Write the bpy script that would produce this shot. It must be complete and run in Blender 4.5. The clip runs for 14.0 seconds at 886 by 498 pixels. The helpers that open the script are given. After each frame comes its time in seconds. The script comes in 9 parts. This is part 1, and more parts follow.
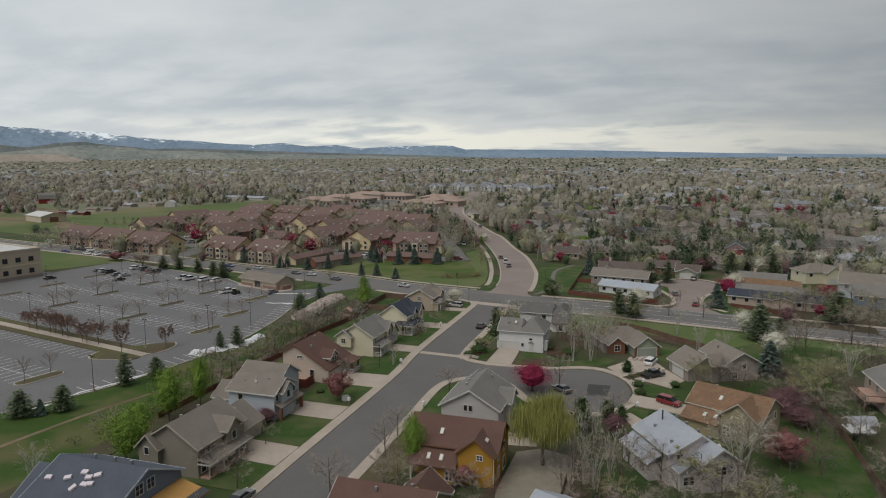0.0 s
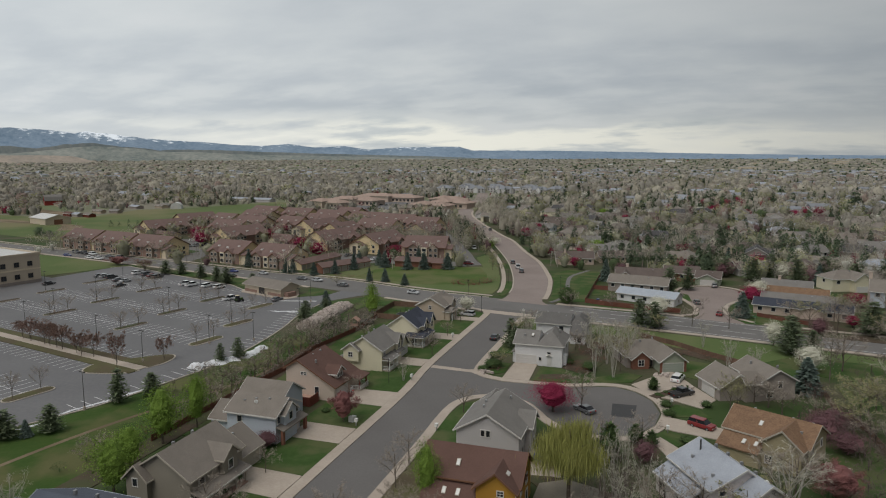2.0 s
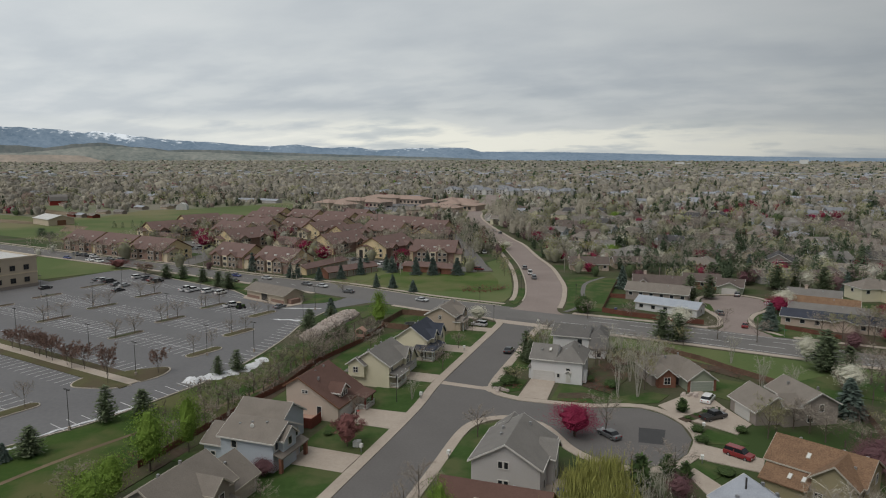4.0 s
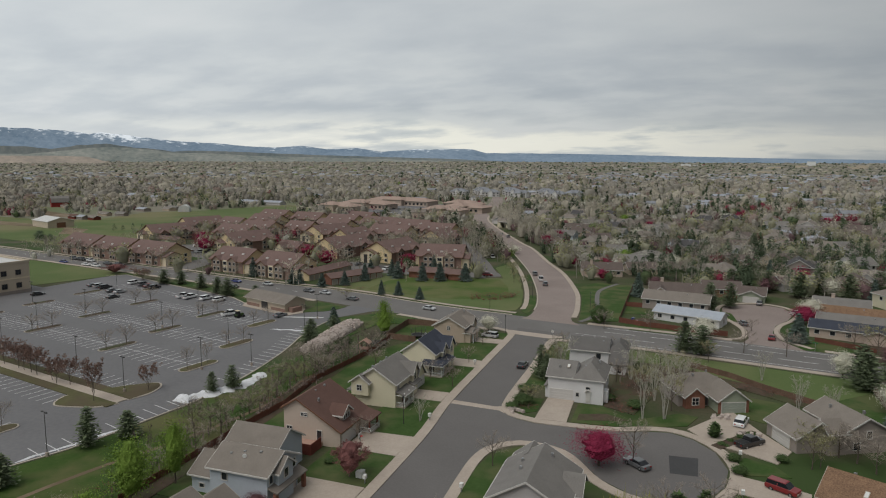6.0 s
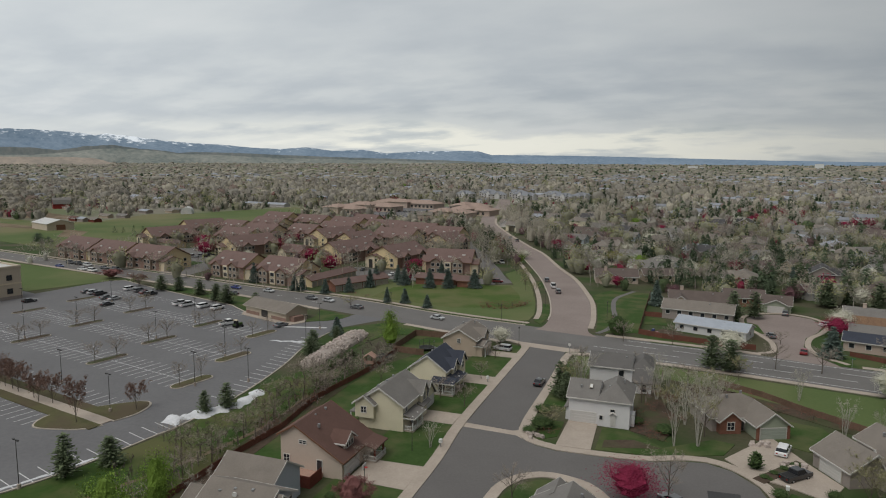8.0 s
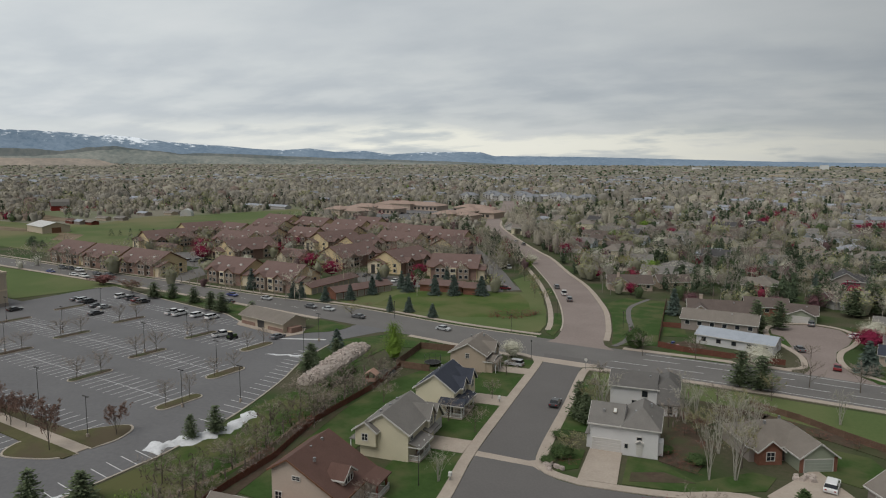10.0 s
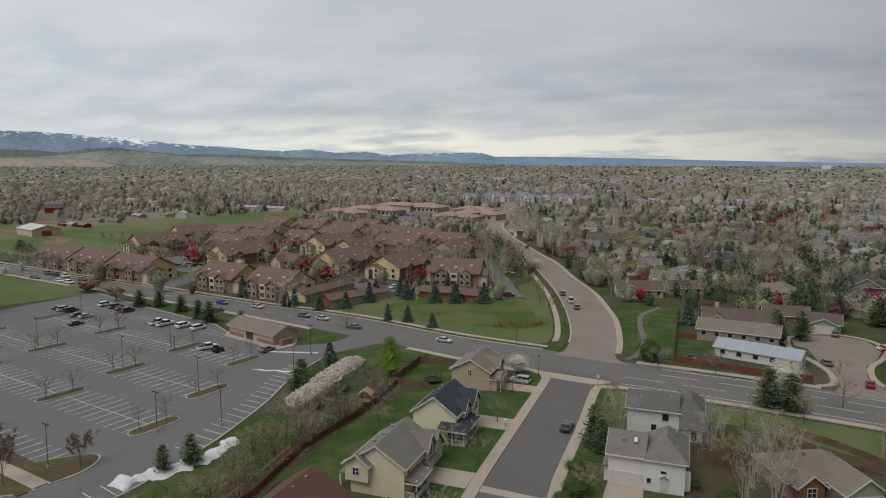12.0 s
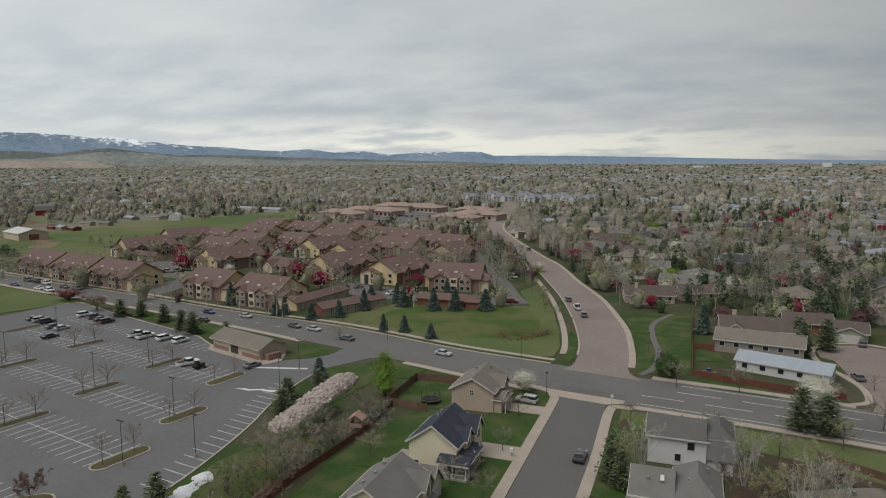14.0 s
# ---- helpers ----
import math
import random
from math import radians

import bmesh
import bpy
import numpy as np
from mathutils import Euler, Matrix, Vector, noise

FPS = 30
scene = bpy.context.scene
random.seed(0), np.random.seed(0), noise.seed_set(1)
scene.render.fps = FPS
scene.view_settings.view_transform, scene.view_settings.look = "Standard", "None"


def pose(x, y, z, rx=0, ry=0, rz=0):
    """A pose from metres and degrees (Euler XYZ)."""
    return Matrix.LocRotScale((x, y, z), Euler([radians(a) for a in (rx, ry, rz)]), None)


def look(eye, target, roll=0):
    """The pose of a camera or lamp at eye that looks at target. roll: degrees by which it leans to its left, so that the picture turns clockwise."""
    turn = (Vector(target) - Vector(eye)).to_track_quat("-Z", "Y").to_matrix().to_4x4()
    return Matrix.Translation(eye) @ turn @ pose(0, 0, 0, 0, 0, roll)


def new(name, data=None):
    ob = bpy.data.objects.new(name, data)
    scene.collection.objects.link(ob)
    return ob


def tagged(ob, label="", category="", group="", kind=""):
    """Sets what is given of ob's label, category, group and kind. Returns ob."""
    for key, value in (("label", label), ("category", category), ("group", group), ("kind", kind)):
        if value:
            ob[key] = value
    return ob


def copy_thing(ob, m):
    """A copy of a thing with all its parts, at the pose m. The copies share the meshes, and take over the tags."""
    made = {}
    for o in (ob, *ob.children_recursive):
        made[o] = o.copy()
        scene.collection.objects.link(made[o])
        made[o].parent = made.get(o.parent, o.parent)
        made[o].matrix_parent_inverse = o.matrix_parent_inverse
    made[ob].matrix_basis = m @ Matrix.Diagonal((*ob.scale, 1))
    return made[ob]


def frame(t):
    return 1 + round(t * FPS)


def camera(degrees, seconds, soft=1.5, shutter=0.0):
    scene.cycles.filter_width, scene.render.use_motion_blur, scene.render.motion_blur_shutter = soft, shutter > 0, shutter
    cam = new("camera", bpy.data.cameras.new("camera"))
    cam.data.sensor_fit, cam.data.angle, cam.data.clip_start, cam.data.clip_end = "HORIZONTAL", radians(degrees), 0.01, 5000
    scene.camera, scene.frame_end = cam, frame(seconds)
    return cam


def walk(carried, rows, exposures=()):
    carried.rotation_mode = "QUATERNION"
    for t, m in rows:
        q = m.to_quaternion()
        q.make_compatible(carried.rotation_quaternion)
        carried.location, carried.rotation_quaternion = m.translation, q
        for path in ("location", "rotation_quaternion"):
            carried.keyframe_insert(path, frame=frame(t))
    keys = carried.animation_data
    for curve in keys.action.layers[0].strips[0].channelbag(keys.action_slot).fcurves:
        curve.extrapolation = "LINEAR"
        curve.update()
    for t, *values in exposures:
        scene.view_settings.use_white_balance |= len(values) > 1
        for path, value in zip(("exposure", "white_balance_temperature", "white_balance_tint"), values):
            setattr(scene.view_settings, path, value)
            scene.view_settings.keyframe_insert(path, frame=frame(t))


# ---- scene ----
cam = camera(66.4, 14.0, soft=1.1)
PATH = [
    (0, (56.351, -155.389, 48.748), (55.744, -153.503, 48.477), -0.1),
    (0.5, (55.272, -153.325, 48.81), (54.658, -151.44, 48.541), -0.2),
    (1, (54.224, -151.18, 48.908), (53.604, -149.297, 48.64), -0.1),
    (1.5, (53.181, -148.954, 49.023), (52.555, -147.074, 48.755), -0.1),
    (2, (52.159, -146.639, 49.135), (51.531, -144.759, 48.867), -0.1),
    (2.5, (51.16, -144.277, 49.2), (50.526, -142.4, 48.933), 0.0),
    (5, (45.531, -132.459, 49.516), (44.878, -130.587, 49.252), 0.1),
    (5.5, (44.389, -130.032, 49.543), (43.733, -128.161, 49.28), 0.1),
    (6, (43.224, -127.543, 49.553), (42.563, -125.674, 49.292), 0.2),
    (6.5, (41.954, -125.035, 49.573), (41.288, -123.167, 49.314), 0.3),
    (7, (40.702, -122.509, 49.599), (40.033, -120.642, 49.341), 0.3),
    (7.5, (39.425, -119.98, 49.601), (38.753, -118.114, 49.343), 0.3),
    (8, (38.19, -117.414, 49.575), (37.515, -115.549, 49.319), 0.3),
    (10.5, (31.922, -103.89, 49.803), (31.239, -102.027, 49.55), 0.3),
    (11, (30.841, -101.024, 49.781), (30.158, -99.161, 49.527), 0.3),
    (11.5, (29.835, -98.032, 49.776), (29.152, -96.169, 49.523), 0.2),
    (12, (28.847, -94.927, 49.806), (28.163, -93.065, 49.555), 0.2),
    (12.5, (27.838, -91.753, 49.844), (27.154, -89.891, 49.592), 0.1),
    (13, (26.735, -88.546, 49.894), (26.052, -86.683, 49.641), 0.1),
    (13.5, (25.577, -85.379, 49.936), (24.895, -83.516, 49.683), 0.1),
    (14, (24.47, -82.274, 49.952), (23.787, -80.412, 49.699), -0.1),
]
walk(cam, [(t, look(eye, target, roll)) for t, eye, target, roll in PATH])

# ---- world, sun, exposure ----
world = bpy.data.worlds.new("overcast")
scene.world = world
world.use_nodes = True
wt = world.node_tree
wt.nodes.clear()


def wnode(kind, **kw):
    n = wt.nodes.new(kind)
    for k, v in kw.items():
        n.inputs[k].default_value = v
    return n


def wmath(op, a, b=None, clamp=False):
    n = wt.nodes.new("ShaderNodeMath")
    n.operation, n.use_clamp = op, clamp
    for i, v in enumerate((a, b)):
        if v is None:
            continue
        if isinstance(v, (int, float)):
            n.inputs[i].default_value = v
        else:
            wt.links.new(v, n.inputs[i])
    return n.outputs[0]


def wramp(fac, stops):
    n = wt.nodes.new("ShaderNodeValToRGB")
    wt.links.new(fac, n.inputs[0])
    while len(n.color_ramp.elements) < len(stops):
        n.color_ramp.elements.new(0.5)
    for e, (p, c) in zip(n.color_ramp.elements, stops):
        e.position, e.color = p, (*c, 1)
    return n.outputs[0]


def wmix(fac, a, b):
    n = wt.nodes.new("ShaderNodeMix")
    n.data_type = "RGBA"
    for sock, v in ((n.inputs[0], fac), (n.inputs[6], a), (n.inputs[7], b)):
        if isinstance(v, (int, float)):
            sock.default_value = v
        else:
            wt.links.new(v, sock)
    return n.outputs[2]


tc = wt.nodes.new("ShaderNodeTexCoord")
sep = wt.nodes.new("ShaderNodeSeparateXYZ")
wt.links.new(tc.outputs["Generated"], sep.inputs[0])
up = wmath("MAXIMUM", sep.outputs[2], 0.0)
flat = wmath("ADD", up, 0.19)
com = wt.nodes.new("ShaderNodeCombineXYZ")
wt.links.new(wmath("DIVIDE", sep.outputs[0], flat), com.inputs[0])
wt.links.new(wmath("DIVIDE", sep.outputs[1], flat), com.inputs[1])


def cloud(scale, detail, rough, stretch):
    mp = wt.nodes.new("ShaderNodeMapping")
    mp.inputs["Scale"].default_value = stretch
    mp.inputs["Location"].default_value = (3.1, 7.7, 0)
    mp.inputs["Rotation"].default_value = (0, 0, radians(18))
    wt.links.new(com.outputs[0], mp.inputs[0])
    nz = wnode("ShaderNodeTexNoise", Scale=scale, Detail=detail, Roughness=rough)
    wt.links.new(mp.outputs[0], nz.inputs["Vector"])
    return nz.outputs[0]


deck = cloud(1.0, 6, 0.5, (0.8, 1.0, 1))
fine = cloud(3.2, 6, 0.52, (0.7, 1.0, 1))
both = wmath("ADD", wmath("MULTIPLY", deck, 0.68), wmath("MULTIPLY", fine, 0.32))
grey = wramp(both, [(0.36, (0.455, 0.49, 0.515)), (0.45, (0.50, 0.532, 0.552)), (0.54, (0.545, 0.575, 0.585)), (0.66, (0.59, 0.61, 0.617))])
pale = wramp(both, [(0.36, (0.40, 0.445, 0.47)), (0.445, (0.56, 0.59, 0.585)), (0.50, (0.80, 0.795, 0.715)), (0.7, (0.86, 0.85, 0.76))])
band = wramp(wmath("ADD", wmath("ADD", up, wmath("MULTIPLY", sep.outputs[0], 0.022)), wmath("MULTIPLY", wmath("SUBTRACT", both, 0.5), 0.17)),
             [(0.0, (1, 1, 1)), (0.036, (0.95, 0.95, 0.95)), (0.052, (0.15, 0.15, 0.15)), (0.085, (0, 0, 0))])
side = wramp(wmath("MULTIPLY", wmath("ADD", wmath("ADD", sep.outputs[0], 1.0), wmath("MULTIPLY", wmath("SUBTRACT", fine, 0.5), 0.5)), 0.7),
             [(0.21, (0.12, 0.12, 0.12)), (0.32, (0.45, 0.45, 0.45)), (0.42, (1, 1, 1)), (0.68, (1, 1, 1)), (0.86, (0.6, 0.6, 0.6))])
low = wmath("MULTIPLY", band, side)
# darker blue-grey undersides of the cloud deck above the bright band
under = wmath("MULTIPLY", wramp(wmath("ADD", up, wmath("MULTIPLY", wmath("SUBTRACT", deck, 0.5), 0.10)), [(0.035, (0, 0, 0)), (0.065, (0.9, 0.9, 0.9)), (0.10, (0.6, 0.6, 0.6)), (0.17, (0, 0, 0))]),
              wramp(fine, [(0.40, (1, 1, 1)), (0.60, (0.12, 0.12, 0.12))]))
slate = wramp(deck, [(0.3, (0.36, 0.40, 0.44)), (0.7, (0.43, 0.47, 0.51))])
grey = wmix(wmath("MULTIPLY", under, 0.75), grey, slate)
west = wt.nodes.new("ShaderNodeVectorMath")
west.operation = "SCALE"
wt.links.new(wmix(low, grey, pale), west.inputs[0])
wt.links.new(wmath("SUBTRACT", wmath("SUBTRACT", 0.915, wmath("MULTIPLY", sep.outputs[0], 0.40)), wmath("MULTIPLY", wmath("MAXIMUM", wmath("ADD", sep.outputs[0], 0.12), 0.0), 0.30)), west.inputs["Scale"])
sky_colour = west.outputs[0]
sky = wt.nodes.new("ShaderNodeTexSky")
sky.sky_type, sky.sun_disc = "NISHITA", False
sky.sun_elevation, sky.sun_rotation = radians(52), radians(200)
clear = wnode("ShaderNodeBackground", Strength=0.07)
wt.links.new(sky.outputs[0], clear.inputs[0])
cloudy = wnode("ShaderNodeBackground", Strength=1.0)
wt.links.new(sky_colour, cloudy.inputs[0])
cover = wt.nodes.new("ShaderNodeMixShader")
cover.inputs[0].default_value = 0.94
wt.links.new(clear.outputs[0], cover.inputs[1])
wt.links.new(cloudy.outputs[0], cover.inputs[2])
wout = wt.nodes.new("ShaderNodeOutputWorld")
wt.links.new(cover.outputs[0], wout.inputs[0])

lamp_data = bpy.data.lights.new("sun", "SUN")
lamp_data.energy, lamp_data.angle, lamp_data.color = 1.55, radians(40), (1.0, 0.955, 0.89)
sun = new("sun", lamp_data)
sun.matrix_world = look((0, 0, 300), (60, 160, 0))

# ---- materials ----
def surf(name, a, b, big=0.15, fine=3.0, rough=0.85, bump=0.0, spec=0.3, rnd=0.0, metal=0.0, where="Object", share=0.5, lo=0.35, hi=0.65, island=0.0, tone=0.0):
    """Two colours mixed by a coarse and a fine noise, with grain in the relief."""
    m = bpy.data.materials.new(name)
    m.use_nodes = True
    t = m.node_tree
    bs = t.nodes["Principled BSDF"]
    bs.inputs["Roughness"].default_value, bs.inputs["Metallic"].default_value = rough, metal
    bs.inputs["Specular IOR Level"].default_value = spec
    if where == "World":
        co = t.nodes.new("ShaderNodeNewGeometry").outputs["Position"]
    else:
        co = t.nodes.new("ShaderNodeTexCoord").outputs["Object"]
    n1, n2 = t.nodes.new("ShaderNodeTexNoise"), t.nodes.new("ShaderNodeTexNoise")
    for n, s, d in ((n1, big, 5), (n2, fine, 7)):
        n.inputs["Scale"].default_value, n.inputs["Detail"].default_value = s, d
        n.inputs["Roughness"].default_value = 0.62
        t.links.new(co, n.inputs["Vector"])
    mx = t.nodes.new("ShaderNodeMix")
    mx.inputs[0].default_value = share
    t.links.new(n1.outputs[0], mx.inputs[2])
    t.links.new(n2.outputs[0], mx.inputs[3])
    mr = t.nodes.new("ShaderNodeMapRange")
    mr.inputs[1].default_value, mr.inputs[2].default_value = lo, hi
    t.links.new(mx.outputs[0], mr.inputs[0])
    cm = t.nodes.new("ShaderNodeMix")
    cm.data_type = "RGBA"
    cm.inputs[6].default_value, cm.inputs[7].default_value = (*a, 1), (*b, 1)
    t.links.new(mr.outputs[0], cm.inputs[0])
    out = cm.outputs[2]
    if rnd or island or tone:
        at = t.nodes.new("ShaderNodeAttribute")
        at.attribute_name = "tone"
        r = at.outputs["Fac"] if tone else t.nodes.new("ShaderNodeNewGeometry").outputs["Random Per Island"] if island else t.nodes.new("ShaderNodeObjectInfo").outputs["Random"]
        vr = t.nodes.new("ShaderNodeMapRange")
        k = tone or island or rnd
        vr.inputs[3].default_value, vr.inputs[4].default_value = 1 - k, 1 + k
        t.links.new(r, vr.inputs[0])
        hs = t.nodes.new("ShaderNodeHueSaturation")
        t.links.new(vr.outputs[0], hs.inputs["Value"])
        t.links.new(out, hs.inputs["Color"])
        out = hs.outputs[0]
    t.links.new(out, bs.inputs["Base Color"])
    if bump:
        bp = t.nodes.new("ShaderNodeBump")
        bp.inputs["Strength"].default_value, bp.inputs["Distance"].default_value = bump, 0.05
        t.links.new(n2.outputs[0], bp.inputs["Height"])
        t.links.new(bp.outputs[0], bs.inputs["Normal"])
    return m


def blend3(name, a, b, c, s1, s2, rough=0.95):
    """Ground cover: three colours in patches at two sizes with fine grain, in world metres."""
    m = surf(name, a, b, s1, 1.3, rough, 0.5, 0.1, where="World", share=0.45)
    t = m.node_tree
    bs = t.nodes["Principled BSDF"]
    src = bs.inputs["Base Color"].links[0].from_socket
    co = t.nodes.new("ShaderNodeNewGeometry").outputs["Position"]
    n = t.nodes.new("ShaderNodeTexNoise")
    n.inputs["Scale"].default_value, n.inputs["Detail"].default_value = s2, 6
    t.links.new(co, n.inputs["Vector"])
    mr = t.nodes.new("ShaderNodeMapRange")
    mr.inputs[1].default_value, mr.inputs[2].default_value = 0.44, 0.6
    t.links.new(n.outputs[0], mr.inputs[0])
    cm = t.nodes.new("ShaderNodeMix")
    cm.data_type = "RGBA"
    cm.inputs[7].default_value = (*c, 1)
    t.links.new(src, cm.inputs[6])
    t.links.new(mr.outputs[0], cm.inputs[0])
    t.links.new(cm.outputs[2], bs.inputs["Base Color"])
    return m


M = {}
M["ground"] = blend3("ground_cover", (0.056, 0.064, 0.031), (0.104, 0.091, 0.065), (0.044, 0.070, 0.024), 0.06, 0.045)
M["lawn"] = blend3("lawn", (0.034, 0.066, 0.018), (0.052, 0.090, 0.026), (0.084, 0.098, 0.042), 0.5, 0.14)
M["dry_grass"] = blend3("dry_grass", (0.080, 0.084, 0.038), (0.118, 0.106, 0.058), (0.098, 0.080, 0.052), 0.4, 0.15)
M["meadow"] = blend3("meadow", (0.034, 0.070, 0.016), (0.056, 0.088, 0.022), (0.100, 0.102, 0.044), 0.3, 0.085)
M["field"] = blend3("field", (0.080, 0.116, 0.042), (0.112, 0.142, 0.056), (0.165, 0.155, 0.082), 0.02, 0.01)
M["park"] = blend3("park_grass", (0.058, 0.096, 0.024), (0.082, 0.116, 0.034), (0.115, 0.124, 0.052), 0.14, 0.06)
M["gravel"] = surf("gravel", (0.19, 0.17, 0.135), (0.28, 0.25, 0.205), 0.4, 5.0, 0.95, 0.4, 0.1, where="World")
M["mulch"] = blend3("mulch", (0.062, 0.045, 0.034), (0.10, 0.076, 0.056), (0.07, 0.075, 0.04), 0.4, 0.15)
M["dirt"] = blend3("dirt", (0.17, 0.125, 0.085), (0.24, 0.19, 0.135), (0.13, 0.1, 0.065), 0.2, 0.06)
M["asphalt"] = surf("asphalt", (0.128, 0.122, 0.117), (0.168, 0.16, 0.154), 0.08, 2.0, 0.9, 0.25, 0.2, where="World")
M["asphalt_new"] = surf("asphalt_resealed", (0.116, 0.109, 0.106), (0.145, 0.137, 0.133), 0.07, 2.5, 0.9, 0.25, 0.2, where="World")
M["asphalt_lot"] = surf("asphalt_lot", (0.126, 0.124, 0.128), (0.163, 0.161, 0.165), 0.05, 1.2, 0.88, 0.25, 0.2, where="World")
M["asphalt_patch"] = surf("asphalt_patch", (0.05, 0.05, 0.052), (0.065, 0.065, 0.066), 0.3, 3.0, 0.9, 0.2, 0.2)
M["aged_road"] = surf("aged_road", (0.205, 0.165, 0.15), (0.275, 0.23, 0.21), 0.06, 1.5, 0.92, 0.3, 0.2, where="World")
M["concrete"] = surf("concrete", (0.33, 0.28, 0.235), (0.42, 0.36, 0.305), 0.25, 2.5, 0.9, 0.2, 0.25, where="World")
M["kerb"] = surf("kerb_concrete", (0.36, 0.315, 0.265), (0.46, 0.41, 0.35), 0.3, 3.0, 0.9, 0.2, 0.25, where="World")
M["paint"] = surf("road_paint", (0.46, 0.46, 0.46), (0.66, 0.66, 0.66), 0.6, 6.0, 0.8, 0.0, 0.3, where="World")
M["snow"] = surf("snow", (0.46, 0.47, 0.49), (0.72, 0.73, 0.75), 0.5, 3.0, 0.75, 0.5, 0.3)
M["rock"] = surf("rock", (0.29, 0.25, 0.225), (0.40, 0.35, 0.315), 0.4, 3.0, 0.9, 0.5, 0.2, island=0.14)
M["boulder"] = surf("boulder", (0.25, 0.215, 0.185), (0.36, 0.32, 0.28), 0.5, 4.0, 0.9, 0.5, 0.2, rnd=0.2)


def walls(name, c, rnd=0.0):
    return surf(name, tuple(v * 0.93 for v in c), tuple(min(1, v * 1.05) for v in c), 0.3, 5.0, 0.75, 0.12, 0.3, rnd=rnd)


def roofs(name, c, rnd=0.0):
    return surf(name, tuple(v * 0.80 for v in c), tuple(v * 1.18 for v in c), 0.35, 7.0, 0.92, 0.5, 0.2, rnd=rnd, share=0.6)


W = {"tan": walls("siding_greige", (0.24, 0.215, 0.175)), "blue": walls("siding_pale_blue", (0.44, 0.48, 0.53)),
     "pink": walls("siding_blush_beige", (0.50, 0.415, 0.35)), "cream": walls("siding_cream", (0.60, 0.55, 0.41)),
     "yellow": walls("siding_pale_yellow", (0.68, 0.62, 0.46)), "brown": walls("siding_tan", (0.42, 0.34, 0.265)),
     "white": walls("siding_white", (0.62, 0.61, 0.61)), "grey": walls("siding_light_grey", (0.46, 0.44, 0.435)),
     "mustard": walls("siding_mustard", (0.40, 0.215, 0.035)), "olive": walls("siding_khaki", (0.32, 0.275, 0.17)),
     "slate": walls("siding_slate_blue", (0.16, 0.20, 0.26)), "taupe": walls("siding_taupe", (0.29, 0.25, 0.225)),
     "brick": surf("brick_red", (0.17, 0.075, 0.05), (0.27, 0.13, 0.09), 0.6, 6.0, 0.9, 0.4, 0.2),
     # gable stucco is lightened for its shaded side; front stucco darkened for eave shade
     "stucco": walls("stucco_gold", (0.66, 0.53, 0.32)), "stucco_pale": walls("stucco_sand", (0.62, 0.53, 0.39)),
     "apt_front_shaded": walls("stucco_shaded_brown_grey", (0.29, 0.225, 0.18)), "brickbrown": surf("brick_brown", (0.21, 0.135, 0.108), (0.30, 0.20, 0.165), 0.6, 6.0, 0.9, 0.4, 0.2),
     "redwood": surf("red_stained_boards", (0.13, 0.035, 0.025), (0.19, 0.06, 0.045), 0.8, 5.0, 0.8, 0.3, 0.2),
     "office": walls("precast_tan", (0.50, 0.425, 0.33)), "metal": walls("metal_white", (0.68, 0.68, 0.68)),
     "rose": walls("stucco_rose", (0.46, 0.37, 0.31)), "blush": walls("stucco_blush_white", (0.56, 0.51, 0.50)), "sage": walls("siding_sage", (0.30, 0.33, 0.25)), "barn": walls("barn_red", (0.26, 0.035, 0.03))}
R = {"tan": roofs("shingle_weathered_tan", (0.195, 0.172, 0.15)), "grey": roofs("shingle_grey", (0.178, 0.168, 0.157)),
     "brown": roofs("shingle_brown", (0.120, 0.070, 0.058)), "navy": roofs("shingle_navy", (0.048, 0.054, 0.072)),
     "blue": roofs("shingle_blue_grey", (0.085, 0.095, 0.12)), "orange": surf("shingle_cedar_orange", (0.115, 0.072, 0.048), (0.26, 0.16, 0.098), 0.8, 5.0, 0.92, 0.5, 0.2, share=0.7),
     "pale": roofs("shingle_pale_grey", (0.31, 0.33, 0.37)), "apt": roofs("shingle_maroon_brown", (0.160, 0.108, 0.097)), "umber": roofs("shingle_umber", (0.118, 0.094, 0.084)),
     "metal": surf("metal_roof_pale", (0.27, 0.30, 0.345), (0.37, 0.40, 0.445), 0.5, 4.0, 0.5, 0.1, 0.5),
     "rose": roofs("tile_rose", (0.33, 0.245, 0.205)), "dark": roofs("shingle_charcoal", (0.075, 0.073, 0.075)), "ply": roofs("bare_plywood", (0.42, 0.235, 0.08)),
     "white": roofs("membrane_white", (0.52, 0.52, 0.51)), "ash": roofs("shingle_ash_grey", (0.125, 0.119, 0.114)), "slate": roofs("shingle_slate_grey", (0.215, 0.225, 0.245))}
M["trim"] = walls("trim_white", (0.56, 0.54, 0.51))
M["trim_brown"] = walls("trim_brown", (0.17, 0.085, 0.05))
M["trim_tan"] = walls("trim_tan", (0.40, 0.36, 0.30))
M["trim_blue"] = walls("trim_pale_blue", (0.45, 0.5, 0.56))
M["gdoor"] = walls("garage_door_paint", (0.55, 0.53, 0.51))
M["gdoor_sage"] = walls("garage_door_sage", (0.33, 0.36, 0.31))
M["metal"] = surf("galvanised", (0.3, 0.3, 0.3), (0.4, 0.4, 0.41), 1, 8, 0.45, 0, 0.5, metal=0.7)
M["dark"] = surf("dark_metal_and_shade", (0.035, 0.033, 0.032), (0.055, 0.052, 0.05), 1, 8, 0.5, 0, 0.4)
M["fence"] = surf("fence_cedar", (0.12, 0.075, 0.052), (0.19, 0.125, 0.09), 0.7, 7.0, 0.9, 0.3, 0.2, rnd=0.12)
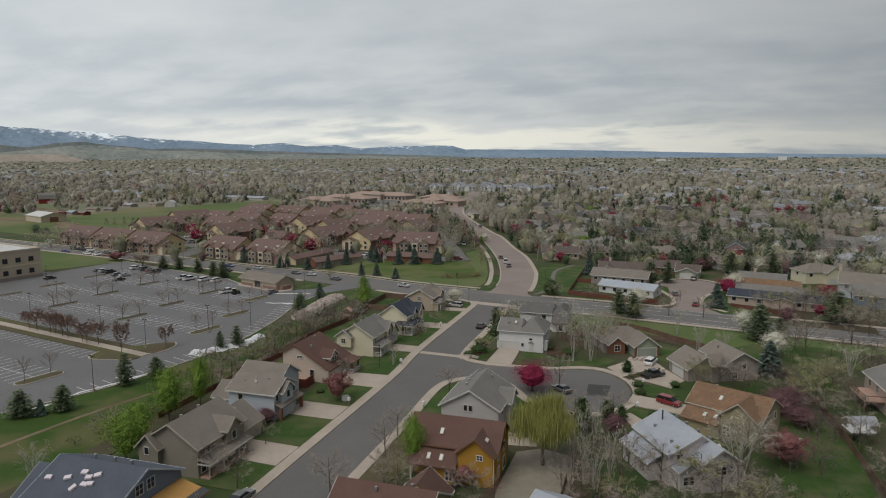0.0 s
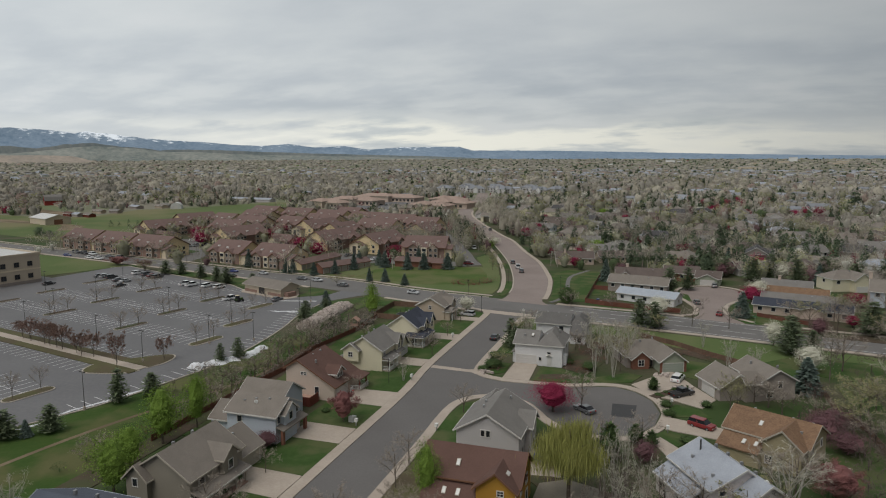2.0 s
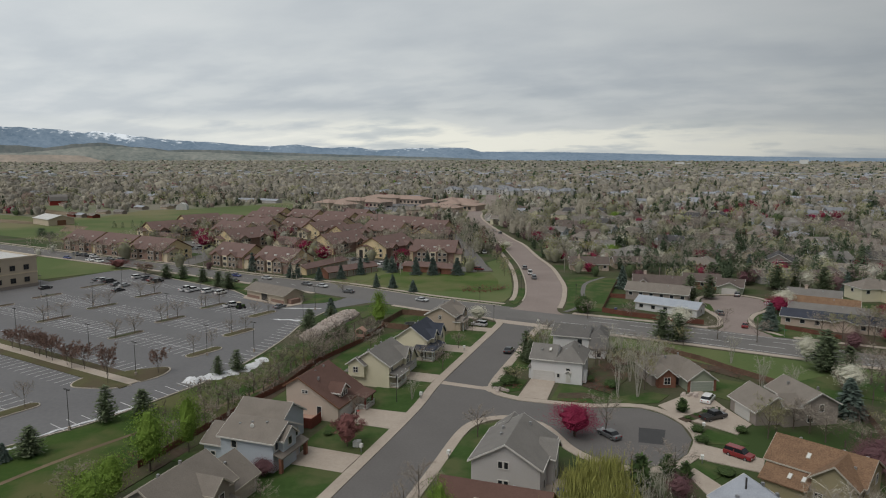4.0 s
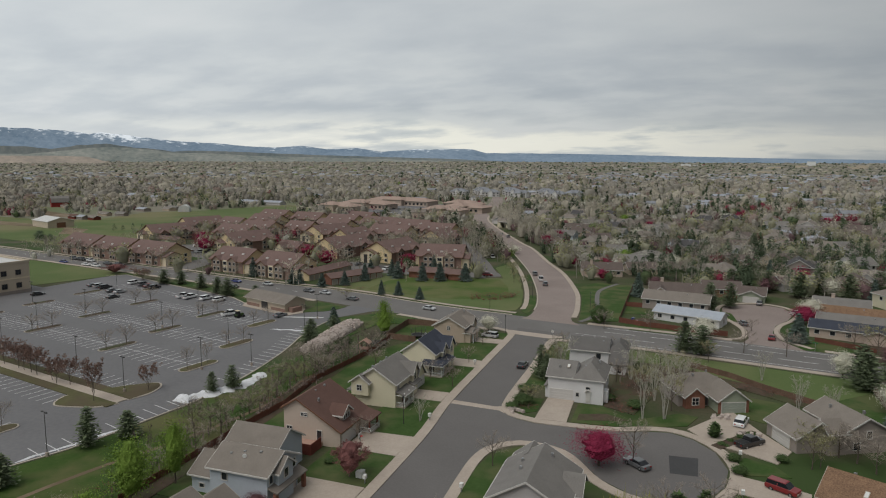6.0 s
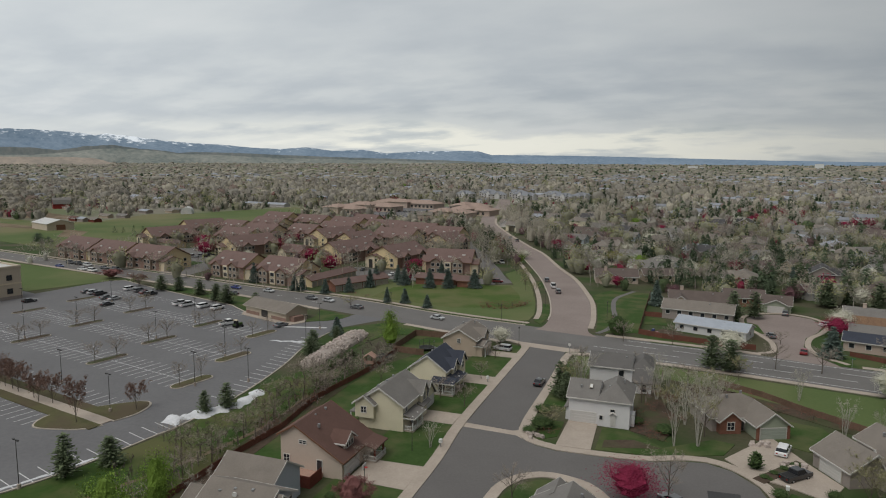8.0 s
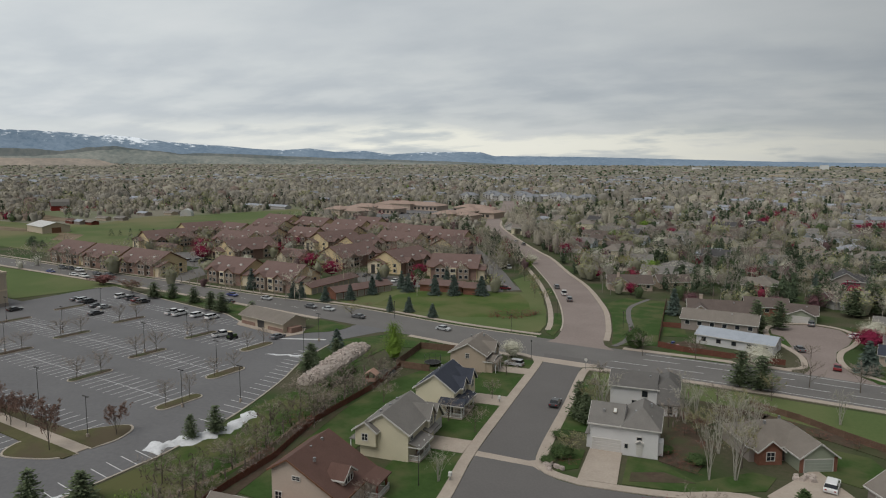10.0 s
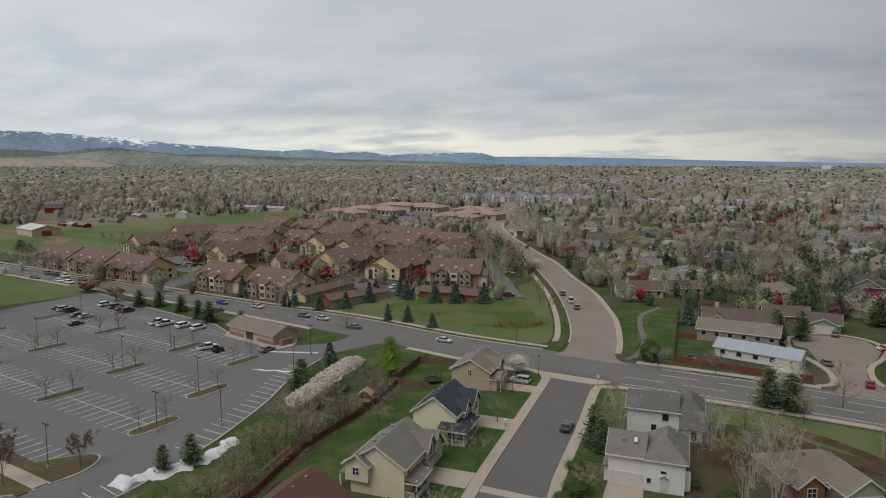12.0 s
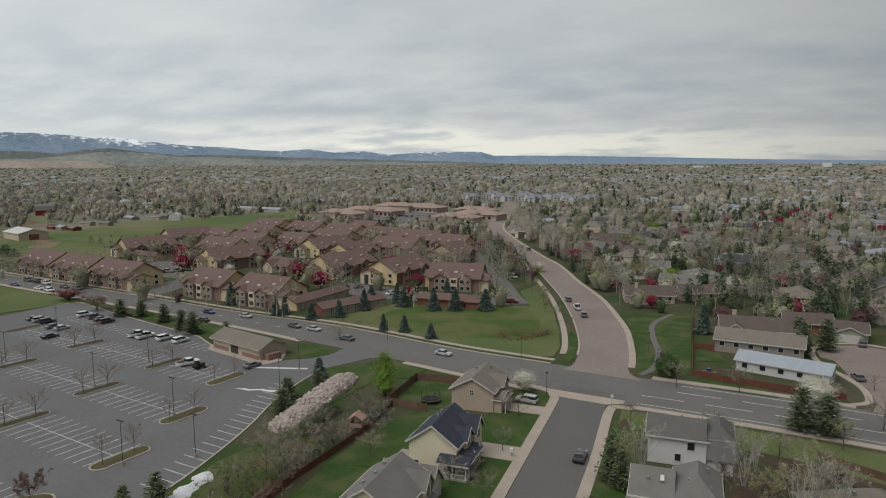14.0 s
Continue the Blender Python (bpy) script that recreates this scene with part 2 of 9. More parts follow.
M["fence_red"] = surf("fence_red_brown", (0.125, 0.05, 0.036), (0.175, 0.078, 0.055), 0.7, 7.0, 0.9, 0.3, 0.2, rnd=0.1)
M["rail_white"] = walls("rail_white", (0.66, 0.66, 0.64))
M["deck"] = surf("deck_boards", (0.34, 0.21, 0.165), (0.43, 0.28, 0.225), 0.8, 6.0, 0.85, 0.3, 0.2)
M["bark"] = surf("bark", (0.085, 0.068, 0.055), (0.15, 0.125, 0.10), 1.5, 8.0, 0.95, 0.5, 0.1)
M["bark_pale"] = surf("bark_pale", (0.30, 0.28, 0.245), (0.44, 0.415, 0.37), 1.5, 8.0, 0.9, 0.3, 0.2)
M["paper"] = walls("shingle_bundle_wrap", (0.62, 0.56, 0.60))
M["red_sign"] = surf("sign_red", (0.42, 0.02, 0.02), (0.5, 0.03, 0.03), 1, 5, 0.5)
M["green_sign"] = surf("sign_green", (0.02, 0.13, 0.05), (0.03, 0.16, 0.07), 1, 5, 0.5)


def leaf(name, a, b, island=0.3):
    return surf(name, a, b, 0.5, 2.0, 0.85, 0.0, 0.15, island=island)


L = {"fresh": leaf("leaves_fresh_green", (0.118, 0.195, 0.032), (0.18, 0.265, 0.052)), "willow": leaf("leaves_willow_yellow", (0.23, 0.235, 0.062), (0.32, 0.32, 0.105)),
     "pine": leaf("needles_dark_green", (0.085, 0.112, 0.06), (0.145, 0.175, 0.10)), "spruce": leaf("needles_blue_green", (0.07, 0.10, 0.085), (0.12, 0.155, 0.13)),
     "red": leaf("leaves_crimson", (0.17, 0.015, 0.044), (0.27, 0.032, 0.074)), "white": leaf("blossom_white", (0.42, 0.41, 0.33), (0.62, 0.60, 0.50)),
     "plum": leaf("leaves_plum", (0.115, 0.06, 0.07), (0.17, 0.09, 0.095)), "coral": leaf("buds_coral", (0.17, 0.075, 0.072), (0.25, 0.115, 0.108)),
     "bud": leaf("buds_olive", (0.20, 0.195, 0.09), (0.28, 0.27, 0.13)), "twig": leaf("twigs_grey_brown", (0.23, 0.196, 0.162), (0.34, 0.295, 0.25)),
     "twig_pale": leaf("twigs_pale", (0.31, 0.295, 0.235), (0.44, 0.42, 0.35)), "twig_red": leaf("twigs_russet", (0.19, 0.125, 0.105), (0.27, 0.18, 0.15)),
     "dark": leaf("leaves_dark_green", (0.04, 0.07, 0.025), (0.075, 0.11, 0.04)), "rust": leaf("leaves_rust", (0.15, 0.092, 0.072), (0.20, 0.13, 0.105)),
     "redgrass": leaf("shrub_russet", (0.15, 0.055, 0.045), (0.20, 0.08, 0.06))}


def glass(name, c, rough=0.08):
    m = bpy.data.materials.new(name)
    m.use_nodes = True
    b = m.node_tree.nodes["Principled BSDF"]
    b.inputs["Base Color"].default_value = (*c, 1)
    b.inputs["Roughness"].default_value, b.inputs["Specular IOR Level"].default_value = rough, 0.6
    return m


M["pane"] = glass("window_glass_dark", (0.022, 0.025, 0.03))
M["car_glass"] = glass("car_glass", (0.015, 0.017, 0.02))
M["tyre"] = surf("tyre_rubber", (0.018, 0.018, 0.018), (0.03, 0.03, 0.03), 2, 10, 0.9)
M["rim"] = surf("wheel_rim", (0.3, 0.3, 0.31), (0.42, 0.42, 0.43), 2, 10, 0.35, 0, 0.5, metal=0.8)
M["lens"] = glass("lamp_lens", (0.6, 0.6, 0.58), 0.15)
M["lens_red"] = glass("tail_lens", (0.3, 0.01, 0.01), 0.2)


def carpaint(name, c):
    m = surf(name, tuple(v * 0.92 for v in c), c, 0.8, 6.0, 0.3, 0, 0.5)
    m.node_tree.nodes["Principled BSDF"].inputs["Coat Weight"].default_value = 0.5
    return m


CAR = {"white": carpaint("paint_white", (0.72, 0.72, 0.72)), "black": carpaint("paint_black", (0.02, 0.02, 0.022)), "grey": carpaint("paint_grey", (0.12, 0.125, 0.13)),
       "silver": carpaint("paint_silver", (0.42, 0.43, 0.44)), "red": carpaint("paint_red", (0.20, 0.010, 0.013)), "blue": carpaint("paint_blue", (0.03, 0.045, 0.19)),
       "maroon": carpaint("paint_maroon", (0.13, 0.018, 0.02))}

# ---- building helpers ----
class Shape:
    """Collects faces for one mesh."""

    def __init__(self):
        self.v, self.f = [], []

    def poly(self, pts):
        n = len(self.v)
        self.v += [tuple(p) for p in pts]
        self.f.append(tuple(range(n, n + len(pts))))
        return self

    def solid(self, low, high):
        """Two rings of corners joined into a closed body."""
        n, k = len(self.v), len(low)
        self.v += [tuple(p) for p in low] + [tuple(p) for p in high]
        self.f.append(tuple(range(n + k - 1, n - 1, -1)))
        self.f.append(tuple(range(n + k, n + 2 * k)))
        for i in range(k):
            j = (i + 1) % k
            self.f.append((n + i, n + j, n + k + j, n + k + i))
        return self

    def box(self, x0, y0, z0, x1, y1, z1):
        return self.solid([(x0, y0, z0), (x1, y0, z0), (x1, y1, z0), (x0, y1, z0)], [(x0, y0, z1), (x1, y0, z1), (x1, y1, z1), (x0, y1, z1)])

    def prism(self, pts, z0, z1):
        return self.solid([(x, y, z0) for x, y in pts], [(x, y, z1) for x, y in pts])

    def sweep(self, prof, axis, a, b):
        """A profile of (across, z) pushed along x or y from a to b."""
        if axis == "y":
            return self.solid([(p, a, z) for p, z in prof], [(p, b, z) for p, z in prof])
        return self.solid([(a, p, z) for p, z in prof], [(b, p, z) for p, z in prof])

    def tube(self, p0, p1, r0, r1, n=6):
        p0, p1 = Vector(p0), Vector(p1)
        d = (p1 - p0).normalized()
        s = d.cross(Vector((0.3, 0.9, 0.2)))
        s.normalize()
        t = d.cross(s)
        ring = [(math.cos(2 * math.pi * i / n), math.sin(2 * math.pi * i / n)) for i in range(n)]
        return self.solid([p0 + (s * c + t * q) * r0 for c, q in ring], [p1 + (s * c + t * q) * r1 for c, q in ring])

    def mesh(self, name):
        me = bpy.data.meshes.new(name)
        me.from_pydata(self.v, [], self.f)
        return me


def part(name, shape, material, parent, label="", at=None):
    """One mesh object under a thing or a part."""
    me = shape if isinstance(shape, bpy.types.Mesh) else shape.mesh(name)
    if not me.materials:
        me.materials.append(material)
    ob = new(name, me)
    ob.parent = parent
    if at is not None:
        ob.matrix_basis = at
    if label:
        tagged(ob, label)
    return ob


def thing(name, label, category, x=0, y=0, z=0, rz=0, group="", kind=""):
    ob = new(name)
    ob.matrix_basis = pose(x, y, z, 0, 0, rz)
    return tagged(ob, label, category, group, kind)


def setting(name, shape, material, label, category):
    me = shape if isinstance(shape, bpy.types.Mesh) else shape.mesh(name)
    me.materials.append(material)
    return tagged(new(name, me), label, category, kind="structure")


def arrays(name, verts, faces):
    """A mesh from arrays of corners and faces of one size."""
    verts, faces = np.asarray(verts, np.float32).reshape(-1, 3), np.asarray(faces, np.int32)
    k = faces.shape[1]
    me = bpy.data.meshes.new(name)
    me.vertices.add(len(verts))
    me.vertices.foreach_set("co", verts.ravel())
    me.loops.add(faces.size)
    me.loops.foreach_set("vertex_index", faces.ravel())
    me.polygons.add(len(faces))
    me.polygons.foreach_set("loop_start", np.arange(0, faces.size, k, dtype=np.int32))
    me.update(calc_edges=True)
    return me


def smooth_line(pts, step=4.0):
    """A Catmull-Rom line through the points, one point about every step metres."""
    p = [np.array(q, float) for q in pts]
    p = [2 * p[0] - p[1]] + p + [2 * p[-1] - p[-2]]
    out = []
    for i in range(1, len(p) - 2):
        n = max(1, int(np.linalg.norm(p[i + 1] - p[i]) / step))
        for j in range(n):
            t = j / n
            out.append(0.5 * (2 * p[i] + (p[i + 1] - p[i - 1]) * t + (2 * p[i - 1] - 5 * p[i] + 4 * p[i + 1] - p[i + 2]) * t * t
                              + (3 * p[i] - p[i - 1] - 3 * p[i + 1] + p[i + 2]) * t ** 3))
    out.append(p[-2])
    return np.array(out)


def offset(line, d):
    """The line moved d metres to its right."""
    g = np.gradient(line, axis=0)
    g /= np.linalg.norm(g, axis=1)[:, None]
    return line + d * np.stack([g[:, 1], -g[:, 0]], 1)


def ribbon(shape, line, a, b, z0, z1):
    """A strip along a line from a to b metres to its right, as a body with thickness."""
    la, lb = offset(line, a), offset(line, b)
    n = len(line)
    k = len(shape.v)
    for arr, z in ((la, z0), (lb, z0), (lb, z1), (la, z1)):
        shape.v += [(float(q[0]), float(q[1]), z) for q in arr]
    for i in range(n - 1):
        for s in range(4):
            e = (s + 1) % 4
            shape.f.append((k + s * n + i, k + s * n + i + 1, k + e * n + i + 1, k + e * n + i))
    shape.f += [(k, k + n, k + 2 * n, k + 3 * n), (k + n - 1, k + 4 * n - 1, k + 3 * n - 1, k + 2 * n - 1)]
    return shape


def dashes(shape, line, at, width, on, off, z0, z1, skip=()):
    """Painted dashes along a line."""
    seg = np.linalg.norm(np.diff(line, axis=0), axis=1)
    s = np.concatenate([[0], np.cumsum(seg)])
    p = 0.0
    while p + on < s[-1]:
        q = np.linspace(p, p + on, 4)
        bit = np.stack([np.interp(q, s, line[:, 0]), np.interp(q, s, line[:, 1])], 1)
        if not any(lo < bit[0][0] < hi for lo, hi in skip):
            ribbon(shape, bit, at - width / 2, at + width / 2, z0, z1)
        p += on + off
    return shape

# ---- ground, roads, lawns ----
def disc(r, z, n=96, cx=0, cy=0):
    return Shape().poly([(cx + r * math.cos(2 * math.pi * i / n), cy + r * math.sin(2 * math.pi * i / n), z) for i in range(n)])


setting("ground", disc(5400, 0.0), M["ground"], "dry tan and olive spring ground reaching the horizon", "ground")

MAIN_N = smooth_line([(-520, 186), (-260.8, 132.5), (-182.1, 117.7), (-119.5, 104.5), (-74.8, 98.0), (-33.7, 86.2), (-2.0, 80.6), (12.0, 77.6), (45.9, 73.4), (80, 67.5), (150, 55), (300, 22), (520, -30)], 6)
MAIN_S = smooth_line([(-520, 172), (-236.1, 114.0), (-180.8, 103.4), (-116.4, 90.0), (-77.3, 80.0), (-47.8, 72.2), (-8.2, 61.6), (9.3, 58.4), (43.6, 54.1), (80, 47.6), (150, 35), (300, 2), (520, -50)], 6)


def between(a, b, z0, z1):
    pts = [tuple(p) for p in a] + [tuple(p) for p in b[::-1]]
    n, k = len(a), len(b)
    s = Shape()
    m = 160
    ia, ib = np.linspace(0, n - 1, m), np.linspace(0, k - 1, m)
    pa = np.stack([np.interp(ia, range(n), a[:, 0]), np.interp(ia, range(n), a[:, 1])], 1)
    pb = np.stack([np.interp(ib, range(k), b[:, 0]), np.interp(ib, range(k), b[:, 1])], 1)
    for i in range(m - 1):
        s.solid([(*pb[i], z0), (*pb[i + 1], z0), (*pa[i + 1], z0), (*pa[i], z0)], [(*pb[i], z1), (*pb[i + 1], z1), (*pa[i + 1], z1), (*pa[i], z1)])
    return s, pa, pb


s, pa, pb = between(MAIN_N, MAIN_S, -0.1, 0.020)
setting("main_road", s, M["asphalt"], "wide grey asphalt through road with worn lane lines", "road")

STREET = [(2.6, -140), (2.2, -90), (1.9, -60), (1.6, -20), (0.2, 0), (0, 30), (-0.2, 59), (-1.5, 66), (13, 63.5), (9.6, 57.5), (10.1, 30), (10.1, 3), (11.5, -2.0), (15, -4.6), (18.7, -5.6),
          (29, -5.2), (35, -4.2), (38.5, -2.6), (43, -1.6), (47, -3.5), (50.5, -8), (52.2, -14.5), (51.3, -21), (48.5, -26), (44, -28.6), (38, -28), (33, -24.5), (29.5, -19.5), (26, -15.6), (20, -14.0), (16, -15.4), (13, -19), (11.6, -25.5), (12.0, -42), (12.2, -60), (12.8, -140)]
setting("street", Shape().prism(STREET, -0.1, 0.024), M["asphalt_new"], "dark resealed asphalt residential street with a round dead end", "road")
setting("road_patch", Shape().prism([(43.0, -11.8), (47.7, -11.4), (47.5, -18.4), (43.3, -18.7)], 0.0, 0.032), M["asphalt_patch"], "black rectangular asphalt repair patch in the dead end", "road patch")
setting("concrete_pan", Shape().prism([(-0.3, -0.9), (10.6, -1.5), (12, -2.6), (10.6, 1.0), (9.4, 0.4), (0.2, 1.1)], 0.0, 0.034), M["concrete"], "pale concrete drainage pan across the side street", "drain pan")
setting("concrete_crossing", Shape().prism([(-1.0, 58.2), (9.6, 56.6), (13, 58.2), (13, 60.2), (-4, 62.6)], 0.0, 0.030), M["concrete"], "concrete gutter where the street meets the main road", "drain pan")

GW = smooth_line([(-3.2, 78), (-1.5, 82), (-2.1, 97), (-5.4, 115), (-10.9, 137), (-20.4, 168.5), (-35.5, 210), (-54.4, 259.5), (-76, 310), (-105, 375), (-129, 434), (-146, 520), (-170, 640), (-200, 760)], 5)
GE = smooth_line([(15.5, 75), (12, 80.5), (10.9, 95.5), (7.7, 119), (3.4, 137), (-5.9, 168), (-19.3, 201), (-35.8, 245), (-51, 276), (-87.6, 358), (-114, 430), (-131, 520), (-155, 640), (-185, 760)], 5)
s, ga, gb = between(GW, GE, -0.1, 0.028)
setting("side_road", s, M["aged_road"], "pinkish grey aged concrete road curving north", "road")

# pavements and kerbs, a real step above the roads
def strip(name, line, a, b, z1, material, label, category="pavement", z0=-0.05):
    return setting(name, ribbon(Shape(), line, a, b, z0, z1), material, label, category)


west_line = smooth_line([(2.6, -140), (2.2, -90), (1.9, -60), (1.6, -20), (0.2, 0), (0, 30), (-0.2, 57), (-2, 61.5), (-8, 64)], 4)
strip("pavement_west", west_line, -2.0, 0.0, 0.15, M["concrete"], "pale concrete kerb and pavement along the street")
east_n = smooth_line([(15, 56.6), (11, 56.5), (9.7, 52), (10.1, 30), (10.1, 6), (11.3, -1.6), (15, -4.4), (18.7, -5.4), (29, -5.0), (35, -4.0), (38.5, -2.4), (43, -1.4), (47.1, -3.3), (50.7, -7.9), (52.4, -14.5), (51.5, -21)], 2)
strip("pavement_north_side", east_n, -1.9, 0.0, 0.15, M["concrete"], "pale concrete kerb and pavement round the dead end")
east_s = smooth_line([(51.5, -21), (48.7, -26.2), (44, -28.8), (38, -28.2), (33, -24.7), (29.5, -19.7), (26, -15.8), (20, -14.2), (16, -15.6), (13, -19.2), (11.7, -25.5), (12.1, -42), (12.3, -60), (12.9, -140)], 2)
strip("pavement_south_side", east_s, -1.9, 0.0, 0.15, M["concrete"], "pale concrete kerb and pavement along the street and dead end")
main_n_w = MAIN_N[MAIN_N[:, 0] < -5]
main_n_e = MAIN_N[MAIN_N[:, 0] > 16]
strip("kerb_main_north", main_n_w, -0.45, 0.0, 0.16, M["kerb"], "concrete kerb", "kerb")
strip("pavement_main_north", main_n_w, -4.2, -2.6, 0.14, M["concrete"], "concrete footpath beside the main road")
strip("pavement_main_north_east", main_n_e[main_n_e[:, 0] < 60], -2.2, 0.0, 0.15, M["concrete"], "concrete kerb and footpath")
strip("pavement_main_north_far", main_n_e[main_n_e[:, 0] > 74], -2.0, 0.0, 0.15, M["concrete"], "concrete kerb and footpath")
ms_w, ms_m, ms_e = MAIN_S[(MAIN_S[:, 0] < -72)], MAIN_S[(MAIN_S[:, 0] > -46) & (MAIN_S[:, 0] < -6)], MAIN_S[MAIN_S[:, 0] > 14]
for nm, ln in (("pavement_main_south_west", ms_w), ("pavement_main_south", ms_m), ("pavement_main_south_east", ms_e)):
    strip(nm, ln, 0.0, 1.9, 0.15, M["concrete"], "concrete kerb and footpath")
gw_line = GW[3:70]
strip("kerb_side_road_west", gw_line, -0.45, 0.0, 0.16, M["kerb"], "concrete kerb of the side road", "kerb")
strip("footpath_side_road", gw_line, -4.9, -3.2, 0.13, M["concrete"], "curved concrete footpath in the grass")
ge_line = GE[2:90]
strip("pavement_side_road_east", ge_line, 0.0, 1.7, 0.15, M["concrete"], "concrete kerb and pavement of the side road")

# lane lines
lines = Shape()
east_n_line, east_s_line = MAIN_N[MAIN_N[:, 0] > 18], MAIN_S[MAIN_S[:, 0] > 14]
for ln, o in ((east_n_line, 1.9), (east_s_line, -1.9)):
    ribbon(lines, ln, o - 0.1, o + 0.1, 0.0, 0.027)
dashes(lines, east_s_line, -7.4, 0.2, 9, 4, 0.0, 0.027)
dashes(lines, east_n_line, 6.6, 0.2, 9, 4, 0.0, 0.027)
west_s_line = MAIN_S[MAIN_S[:, 0] < -80]
dashes(lines, west_s_line, -6.8, 0.15, 3, 6, 0.0, 0.027)
setting("lane_lines", lines, M["paint"], "white painted lane lines", "road marking")

# grass
def patch(name, pts, z, material, label, category="lawn"):
    return setting(name, Shape().prism(pts, -0.05, z), material, label, category)


for y0, y1 in ((-140, -82), (-66.5 - 9, -66), (-59, -46.5), (-39.6, -28), (-20, -1), (4.5, 23.6), (29.4, 46), (50.5, 58)):
    patch("lawn_front", [(-12, y0), (0.1, y0), (-1.9 if y0 > -10 else 0.05, y1), (-12, y1)], 0.11, M["lawn"], "mown green front lawn")
for pts in ([(-30, -52), (-19, -52), (-19, -34), (-31, -30)], [(-31, -26), (-23.6, -27), (-23.6, -14), (-31, -12)], [(-31, -9), (-20, -9), (-20, 14), (-32, 12)],
            [(-31, 12), (-18, 15), (-18, 40), (-26, 40), (-30, 30)], [(-33, 42), (-20, 42), (-20, 57), (-33, 60)]):
    patch("lawn_back", pts, 0.09, M["lawn"], "green back-garden lawn")
patch("meadow_west", [(-75, -120), (-34, -120), (-33, -60), (-33.5, -20), (-36, 4), (-37, 24), (-45, 24), (-48.8, 6), (-48.5, -18), (-49.5, -24), (-52.6, -41), (-56, -51), (-62, -62), (-72, -80), (-90, -120)], 0.07, M["meadow"], "rough green and tan meadow beside the car park", "meadow")
strip("dirt_path", smooth_line([(-49.5, -80), (-46.6, -60), (-43, -46), (-38, -32), (-34.5, -13), (-36, 4)], 4), -0.5, 0.5, 0.085, M["dirt"], "narrow trodden dirt path", "path")
patch("lawn_entrance", [(-57.5, 58), (-54, 44), (-50.5, 34), (-44.5, 34), (-42, 57), (-36, 58), (-34, 67.5), (-46.5, 70.5)], 0.11, M["lawn"], "green lawn by the car park entrance")
patch("lawn_pump_house", [(-73, 70.5), (-72.6, 61), (-66, 65), (-63.2, 69.5), (-62.6, 73.5), (-76, 78)], 0.11, M["lawn"], "small green lawn by a service building")
patch("lawn_verge_north", [(-150, 88.5), (-127, 82.5), (-107, 75), (-98, 70), (-98, 82), (-117, 87.6), (-150, 95)], 0.11, M["lawn"], "green verge with pines")
patch("lawn_office", [(-300, 122), (-236, 111), (-183, 100.5), (-186, 90), (-196, 66), (-250, 80), (-300, 90)], 0.11, M["field"], "green lawn in front of an office")
park = [(-84, 102.5), (-74, 101.2), (-33.7, 89.4), (-12, 85.6), (-7.4, 88), (-7.5, 97), (-11, 115), (-16.3, 136), (-26, 168), (-33, 190), (-37, 172), (-26.5, 146), (-38.5, 142), (-60, 141), (-76, 134), (-80, 116)]
patch("park_lawn", park, 0.11, M["field"], "wide green lawn with young spruces")
patch("park_lawn_mown", [(-70, 104.5), (-36, 97), (-14, 106), (-20, 128), (-27, 143), (-60, 138), (-70, 124)], 0.115, M["park"], "darker mown part of the lawn")
patch("verge_side_road", [(-2.6, 84), (-2.5, 97), (-5.9, 115), (-8.2, 115), (-5.2, 97), (-5.6, 88)], 0.12, M["lawn"], "narrow grass verge by the side road")
patch("verge_main_south", [(13, 54), (44, 50.6), (80, 44), (150, 31.5), (150, 24), (84, 36), (72, 24), (48, 38), (34, 42), (13, 46)], 0.11, M["field"], "green grass verge along the main road")
patch("lawn_corner_east", [(14.4, 80), (13.2, 95), (10, 119), (6, 136), (12, 150), (26, 148), (26, 84)], 0.11, M["lawn"], "green corner lawn with a footpath")
strip("footpath_corner", smooth_line([(15, 79.5), (17.5, 86), (18, 100), (15.6, 118), (15, 134), (20, 150)], 3), -0.8, 0.8, 0.13, M["asphalt"], "narrow grey footpath through the lawn", "footpath")
patch("lawn_island_south", [(13.8, -42), (13.6, -27), (15, -20.6), (18.5, -17.2), (22, -17), (22, -31), (20.5, -42)], 0.11, M["lawn"], "green corner lawn in front of a grey house")
for pts in ([(13.5, 8), (17.8, 8), (17.8, 0.5), (14.6, -2)], [(12, 16), (18, 16), (18, 48), (12, 50)], [(25, -2.8), (25, 8), (30, 7.6), (36, 2), (44.6, 9), (48, 8), (46, 2.6), (40, 0), (34, -2)],
            [(54, 12), (60, 9), (66, 14), (64, 22), (56, 24)], [(55, -8.5), (59.5, -10.5), (61.5, -14), (54.6, -15.5), (53.9, -11)], [(51.5, -25), (54, -22.5), (57.5, -26), (53, -33)]) + (
            [(74, -66), (87, -70), (88.5, -34), (86, -12), (77, -18), (76.5, -36)], [(72, 12), (83, 6), (84, 40), (74, 26)], [(86, 20), (102, 16), (104, 40), (88, 42)], [(88, -8), (94, -12), (94, 10), (88, 14)],
            [(27, 96), (34, 97), (33, 106), (27, 108)], [(56, 100), (61, 96), (60, 108), (55, 112)], [(75, 68), (90, 66), (84, 78), (74, 80)], [(30, 74.8), (44, 73), (40, 84), (30, 88)]):
    patch("lawn_garden", pts, 0.10, M["lawn"], "green garden lawn")
